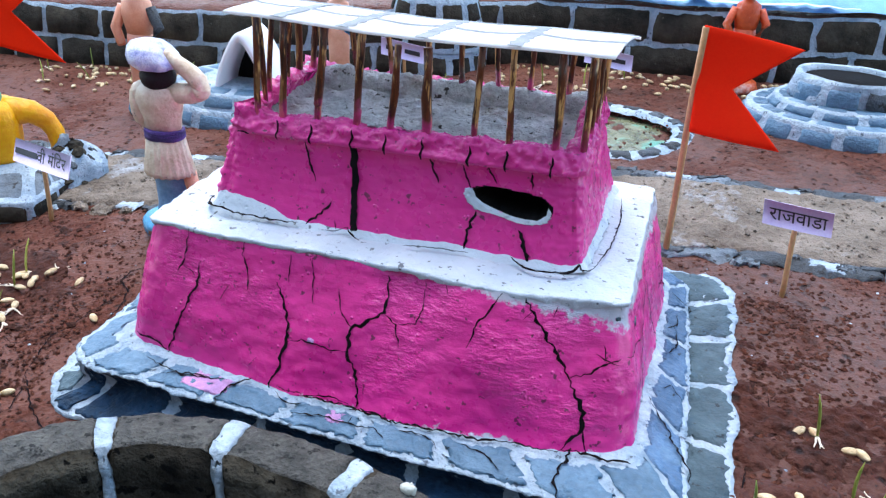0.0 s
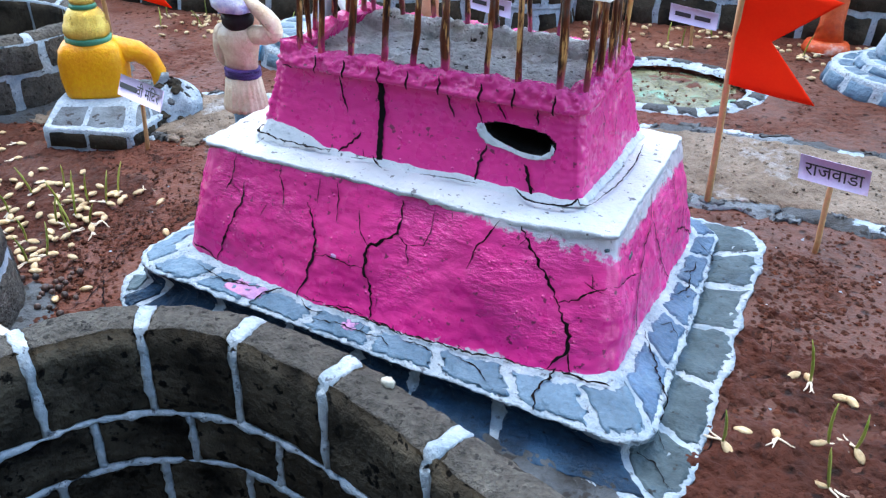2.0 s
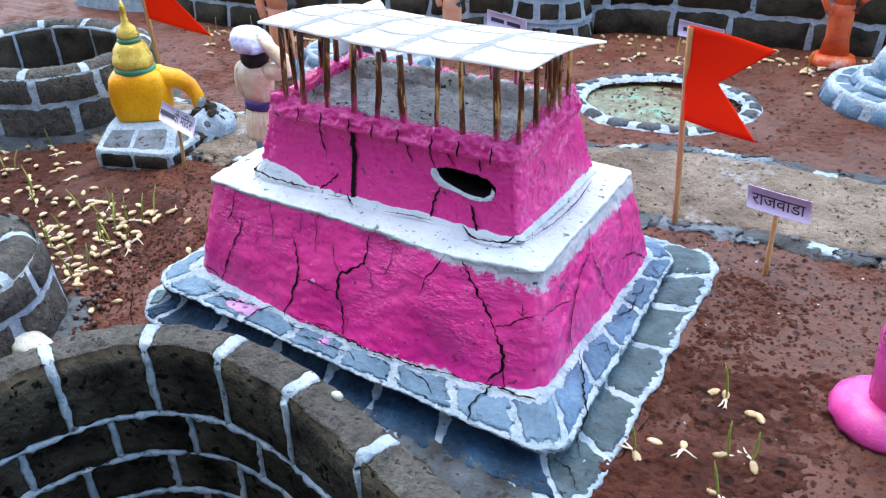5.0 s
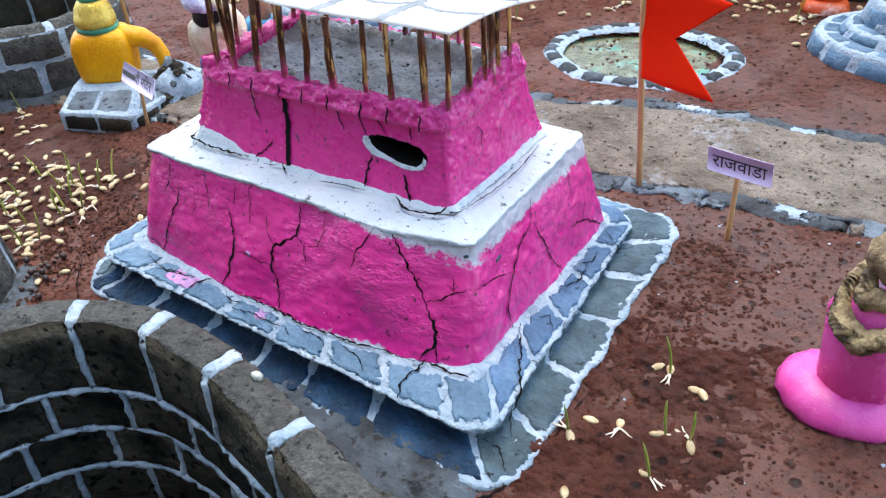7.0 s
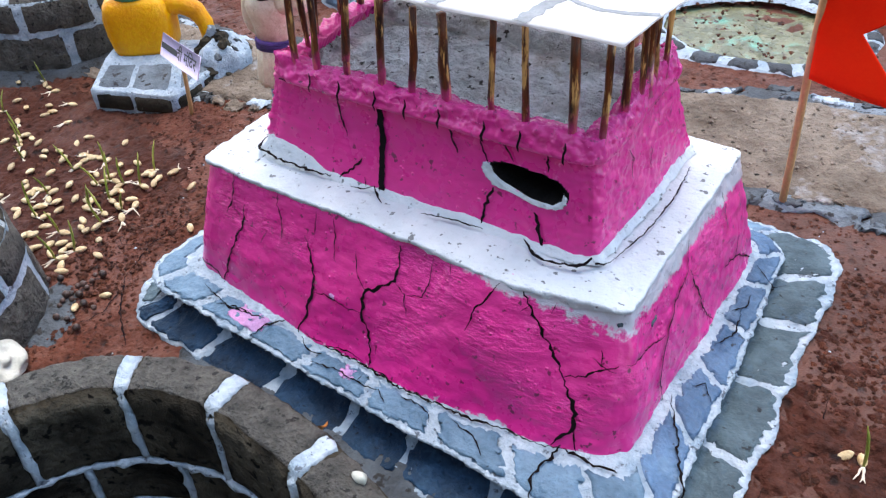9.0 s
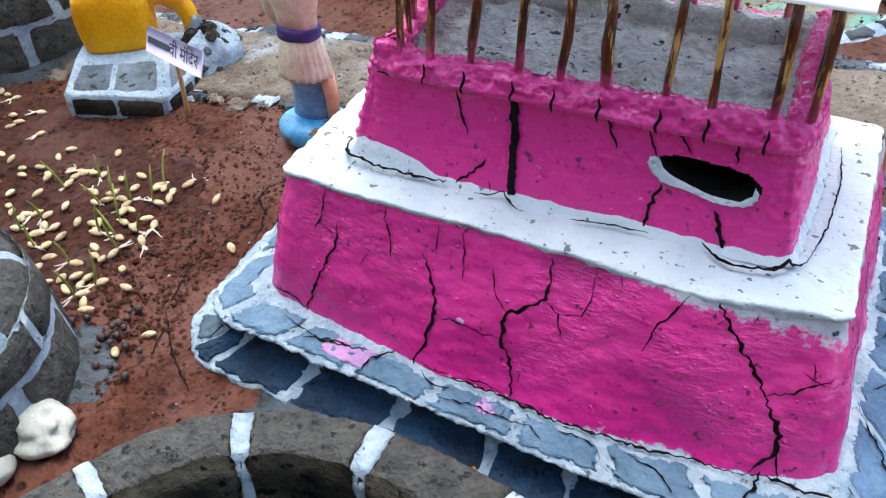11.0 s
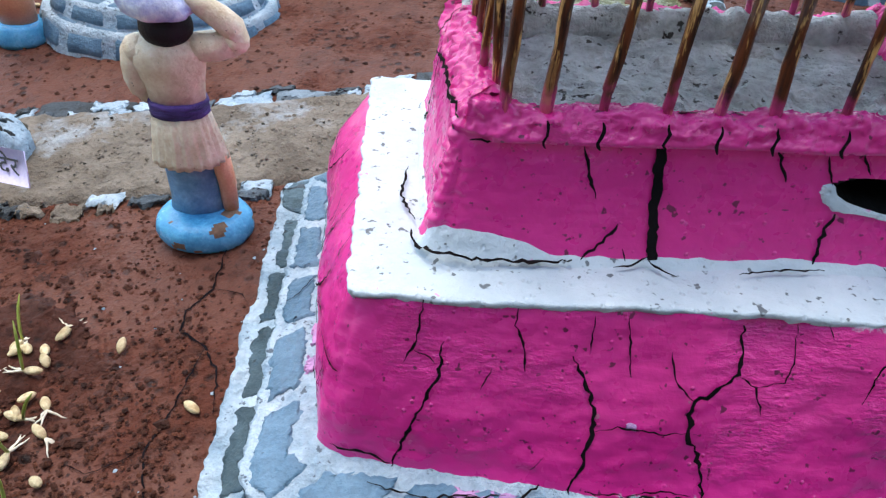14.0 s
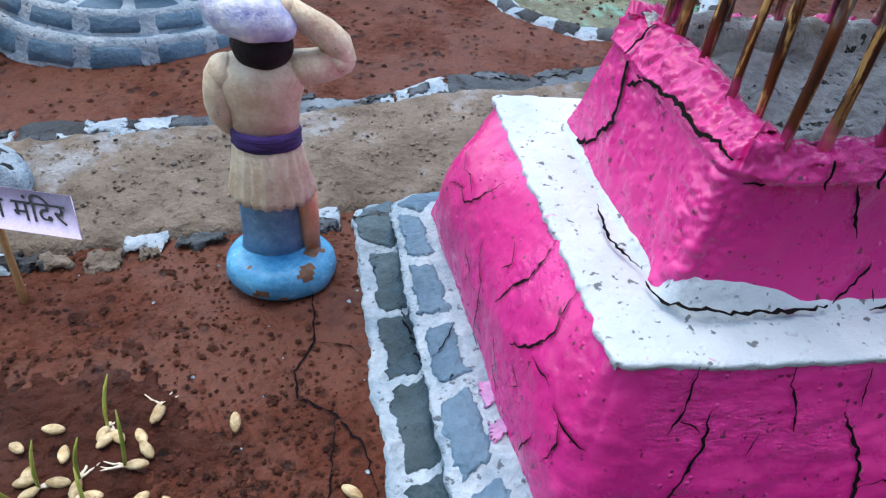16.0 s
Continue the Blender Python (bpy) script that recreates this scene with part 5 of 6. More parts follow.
# ---- pond ----
def pond_skin(u, v, lift=0.0):
    a = 2 * math.pi * u
    r = 1 + 0.05 * N(math.cos(a), math.sin(a), 0, 1.8) + 0.012 * N(math.cos(a), math.sin(a), 4, 8)
    k = -0.035 + 0.09 * v
    x, y = POND[0] + (POND[2] * r + k) * math.cos(a), POND[1] + (POND[3] * r + k) * math.sin(a)
    return x, y, gz(x, y) + 0.018 * math.sin(math.pi * max(0, min(1, v))) ** 0.7 - 0.006 + lift + 0.002 * N(x, y, 0, 50)


pond = thing("pond", (0.70, 1.88, 0.06), "shallow oval pond of murky green water with painted stone edge", "pond")
v_, f_ = grid(pond_skin, 140, 8, True)
put("pond_edge", v_, f_, JOINT, pond, label="white painted edging")
v_, f_ = grid(lambda u, v: (POND[0] + (POND[2] + 0.01) * v * math.cos(6.28319 * u), POND[1] + (POND[3] + 0.01) * v * math.sin(6.28319 * u), 0.052 + 0.025 * (v * math.cos(6.28319 * u) * 0.3) + 0.004 * N(u * 6, v * 4, 0, 3)), 70, 14, True)
put("water", v_, f_, MURK, pond, label="murky green water with mud showing")
for i in range(19):
    a = i / 19 + 0.006 * math.sin(5 * i)
    stone(pond_skin, a + 0.009, a + 1 / 19 - 0.009, 0.30, 0.88, 0.005, (0.008, 0.16), pond, KERB, "edge_stone", 2300 + i)


# ---- drum-shaped stone plinths at the back ----
def drum(name, at, tiers, label, cat, seed, pale=True, squash=0.8):
    """Stacked round tiers, each: radius, bottom, top, stones."""
    ob = thing(name, (at[0], at[1], gz(*at)), label, cat)
    g0 = gz(*at)
    for t, (r, z0, z1, n) in enumerate(tiers):
        def skin(u, w, lift=0.0, r=r, z0=z0, z1=z1):
            a = 2 * math.pi * u
            k = r * (1 + 0.03 * N(math.cos(a) * 2, math.sin(a) * 2, t, 1.5)) + 0.004 * N(u * 30, w * 5, t, 2)
            if w <= 1:
                kk, z = k + lift + 0.03 * (1 - w), z0 + (z1 - z0) * w
            else:
                kk, z = k * (2 - w) + 0.002, z1 + lift + 0.006 * (w - 1)
            return at[0] + kk * math.cos(a), at[1] + kk * squash * math.sin(a), g0 + z + 0.003 * N(a * 3, w * 3, t, 2)
        v, f = grid(skin, 0, 0, True, us=[i / 90 for i in range(90)], vs=[0, 0.2, 0.4, 0.6, 0.8, 1, 1.15, 1.3, 1.5, 1.75, 1.99])
        tier = put("tier", v, f, JOINT, ob)
        for i in range(n):
            a = (i + 0.5 * (t % 2)) / n
            stone(skin, a + 0.12 / n, a + 0.88 / n, 0.14, 0.82, 0.005, (0.05 / n, 0.07), tier, SLATE if pale else DARKSTONE, "stone", seed + 60 * t + i)
        for i in range(n):
            a = (i + 0.25) / n
            stone(skin, a + 0.11 / n, a + 0.89 / n, 1.06, 1.34, 0.004, (0.05 / n, 0.02), tier, SLATE if pale else DARKSTONE, "stone", seed + 30 + 60 * t + i)
    return ob, g0


shrine, g0 = drum("shrine", (-0.80, 1.86), ((0.38, -0.03, 0.06, 14), (0.32, 0.06, 0.12, 12)), "round blue-grey stone shrine plinth under a white card arch", "shrine", 2400)


def arch(u, v):
    a = math.pi * u
    r = 1.0 if v < 0.5 else 0.84
    x = -0.745 + 0.130 * r * math.cos(a) * (1 - 0.55 * math.sin(a))
    return x, 1.70, g0 + 0.115 + 0.245 * r * math.sin(a) ** 0.85


front_ = [arch(i / 24, 0.25) for i in range(25)]
inner_ = [arch(i / 24, 0.75) for i in range(25)]
backo_ = [(x, y + 0.2, z) for x, y, z in front_]
backi_ = [(x, y + 0.2, z) for x, y, z in inner_]
fs_ = []
for i in range(24):
    fs_ += [(i, i + 1, 26 + i, 25 + i), (i, 50 + i, 51 + i, i + 1), (25 + i, 26 + i, 76 + i, 75 + i), (50 + i, 75 + i, 76 + i, 51 + i)]
put("arch", front_ + inner_ + backo_ + backi_, fs_, CARD, shrine, label="white card arch")
hollow = [(x, y + 0.16, z) for x, y, z in inner_]
put("arch_back", hollow + [(-0.745, 1.86, g0 + 0.115)], [(i, i + 1, 25) for i in range(24)], HOLLOW, shrine, label="black back of the arch")

lingam, g0 = drum("round_altar", (1.66, 2.22), ((0.37, -0.03, 0.06, 15), (0.27, 0.06, 0.10, 11)), "two-tier round stone altar with a black hollow basin", "altar", 2700)
v_, f_, fm_ = join(lathe((1.66, 2.22, g0 + 0.09), [(0.215, 0), (0.212, 0.04), (0.205, 0.095), (0.195, 0.110), (0.180, 0.105), (0.172, 0.06), (0.170, 0.0)], 48, 0, 0.8, 0.16),
                   lathe((1.66, 2.22, g0 + 0.09), [(0.02, 0.012), (0.168, 0.012), (0.176, 0.085), (0.172, 0.090)], 36, 1, 0.8))
basin = put("basin", v_, f_, [JOINT, HOLLOW], lingam, label="white-edged black basin", fm=fm_)


def basin_skin(u, v, lift=0.0):
    a, r = 2 * math.pi * u, 0.220 - 0.014 * v + lift
    return 1.66 + r * math.cos(a), 2.22 + 0.8 * r * math.sin(a), g0 + 0.09 + 0.10 * v


for i in range(9):
    stone(basin_skin, (i + 0.10) / 9, (i + 0.88) / 9, 0.12, 0.80, 0.006, (0.008, 0.08), basin, (SLATE, KERB)[i % 3 == 1], "basin_stone", 2790 + i)

drum("stone_tower", (-0.18, 2.62), ((0.24, -0.03, 0.10, 12), (0.22, 0.10, 0.22, 11), (0.20, 0.22, 0.34, 10)), "round tower of small dark stones with white joints", "tower", 2900, False)


# ---- stone terrace wall at the back ----
def back_line(x):
    return 2.30 + 0.42 / (1 + math.exp(-(x + 0.35) * 4)) + 0.06 * N(x, 0, 0, 1.2) + 0.05 * max(0, x - 0.8)


def back_wall(u, v, lift=0.0):
    y = back_line(u) + 0.05 * v - lift
    z = gz(u, y) - 0.03 + 0.32 * v
    return u, y + 0.008 * N(u, z, 0, 9), z + 0.004 * N(u, z, 4, 12)


def back_skin(a, v):
    u = -3.6 + 8.0 * a
    if v <= 1:
        return back_wall(u, v)
    x, y, z = back_wall(u, 1.0)
    return x, y + (v - 1) * 6.0, z + 0.006 + 0.35 * (v - 1) ** 1.3 + 0.02 * N(x, y + v * 4, 0, 2)


v_, f_ = grid(back_skin, 0, 0, us=[i / 240 for i in range(241)], vs=[0, 0.12, 0.25, 0.4, 0.55, 0.7, 0.85, 1.0, 1.02, 1.06, 1.15, 1.3, 1.6, 2.0])
slot_ = []
for f in f_:
    c = np.mean([v_[i] for i in f], axis=0)
    slot_.append(0 if c[1] < back_line(c[0]) + 0.10 else 1)
wall_back = put("wall_back", v_, f_, [JOINT, SOIL], at=(0, 2.6, 0), label="dark terrace wall with white painted joints", category="wall", kind="structure", fm=slot_)
rw = random.Random(3)
for j, (v0, v1) in enumerate(((0.02, 0.50), (0.50, 0.985))):
    x, k = -2.7 + 0.12 * j, 0
    while x < 2.9:
        w = rw.uniform(0.20, 0.40)
        stone(back_wall, x + 0.012, x + w - 0.012, v0 + 0.03, v1 - 0.03, 0.012, (0.014, 0.035), wall_back, DARKSTONE, "wall_stone", 3100 + 40 * j + k, FINE_U)
        x, k = x + w, k + 1


def blue_slope(u, v):
    x = 0.28 + 2.9 * u
    y = back_line(x) + 0.045 + 0.9 * v
    return x, y + 0.02 * N(x, v, 0, 4) * (v == 0), gz(x, back_line(x)) + 0.315 + 0.30 * v ** 0.8 + 0.012 * N(x, y, 0, 5)


v_, f_ = grid(blue_slope, 60, 20)
put("painted_slope", v_, f_, TEAL, label="sky-blue painted slope above the dark terrace wall", category="slope", kind="structure")
v_, f_ = ribbon(lambda u, v, l=0: (lambda p: (p[0], p[1] - 0.01, p[2] + 0.012 + l))(blue_slope(u, v)), [(0.1, 0.0), (0.25, 0.02), (0.33, 0.01), (0.42, 0.03), (0.5, 0.0)], 0.05, 0.004, 0.03, 0.3, True, 9)
put("white_edge", v_, f_, WHITE, label="white paint along the blue slope's edge", category="paint edge", kind="structure")


# ---- flags and name boards ----
def pole(name, a, b, r, parent, mat=BAMBOO):
    pts = [tuple(np.array(a) + (np.array(b) - np.array(a)) * k + (0.0012 * math.sin(7 * k), 0, 0)) for k in (0, 0.25, 0.5, 0.75, 1)]
    v, f, _ = tube(pts, [r * 1.05, r, r * 0.98, r, r * 0.9], 8)
    return put(name, v, f, mat, parent)


def flag_cloth(fn, parent):
    """Swallow-tailed sheet: top edge, bottom edge and the notch between the two tips."""
    us = [i / 20 for i in range(21)]
    verts, faces = [], []
    for side in (0.0012, -0.0012):
        for v in [j / 16 for j in range(17)]:
            for u in us:
                verts.append(tuple(np.array(fn(u, v)) + (0, side, 0)))
    n, o = 21, 21 * 17
    for j in range(16):
        for i in range(20):
            q = (j * n + i, j * n + i + 1, (j + 1) * n + i + 1, (j + 1) * n + i)
            faces += [q, tuple(k + o for k in q[::-1])]
    ring = [i for i in range(n)] + [n * j + 20 for j in range(1, 17)] + [n * 16 + i for i in range(19, -1, -1)] + [n * j for j in range(15, 0, -1)]
    faces += [(ring[i], ring[i] + o, ring[(i + 1) % len(ring)] + o, ring[(i + 1) % len(ring)]) for i in range(len(ring))]
    return put("cloth", verts, faces, FLAG, parent, label="plain orange-red paper cut to two points")


def swallow(tl, ll, ut, lt, notch, belly=0.012):
    tl, ll, ut, lt, notch = (np.array(p) for p in (tl, ll, ut, lt, notch))

    def fn(u, v):
        hoist = tl + (ll - tl) * v
        tail = ut + (notch - ut) * v * 2 if v < 0.5 else notch + (lt - notch) * (v - 0.5) * 2
        p = hoist + (tail - hoist) * u
        return p + np.array((0, belly * math.sin(math.pi * u) * math.cos(2.2 * v), 0))
    return fn


flag = thing("flag", (1.062, 0.905, 0.04), "orange-red swallow-tailed paper flag on a bamboo skewer in the soil", "flag", "fort flags")
pole("pole", (1.060, 0.905, 0.03), (1.063, 0.785, 0.728), 0.0092, flag)
flag_cloth(swallow((1.060, 0.785, 0.733), (1.066, 0.818, 0.452), (1.296, 0.767, 0.700), (1.286, 0.745, 0.452), (1.152, 0.800, 0.580)), flag)
flag_back = thing("flag", (-1.50, 1.10, -0.02), "orange-red swallow-tailed paper flag on a bamboo skewer in the soil", "flag", "fort flags")
pole("pole", (-1.50, 1.16, -0.03), (-1.50, 1.13, 0.70), 0.0098, flag_back)
flag_cloth(swallow((-1.50, 1.13, 0.70), (-1.50, 1.14, 0.36), (-1.22, 1.22, 0.60), (-1.235, 1.26, 0.275), (-1.37, 1.18, 0.47)), flag_back)


def board(at, tl, tr, bl, text, label, size, seed, bars=(), shift=0.0):
    """A paper name board on a stick: corner places, then its writing."""
    ob = thing("name_board", at, label, "sign", "name boards")
    tl, tr, bl = (np.array(p, float) for p in (tl, tr, bl))
    mid = (tr + bl) / 2
    pole("stick", (at[0], at[1], at[2] - 0.02), tuple(mid + (0, 0.008, 0.01)), 0.0075, ob)
    nrm = np.cross(tr - tl, bl - tl)
    nrm = -nrm / np.linalg.norm(nrm)
    if nrm[1] > 0:
        nrm = -nrm
    vs, fs = [], []
    for side in (0, -0.003):
        for j in range(3):
            for i in range(9):
                p = tl + (tr - tl) * i / 8 + (bl - tl) * j / 2 + nrm * (side + 0.004 * math.sin(math.pi * i / 8))
                vs.append(tuple(p))
    for j in range(2):
        for i in range(8):
            q = (j * 9 + i, (j + 1) * 9 + i, (j + 1) * 9 + i + 1, j * 9 + i + 1)
            fs += [q, tuple(k + 27 for k in q[::-1])]
    ring = list(range(9)) + [17] + list(range(26, 17, -1)) + [9]
    fs += [(ring[i], ring[i] + 27, ring[(i + 1) % 20] + 27, ring[(i + 1) % 20]) for i in range(20)]
    card = put("card", vs, fs, LILAC, ob, label="lilac paper card")
    ex, ey = (tr - tl) / np.linalg.norm(tr - tl), (tl - bl) / np.linalg.norm(tl - bl)
    if text:
        cu = bpy.data.curves.new("lettering", "FONT")
        cu.body, cu.align_x, cu.align_y, cu.size, cu.extrude, cu.offset = text, "CENTER", "CENTER", size * U, 0.00003, 0.00006
        tmp = bpy.data.objects.new("lettering", cu)
        scene.collection.objects.link(tmp)
        dg = bpy.context.evaluated_depsgraph_get()
        dg.update()
        me = bpy.data.meshes.new_from_object(tmp.evaluated_get(dg))
        bpy.data.objects.remove(tmp)
        me.materials.clear()
        me.materials.append(INK)
        c = (tr + bl) / 2 + nrm * 0.0052 + (tr - tl) * shift
        m = Matrix((Vector(ex), Vector(ey), Vector(nrm))).transposed().to_4x4()
        me.transform(Matrix.Translation(Vector((c - ROOTS[ob.name]) * U)) @ m)
        le = new("lettering", me)
        le.parent = card
        le["label"] = "black printed lettering"
    for a, b in bars:
        c = tl + nrm * 0.0055
        vs = [tuple(c + (tr - tl) * p + (bl - tl) * q) for p, q in ((a, 0.37), (b, 0.37), (b, 0.62), (a, 0.62))]
        vs += [tuple(np.array(p) - nrm * 0.002) for p in vs]
        put("lettering_bar", vs, [(3, 2, 1, 0), (0, 1, 5, 4), (1, 2, 6, 5), (2, 3, 7, 6), (3, 0, 4, 7)], INK, card, smooth=False)
    return ob


board((1.373, 0.742, 0.05), (1.281, 0.775, 0.313), (1.453, 0.775, 0.298), (1.287, 0.768, 0.248), "राजवाडा", "lilac paper name board on a bamboo stick stuck in soil", 0.047, 1)
board((-0.868, 0.642, gz(-0.868, 0.642)), (-1.050, 0.752, 0.170), (-0.748, 0.645, 0.187), (-1.033, 0.703, 0.110), "वी मंिदर", "lilac paper name board on a stick beside the yellow statue", 0.056, 2, ((0.05, 0.45),), 0.20)
board((0.70, 2.42, 0.07), (0.585, 2.42, 0.268), (0.80, 2.40, 0.25), (0.586, 2.415, 0.195), "", "lilac paper name board on a stick before the back wall", 0.04, 3, ((0.12, 0.45), (0.53, 0.86)))
board((-0.20, 2.22, 0.05), (-0.315, 2.22, 0.262), (-0.09, 2.20, 0.240), (-0.314, 2.215, 0.185), "", "lilac paper name board on a stick before the stone tower", 0.04, 4, ((0.12, 0.45), (0.53, 0.86)))

# ---- painted clay figures, each one plain shape ----
D = (-0.385, 0.640, gz(-0.40, 0.65) - 0.006)


def pleats(at, n, r0, r1, z0, z1, slot):
    """A flared skirt with soft folds."""
    v, f, sl = lathe(at, [(1, z0), (1, z0 + 0.012), (1, (z0 + z1) / 2), (1, z1)], 72, slot, 0.8)
    out = []
    for k, p in enumerate(v):
        j = k // 72
        a = 2 * math.pi * (k % 72) / 72
        t = (0, 0.1, 0.55, 1)[j]
        r = (r0 + (r1 - r0) * t) * (1 + 0.065 * (1 - 0.8 * t) * math.sin(n * a) + 0.02 * (1 - t) * math.sin(7 * a + 1)) * (0.97 if j == 0 else 1)
        out.append((at[0] + r * math.cos(a), at[1] + 0.8 * r * math.sin(a), p[2]))
    return out, f, sl


v_, f_, fm_ = join(
    lathe(D, [(0.088, 0), (0.095, 0.004), (0.101, 0.010), (0.105, 0.018), (0.107, 0.027), (0.107, 0.036), (0.105, 0.046), (0.101, 0.054), (0.095, 0.060), (0.087, 0.064), (0.078, 0.066), (0.068, 0.067), (0.05, 0.067)], 80, 0, 0.86, 0.05),
    lathe((D[0] - 0.008, D[1] + 0.02, D[2]), [(0.066, 0.058), (0.058, 0.09), (0.056, 0.15), (0.060, 0.20)], 32, 1, 0.70, 0.06),
    pleats(D, 21, 0.077, 0.058, 0.194, 0.312, 2),
    lathe(D, [(0.057, 0.300), (0.0625, 0.304), (0.0615, 0.309), (0.0630, 0.314), (0.0618, 0.319), (0.0630, 0.325), (0.0610, 0.330), (0.056, 0.333)], 40, 3, 0.8, 0.06),
    lathe(D, [(0.058, 0.332), (0.061, 0.365), (0.072, 0.405), (0.076, 0.43), (0.066, 0.45), (0.042, 0.465), (0.03, 0.47)], 36, 2, 0.70, 0.05),
    ball((D[0] + 0.010, D[1] - 0.004, D[2] + 0.484), (0.052, 0.048, 0.044), 24, 4),
    lathe((D[0] + 0.006, D[1], D[2]), [(0.048, 0.506), (0.066, 0.510), (0.077, 0.522), (0.077, 0.542), (0.066, 0.564), (0.045, 0.580), (0.018, 0.587)], 48, 5, 0.92, 0.26, (-0.22, 0)),
    tube([(D[0] + a, D[1] + b, D[2] + c) for a, b, c in ((-0.056, 0.0, 0.450), (-0.064, -0.003, 0.428), (-0.070, -0.004, 0.402), (-0.072, -0.002, 0.375), (-0.070, 0.004, 0.350), (-0.063, 0.013, 0.330), (-0.054, 0.021, 0.312))], [0.020, 0.026, 0.026, 0.025, 0.023, 0.020, 0.014], 16, 2),
    tube([(D[0] + 0.040, D[1], D[2] + 0.438), (D[0] + 0.068, D[1] + 0.002, D[2] + 0.440), (D[0] + 0.100, D[1] + 0.005, D[2] + 0.442), (D[0] + 0.128, D[1] + 0.008, D[2] + 0.448), (D[0] + 0.140, D[1] + 0.008, D[2] + 0.460), (D[0] + 0.134, D[1] + 0.008, D[2] + 0.478), (D[0] + 0.115, D[1] + 0.005, D[2] + 0.500), (D[0] + 0.085, D[1], D[2] + 0.524), (D[0] + 0.058, D[1] - 0.006, D[2] + 0.548)], [0.027, 0.030, 0.030, 0.028, 0.026, 0.027, 0.026, 0.022, 0.017], 16, 2),
    tube([(D[0] + 0.060, D[1] + 0.01, D[2] + 0.06), (D[0] + 0.062, D[1] + 0.012, D[2] + 0.13), (D[0] + 0.058, D[1] + 0.01, D[2] + 0.20)], [0.018, 0.02, 0.022], 10, 6),
    ball((D[0] - 0.052, D[1] - 0.002, D[2] + 0.434), (0.033, 0.034, 0.030), 18, 2), ball((D[0] + 0.055, D[1] - 0.006, D[2] + 0.548), 0.017, 12, 2), ball((D[0] + 0.045, D[1], D[2] + 0.438), 0.030, 14, 2),
    ball((D[0] + 0.136, D[1] + 0.008, D[2] + 0.453), 0.028, 16, 2))
chips = []
for f, slot in zip(f_, fm_):  # bare clay where the blue paint has chipped off the base
    c = np.mean([v_[i] for i in f], axis=0)
    chips.append(7 if slot == 0 and len(f) == 4 and (N(c[0], c[1], c[2], 24) > 0.36 or c[2] < D[2] + 0.004) else slot)
fm_ = chips
v_ = [(x + 0.0022 * N(x, y, z, 60), y + 0.0022 * N(x, y, z + 3, 60), z) for x, y, z in v_]
v_ = [(x - 0.07 * (z - D[2]), y + 0.05 * (z - D[2]), z) for x, y, z in v_]
put("clay_figure", v_, f_, [SKYBLUE, LEGBLUE, CREAM, PURPLE, HAIR, TURBAN, SKIN, CLAYBROWN], at=D, label="painted clay figure in cream tunic on a blue base", category="figurine", group="clay figures", fm=fm_)


def plain_figure(at, height, slots, label, lean=(0, 0), wide=1.0):
    """A simple standing figure: base, skirt, body, head."""
    h = height
    v, f, fm = join(
        lathe(at, [(0.16 * h * wide, 0), (0.17 * h * wide, 0.03 * h), (0.15 * h * wide, 0.09 * h), (0.11 * h, 0.11 * h)], 24, 0, 0.9, 0.04),
        lathe(at, [(0.11 * h * wide, 0.09 * h), (0.10 * h, 0.25 * h), (0.105 * h, 0.45 * h), (0.09 * h, 0.55 * h)], 24, 1, 0.75, 0.06, lean),
        lathe((at[0] + lean[0] * 0.5 * h, at[1] + lean[1] * 0.5 * h, at[2]), [(0.085 * h, 0.52 * h), (0.115 * h, 0.68 * h), (0.10 * h, 0.76 * h), (0.04 * h, 0.80 * h)], 24, 2, 0.72, 0.05),
        ball((at[0] + lean[0] * 0.8 * h, at[1] + lean[1] * 0.8 * h, at[2] + 0.88 * h), 0.085 * h, 14, 2),
        ball((at[0] + lean[0] * 0.8 * h, at[1] + 0.01 + lean[1] * 0.8 * h, at[2] + 0.93 * h), (0.09 * h, 0.09 * h, 0.06 * h), 14, 3),
        tube([(at[0] - 0.10 * h, at[1], at[2] + 0.72 * h), (at[0] - 0.16 * h, at[1] - 0.03 * h, at[2] + 0.58 * h), (at[0] - 0.10 * h, at[1] - 0.07 * h, at[2] + 0.48 * h)], [0.04 * h, 0.036 * h, 0.03 * h], 10, 2),
        tube([(at[0] + 0.10 * h, at[1], at[2] + 0.72 * h), (at[0] + 0.165 * h, at[1] - 0.02 * h, at[2] + 0.60 * h), (at[0] + 0.11 * h, at[1] - 0.07 * h, at[2] + 0.50 * h)], [0.04 * h, 0.036 * h, 0.03 * h], 10, 4))
    return put("clay_figure", v, f, slots, at=at, label=label, category="figurine", group="clay figures", fm=fm)


plain_figure((-1.225, 1.72, gz(-1.225, 1.72) - 0.005), 0.64, [SKYBLUE, SKIN, SKIN, YELLOW, KERB], "peach clay figure with a yellow headscarf on a blue base", wide=0.85)
plain_figure((-0.54, 2.26, gz(-0.54, 2.26) - 0.005), 0.50, [SKYBLUE, SKIN, SKIN, HAIR, SKYBLUE], "small peach clay figure on a bright blue base")
plain_figure((1.25, 2.58, gz(1.25, 2.58) - 0.005), 0.50, [ORANGE] * 5, "saffron red clay figure dabbed with white before the back wall", wide=1.2)

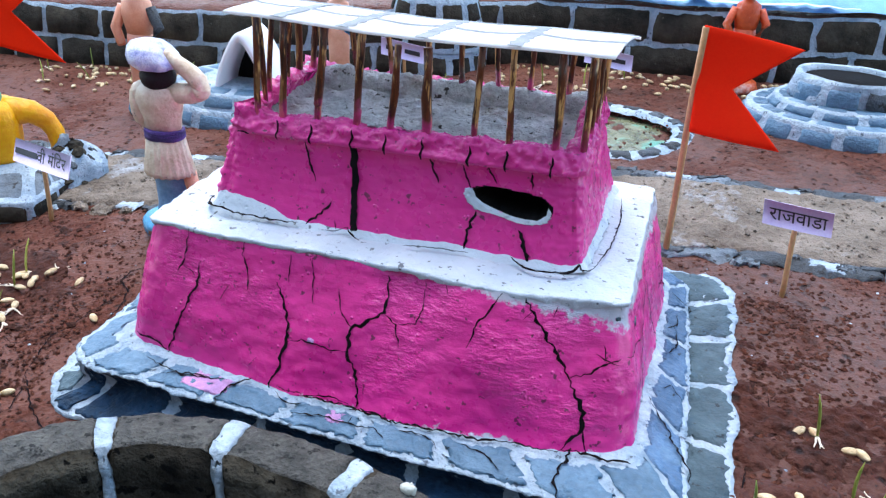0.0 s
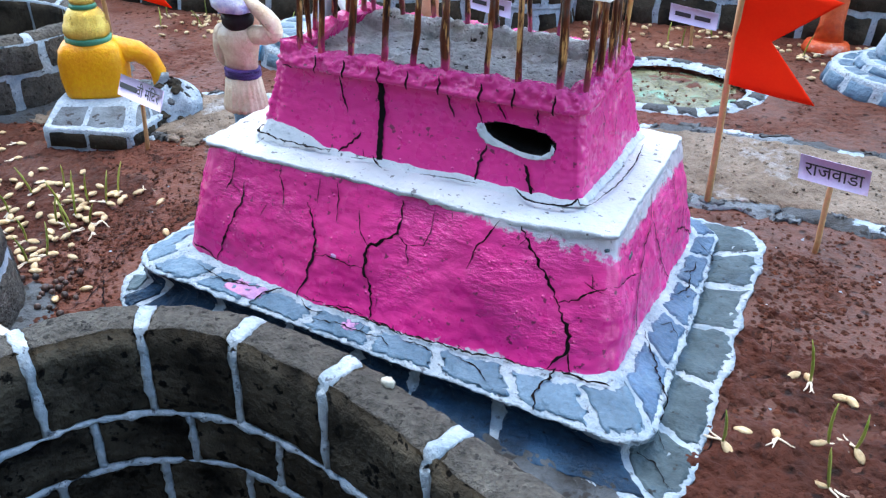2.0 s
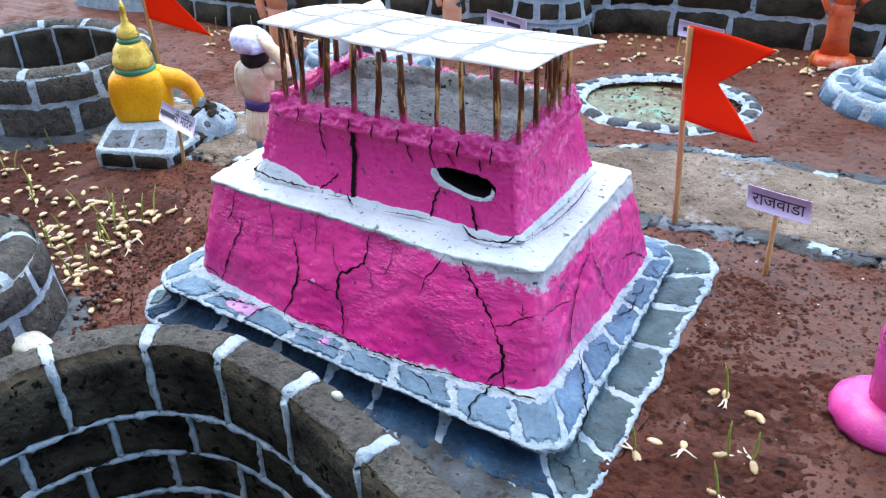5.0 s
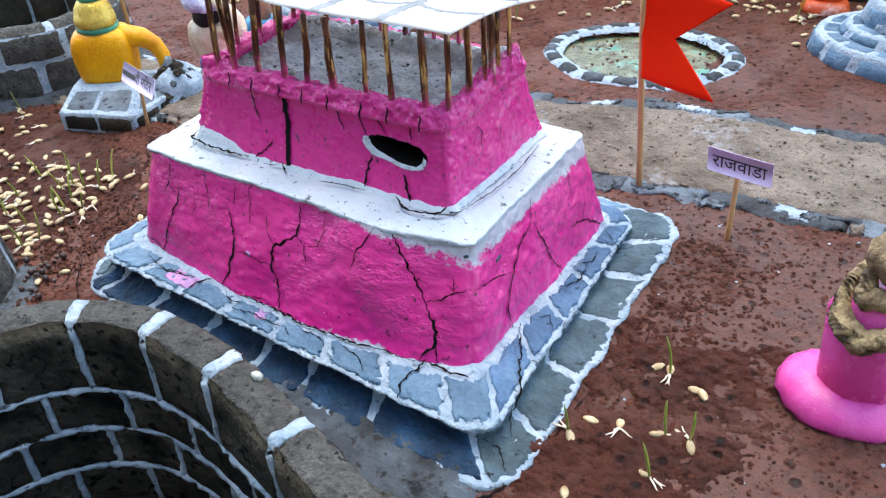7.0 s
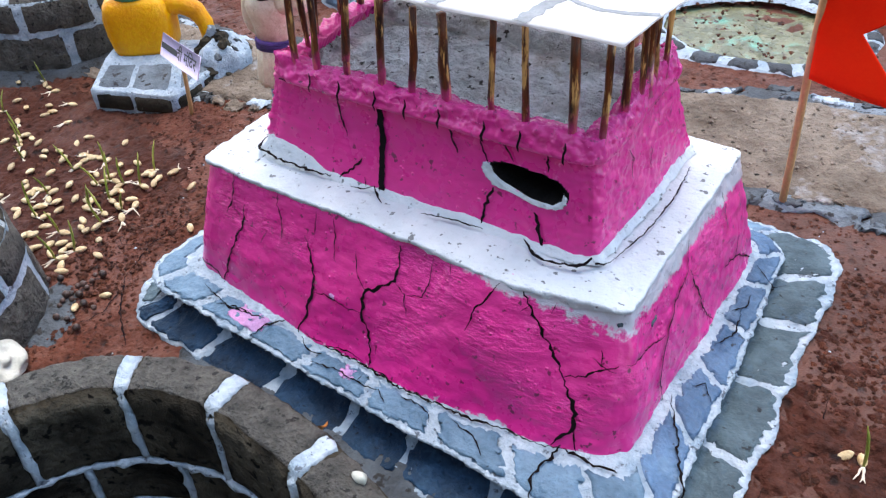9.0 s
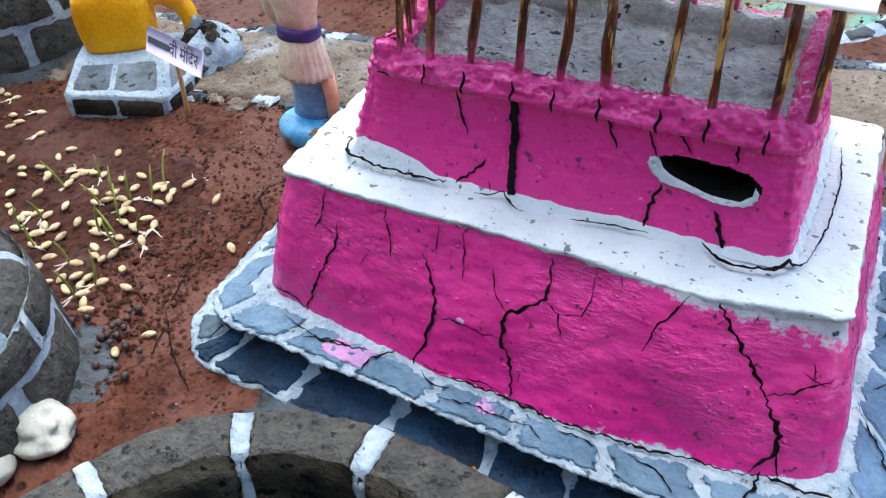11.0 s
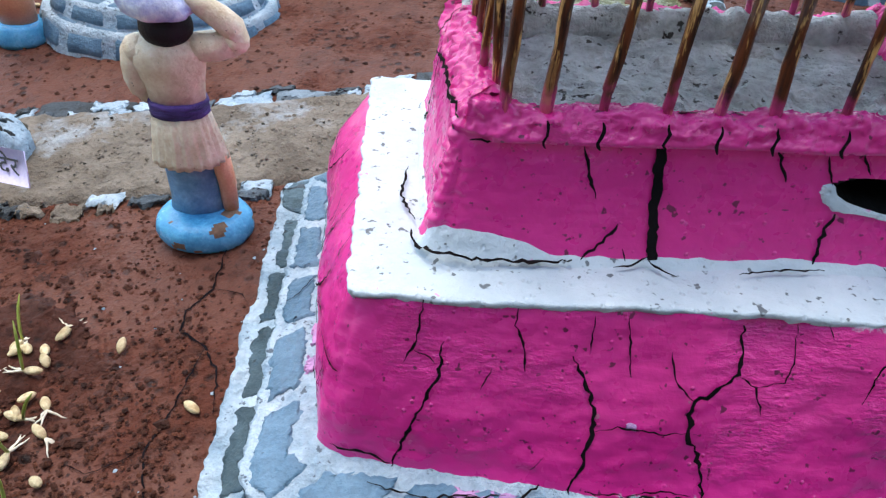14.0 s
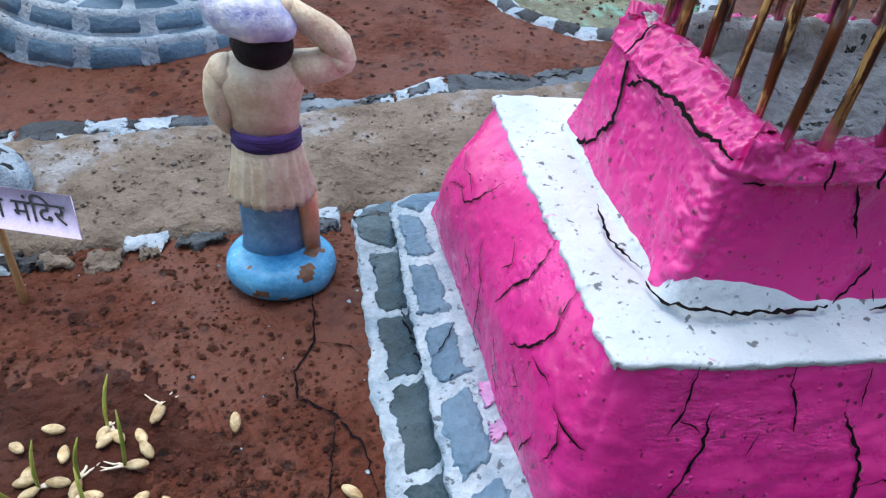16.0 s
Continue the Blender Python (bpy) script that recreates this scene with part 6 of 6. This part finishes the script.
def twist(line, r, n, which):
    """One strand of a twisted straw rope beside the pink figure's neck."""
    pts, m = [], 8 * (len(line) - 1)
    for i in range(m + 1):
        f = min(len(line) - 1.001, i / 8)
        p, q, t = line[int(f)], line[int(f) + 1], f - int(f)
        a = 1.1 * i + 2 * math.pi * which / n
        c = [p[d] + (q[d] - p[d]) * t for d in range(3)]
        pts.append((K[0] + c[0] + 0.5 * r * math.cos(a) * 0.4, K[1] + c[1] + 0.5 * r * math.cos(a), K[2] + c[2] + 0.5 * r * math.sin(a)))
    return tube(pts, [0.55 * r] * len(pts), 7, 1)


# kneeling pink figure
K = (1.768, 0.266, gz(1.768, 0.266) - 0.004)
v_, f_, fm_ = join(
    lathe(K, [(0.145, 0), (0.152, 0.016), (0.143, 0.040), (0.115, 0.060), (0.08, 0.068)], 36, 0, 0.8, 0.06),
    lathe((K[0] + 0.01, K[1], K[2]), [(0.085, 0.055), (0.080, 0.16), (0.085, 0.24), (0.075, 0.29), (0.05, 0.31)], 30, 0, 0.8, 0.12),
    ball((K[0] + 0.02, K[1], K[2] + 0.385), 0.055, 16, 1, 0.25),
    *[twist(line, r, 3, w) for line, r in (
        ([(0.09, -0.04, 0.26), (0.045, -0.075, 0.250), (0.0, -0.09, 0.236), (-0.035, -0.08, 0.25), (-0.055, -0.05, 0.27), (-0.05, -0.005, 0.30), (-0.03, 0.03, 0.32)], 0.028),
        ([(0.07, -0.03, 0.32), (0.03, -0.045, 0.312), (-0.02, -0.05, 0.315), (-0.02, 0.0, 0.34), (-0.01, 0.04, 0.36)], 0.026)) for w in range(3)])
v_ = [(x + 0.006 * N(x, y, z, 60), y + 0.006 * N(x, y, z + 5, 60), z + 0.006 * N(x, y, z + 9, 60)) for x, y, z in v_]
put("clay_figure", v_, f_, [HOTPINK, GARLAND], at=K, label="hot pink clay figure with a straw-brown garland, on soil", category="figurine", group="clay figures", fm=fm_)

# yellow statue on a stone pedestal
pedestal = thing("pedestal", (-1.10, 0.72, -0.09), "low slate-grey stone pedestal with white painted joints", "pedestal")
PB = [(-1.268, 0.538), (-0.945, 0.648), (-0.985, 0.95), (-1.415, 0.82)]
PT = [(-1.325, 0.675), (-1.078, 0.830), (-1.105, 0.965), (-1.405, 0.82)]


def ped(s, w, lift=0.0):
    if w <= 1:
        x, y, dx, dy = around(PB, s, 0.05)
        k = lift + rough(x, y, w, 0.004, 0.002)
        return x + dx * k, y + dy * k, -0.095 + 0.085 * w
    x, y, dx, dy = around(mix4(PB, PT, min(1, w - 1)), s, 0.05)
    k = 0.5 * lift + rough(x, y, w, 0.004, 0.002)
    return x + dx * k, y + dy * k, -0.010 + 0.052 * (w - 1) + 0.6 * lift


v_, f_ = grid(ped, 0, 0, True, us=[4 * i / 120 for i in range(120)], vs=[-0.2, 0, 0.3, 0.6, 1.0, 1.05, 1.3, 1.6, 2.0])
f_.append(tuple(range(8 * 120, 9 * 120)))
ped_body = put("body", v_, f_, JOINT, pedestal)
for s0 in range(4):
    for i in range(2):
        stone(ped, s0 + 0.05 + 0.46 * i, s0 + 0.48 + 0.46 * i, 0.16, 0.86, 0.004, (0.02, 0.06), ped_body, DARKSTONE, "stone", 3400 + s0 * 10 + i)
        stone(ped, s0 + 0.08 + 0.40 * i, s0 + 0.44 + 0.46 * i, 1.12, 1.80, 0.004, (0.03, 0.08), ped_body, KERBGREY, "stone", 3450 + s0 * 10 + i)
Y = (-1.268, 0.835, 0.036)


def torso(at, half, depth, levels, turn, slot):
    """A blocky body of rounded rectangles: (size, height)."""
    n, v, f = 40, [], []
    for k, z in levels:
        for i in range(n):
            a = 2 * math.pi * i / n
            c, s_ = math.cos(a), math.sin(a)
            x, y = half * k * math.copysign(abs(c) ** 0.55, c), depth * k * math.copysign(abs(s_) ** 0.55, s_)
            w = 1 + 0.05 * N(c * 2, s_ * 2, z * 9, 1.5)
            v.append((at[0] + w * (x * math.cos(turn) - y * math.sin(turn)), at[1] + w * (x * math.sin(turn) + y * math.cos(turn)), at[2] + z))
    for j in range(len(levels) - 1):
        for i in range(n):
            f.append((j * n + i, j * n + (i + 1) % n, (j + 1) * n + (i + 1) % n, (j + 1) * n + i))
    f += [tuple(range(n - 1, -1, -1)), tuple((len(levels) - 1) * n + i for i in range(n))]
    return v, f, slot


ty, tx = math.sin(0.62), math.cos(0.62)
v_, f_, fm_ = join(
    torso(Y, 0.119, 0.095, [(0.94, 0), (1.0, 0.02), (1.03, 0.08), (1.03, 0.14), (0.98, 0.18), (0.84, 0.205), (0.55, 0.215)], 0.62, 0),
    tube([(Y[0] + d * tx, Y[1] + d * ty, Y[2] + z) for d, z in ((0.05, 0.155), (0.11, 0.166), (0.165, 0.158), (0.208, 0.125), (0.230, 0.08), (0.234, 0.03), (0.222, -0.012))], [0.060, 0.050, 0.041, 0.035, 0.031, 0.028, 0.020], 14, 0),
    lathe((Y[0] - 0.005, Y[1], Y[2]), [(0.084, 0.205), (0.089, 0.210), (0.088, 0.226), (0.080, 0.230)], 36, 2, 0.95, 0.03),
    lathe((Y[0] - 0.005, Y[1], Y[2]), [(0.082, 0.226), (0.087, 0.245), (0.083, 0.270), (0.078, 0.276), (0.074, 0.300), (0.058, 0.325), (0.044, 0.333)], 36, 1, 0.95, 0.07),
    lathe((Y[0] - 0.005, Y[1], Y[2]), [(0.046, 0.328), (0.052, 0.336), (0.047, 0.348)], 28, 2, 0.95, 0.03),
    lathe((Y[0] - 0.005, Y[1], Y[2]), [(0.045, 0.344), (0.048, 0.362), (0.034, 0.392), (0.016, 0.410), (0.012, 0.450), (0.015, 0.465), (0.004, 0.50)], 28, 1, 0.95, 0.05))
put("yellow_statue", v_, f_, [YELLOW, GOLD, GREEN], at=Y, label="yellow painted clay statue with a domed gold crown on a pedestal", category="statue", fm=fm_)
CA = (-1.015, 0.955, -0.055)
v_, f_, _ = ball(CA, (0.100, 0.115, 0.145), 32, wob=0.35)
cairn = put("stone_cairn", v_, f_, JOINT, label="small heap of dark angular stones with white joints", category="cairn")
rc = random.Random(8)
for i in range(30):
    a, b = 2.4 * i, math.asin(min(1, (i + 0.5) / 30))
    c = (CA[0] + 0.086 * math.cos(a) * math.cos(b), CA[1] + 0.099 * math.sin(a) * math.cos(b), CA[2] + 0.127 * math.sin(b))
    r = rc.uniform(0.010, 0.030)
    c = tuple(p + rc.uniform(-0.010, 0.010) for p in c)
    v_, f_, _ = ball(c, (r * rc.uniform(0.7, 1.4), r * rc.uniform(0.7, 1.3), r * rc.uniform(0.6, 1.2)), 8, wob=0.5)
    put("stone", v_, f_, DARKSTONE if i % 3 else KERB, cairn, smooth=False)

# ---- sprouting wheat ----
def grain_mesh():
    vs, fs = [], []
    for j in range(9):
        t = j / 8
        r = 0.0102 * math.sin(math.pi * (0.04 + 0.92 * t)) ** 0.62 * (1 - 0.12 * t)
        for i in range(10):
            a = 2 * math.pi * i / 10
            dent = 1 - (0.28 if i == 2 else 0.0)
            vs.append(((t - 0.5) * 0.036, r * dent * math.cos(a) * 0.98, 0.0085 + r * 0.82 * dent * math.sin(a)))
    for j in range(8):
        for i in range(10):
            k = (i + 1) % 10
            fs.append((j * 10 + i, j * 10 + k, (j + 1) * 10 + k, (j + 1) * 10 + i))
    fs += [tuple(range(9, -1, -1)), tuple(80 + i for i in range(10))]
    return vs, fs


def grain(sprout, seed):
    vs, fs = grain_mesh()
    label = "pale sprouting wheat grain with white roots on soil" if sprout else "pale husky wheat grain lying on soil"
    ob = put("wheat_grain", vs, fs, GRAIN, at=(0, 0, 0), label=label, category="grain", group="scattered wheat grains")
    rnd = random.Random(seed)
    if sprout:
        for k in range(3):
            a = rnd.uniform(-0.9, 0.9)
            pts = [(0.018, 0, 0.008)]
            for i in range(1, 5):
                pts.append((0.018 + 0.009 * i * math.cos(a), 0.009 * i * math.sin(a) + rnd.uniform(-0.003, 0.003), max(0.0025, 0.010 - 0.003 * i)))
            v, f, _ = tube(pts, [0.0028, 0.0024, 0.002, 0.0016, 0.0008], 5)
            put("root", v, f, ROOT, ob)
        if sprout > 1:
            h, a = rnd.uniform(0.055, 0.105), rnd.uniform(0, 6.28)
            pts = [(0.017 + 0.02 * math.cos(a) * k * k, 0.02 * math.sin(a) * k * k, 0.008 + h * k) for k in (0, 0.25, 0.5, 0.75, 1)]
            v, f, _ = tube(pts, [0.0026, 0.0036, 0.0034, 0.003, 0.0008], 5)
            put("shoot", v, f, SHOOT, ob, label="thin green shoot")
    return ob


KINDS = [grain(0, 1), grain(0, 2), grain(1, 3), grain(2, 4), grain(2, 5), grain(1, 6)]
used = set()


def sow(x, y, kind, rnd):
    z = gz(x, y) - 0.0015 + 0.008 * ease((-0.36 - x) / 0.1) * ease((0.42 - abs(y - 0.10 + 0.30 * (x + 0.75))) / 0.15)
    m = pose(x * U, y * U, z * U, rnd.uniform(-14, 14), rnd.uniform(-16, 16), rnd.uniform(0, 360))
    if kind not in used:
        used.add(kind)
        KINDS[kind].matrix_basis = m
        return
    copy_thing(KINDS[kind], m)


rg = random.Random(21)
NEARBY = [(1.38, 0.18), (1.41, 0.18), (1.31, -0.04), (1.29, -0.10), (1.37, -0.02), (1.45, -0.01), (1.50, 0.14), (1.52, -0.01), (1.46, -0.12), (1.34, -0.24), (1.48, 0.15)]
for i, (x, y) in enumerate(NEARBY):
    sow(x, y, (0, 3, 1, 4, 2, 3, 2, 4, 3, 5, 1)[i], rg)
FIELD = [(-0.76, 0.31), (-0.81, 0.28), (-0.68, 0.29), (-0.47, 0.28), (-0.69, 0.16), (-0.57, 0.14), (-0.56, 0.08), (-0.66, 0.02), (-0.52, -0.03), (-0.545, -0.08), (-0.465, -0.08), (-0.62, -0.085),
         (-0.555, -0.13), (-0.53, -0.15), (-0.505, -0.17), (-0.31, -0.177), (-0.347, -0.248), (-0.297, 0.113), (-0.81, 0.18)]
for i, (x, y) in enumerate(FIELD):
    sow(x, y, (1, 0, 3, 0, 1, 2, 5, 0, 1, 3, 0, 1, 4, 0, 1, 0, 1, 0, 3)[i], rg)
for i in range(205):
    if i < 125:
        for _ in range(40):
            x = -0.58 - abs(rg.gauss(0, 0.62))
            y = 0.10 - 0.30 * (x + 0.75) + rg.gauss(0, 0.17)
            if not inside(x, y, BAST, 0.09) and not inside(x, y, FARB, 0.1) and y < 0.46 - 0.25 * (x + 1.1):
                break
    else:
        for _ in range(40):
            x = rg.uniform(-2.1, 1.3)
            y = back_line(x) - abs(rg.gauss(0.0, 0.20)) - 0.06
            if not inside(x, y, POND, 0.14) and not inside(x, y, FARB, 0.14) and math.hypot(x + 0.80, y - 1.86) > 0.44 and math.hypot(x + 0.18, y - 2.62) > 0.30:
                break
    sow(x, y, rg.choice((0, 1, 0, 1, 0, 1, 2, 5, 3, 4)) if i < 125 else rg.choice((0, 1, 1, 2, 3)), rg)

# pale sprouted seed lying thick along the foot of the back wall
rs = random.Random(77)
seeds = []
for _ in range(230):
    x = rs.uniform(-1.9, 2.3)
    y = back_line(x) - 0.05 - abs(rs.gauss(0, 0.16))
    if not inside(x, y, POND, 0.16) and math.hypot(x + 0.80, y - 1.86) > 0.46 and math.hypot(x + 0.18, y - 2.62) > 0.32:
        a = rs.uniform(0.010, 0.017)
        seeds.append(ball((x, y, gz(x, y) + 0.006), (a, a * rs.uniform(0.5, 0.8), 0.009), 7))
v_, f_, _ = join(*seeds)
put("sprouted_seed", v_, f_, GRAIN, at=(0.2, 2.3, 0), label="pale sprouted seed lying along the back wall", category="seeds", kind="stuff")

# ---- soil crumbs and grit ----
def crumbs(name, count, place, size, mat, label, seed, base=0.0):
    rnd = random.Random(seed)
    vs, fs = [], []
    for _ in range(count):
        x, y = place(rnd)
        if inside(x, y, WELL, 0.06) or (-0.2 < x < 1.15 and -0.2 < y < 0.8):
            continue
        r = size * rnd.uniform(0.35, 1.0) ** 2
        z = gz(x, y) + base + r * 0.1
        o = len(vs)
        a0 = rnd.uniform(0, 6.28)
        for k in range(5):
            a = a0 + 2 * math.pi * k / 5
            q = r * rnd.uniform(0.75, 1.25)
            vs.append((x + q * math.cos(a), y + q * math.sin(a), z + r * rnd.uniform(-0.2, 0.2)))
        vs += [(x + r * rnd.uniform(-0.3, 0.3), y + r * rnd.uniform(-0.3, 0.3), z + r * rnd.uniform(0.35, 0.7)), (x, y, z - r)]
        for k in range(5):
            fs += [(o + k, o + (k + 1) % 5, o + 5), (o + (k + 1) % 5, o + k, o + 6)]
    return put(name, vs, fs, mat, at=(0, 0, 0), label=label, category="soil", kind="stuff", smooth=False)


def near_field(rnd):
    return rnd.uniform(-1.5, 1.9), rnd.uniform(-0.45, 0.95)


def edge_band(rnd):
    k = rnd.random()
    if k < 0.55:
        return 1.27 + abs(rnd.gauss(0, 0.14)), rnd.uniform(-0.35, 0.7)
    if k < 0.8:
        return rnd.gauss(-0.62, 0.25), rnd.gauss(-0.12, 0.14)
    return rnd.uniform(0.95, 1.6), -0.33 + rnd.gauss(0, 0.08)


def tilled(rnd):
    x = rnd.uniform(-1.7, -0.30)
    return x, 0.10 - 0.30 * (x + 0.75) + rnd.gauss(0, 0.22)


def beside_bastion(rnd):
    return rnd.gauss(-0.42, 0.055), rnd.gauss(-0.25, 0.070)


def far_field(rnd):
    return rnd.uniform(-2.4, 2.4), rnd.uniform(0.6, 2.6)


crumbs("soil_crumbs", 15000, near_field, 0.0066, CLOD, "loose red-brown soil crumbs", 1)
crumbs("soil_crumbs", 2400, edge_band, 0.0105, CLOD, "larger loose clods of red soil", 2)
crumbs("soil_crumbs", 4200, tilled, 0.0074, CLOD, "rusty crumbs of tilled soil", 8, 0.004)
crumbs("soil_crumbs", 150, tilled, 0.016, CLOD, "broken clods of tilled rusty soil", 9, 0.004)
crumbs("soil_crumbs", 160, near_field, 0.013, CLOD, "scattered dark clods of soil", 10)
crumbs("soil_crumbs", 5500, far_field, 0.0095, CLOD, "loose red-brown soil crumbs", 3)
crumbs("white_grit", 260, near_field, 0.006, JOINT, "scattered specks of white grit", 4)


def on_path(rnd):
    x = rnd.uniform(-2.2, 2.4)
    a, b = path_edges(x)
    return x, a + 0.03 + (b - a - 0.06) * rnd.random()


crumbs("path_grit", 260, on_path, 0.0065, DARKSTONE, "dark grit scattered on the sandy path", 6, 0.024)
crumbs("path_grit", 2600, on_path, 0.008, SAND, "pale grit scattered on the sandy path", 7, 0.023)


rs = random.Random(31)
seeds = []
for _ in range(30):
    x, y = beside_bastion(rs)
    if not inside(x, y, BAST, 0.075):
        r = rs.uniform(0.006, 0.0105)
        seeds.append(ball((x, y, gz(x, y) + 0.010 + r * 0.5), r, 10))
v_, f_, _ = join(*seeds)
put("dark_seeds", v_, f_, PELLET, at=(-0.43, -0.24, 0), label="small round dark seeds scattered beside the bastion", category="seeds", kind="stuff")


def soil_skin(x, y, lift=0.0):
    return x, y, gz(x, y) + lift


for i, (line, w) in enumerate((([(-0.33, 0.59), (-0.335, 0.45), (-0.373, 0.38), (-0.37, 0.32), (-0.31, 0.27), (-0.27, 0.195), (-0.258, 0.10)], 0.009), ([(-0.31, 0.27), (-0.33, 0.12), (-0.36, 0.03), (-0.33, -0.10)], 0.006),
                               ([(-0.33, -0.10), (-0.23, -0.20), (-0.13, -0.27)], 0.007), ([(-0.36, 0.03), (-0.45, -0.01), (-0.50, 0.02)], 0.004), ([(-0.30, -0.13), (-0.27, -0.22), (-0.30, -0.30)], 0.005),
                               ([(-0.335, 0.45), (-0.27, 0.43), (-0.25, 0.40)], 0.004), ([(1.28, 0.12), (1.33, 0.2), (1.32, 0.3)], 0.004), ([(1.235, -0.20), (1.225, -0.27), (1.19, -0.335), (1.12, -0.345), (1.02, -0.335)], 0.012), ([(1.02, -0.335), (0.93, -0.35), (0.86, -0.34)], 0.008), ([(1.275, 0.05), (1.262, -0.08), (1.25, -0.16)], 0.006))):
    v_, f_ = ribbon(soil_skin, line, w * 0.5, seed=400 + i, lift=0.0035, jag=0.5)
    put("crack", v_, f_, CRACK, ground)


def smear(cx, cy, a, b, turn, seed, mat=RIMSTONE, high=0.012):
    def fn(u, v):
        t = 2 * math.pi * u
        r = v * (1 + 0.22 * N(math.cos(t) + seed, math.sin(t), 0, 1.6) + 0.10 * N(math.cos(t) * 4, math.sin(t) * 4, seed, 1.5))
        dx, dy = a * r * math.cos(t), b * r * math.sin(t)
        x, y = cx + dx * math.cos(turn) - dy * math.sin(turn), cy + dx * math.sin(turn) + dy * math.cos(turn)
        return x, y, gz(x, y) + high * (1 - v ** 3) - 0.004 + 0.003 * N(x, y, 0, 30)
    v, f = grid(fn, 70, 14, True)
    return put("cement_smear", v, f, mat, label="dried grey cement smeared over the soil", category="cement", kind="structure")


smear(0.97, -0.40, 0.26, 0.075, -0.22, 1)
smear(-0.41, -0.29, 0.15, 0.085, -0.7, 2, KERB, 0.016)
smear(0.30, -0.31, 0.30, 0.05, 0.0, 3)
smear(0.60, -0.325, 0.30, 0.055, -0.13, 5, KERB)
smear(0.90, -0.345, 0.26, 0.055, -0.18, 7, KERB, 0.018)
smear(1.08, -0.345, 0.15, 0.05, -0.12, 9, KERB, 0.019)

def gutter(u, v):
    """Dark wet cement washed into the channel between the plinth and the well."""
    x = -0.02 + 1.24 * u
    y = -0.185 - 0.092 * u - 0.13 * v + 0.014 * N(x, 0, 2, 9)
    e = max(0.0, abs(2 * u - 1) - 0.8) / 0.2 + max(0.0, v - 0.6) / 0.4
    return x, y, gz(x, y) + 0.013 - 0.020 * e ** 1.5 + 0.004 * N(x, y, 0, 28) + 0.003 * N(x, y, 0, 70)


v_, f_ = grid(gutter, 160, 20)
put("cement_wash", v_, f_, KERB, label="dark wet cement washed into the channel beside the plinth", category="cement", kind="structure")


def bed(u, v):
    """Tilled, watered strip where the wheat is sown; it sinks into the ground at its ragged rim."""
    x = -2.0 + 1.68 * u
    y = 0.10 - 0.30 * (x + 0.75) + (0.52 - 0.20 * ease((u - 0.7) / 0.3)) * (2 * v - 1)
    e = max(0, max(abs(2 * u - 1), abs(2 * v - 1)) - 0.5) / 0.5
    edge = 0.6 * N(x, y, 1, 5) + 0.45 * N(x, y, 2, 14) + 0.25 * N(x, y, 3, 40)
    return x, y, gz(x, y) + 0.009 - 0.022 * max(0, e + edge) + 0.007 * N(x, y, 0, 24) + 0.005 * N(x, y, 0, 55) + 0.003 * N(x, y, 0, 110)


def damp_edge(u, v):
    x, y = 1.20 + 0.62 * u, -0.52 + 1.05 * v
    e = max(0, max(abs(2 * u - 0.7), abs(2 * v - 1)) - 0.45) / 0.5
    edge = 0.6 * N(x, y, 1, 5) + 0.5 * N(x, y, 2, 16) + 0.3 * N(x, y, 3, 45)
    return x, y, gz(x, y) + 0.008 - 0.022 * max(0, e + edge) + 0.008 * N(x, y, 0, 24) + 0.006 * N(x, y, 0, 55) + 0.003 * N(x, y, 0, 110)


v_, f_ = grid(damp_edge, 110, 220)
put("damp_soil", v_, f_, DAMP, at=(1.4, 0, 0), label="dark damp crumbly soil beside the plinth", category="soil", kind="structure")
v_, f_ = grid(bed, 300, 180)
put("sown_bed", v_, f_, DAMP, at=(-1.2, 0.2, 0), label="dark damp tilled soil where wheat is sown", category="soil", kind="structure")

# ---- an added, unseen wall behind the camera dims front faces; other sides stay open ----
v_ = [(x, y, z) for x in (-16, 16) for y in (-9.7, -8.5) for z in (-0.6, 12)]
put("wall_house", v_, [(0, 1, 3, 2), (4, 6, 7, 5), (0, 4, 5, 1), (2, 3, 7, 6), (1, 5, 7, 3), (0, 2, 6, 4)], BLOCKERGREY, label="added plain grey wall behind the camera that blocks sky light", category="wall", kind="structure", smooth=False)
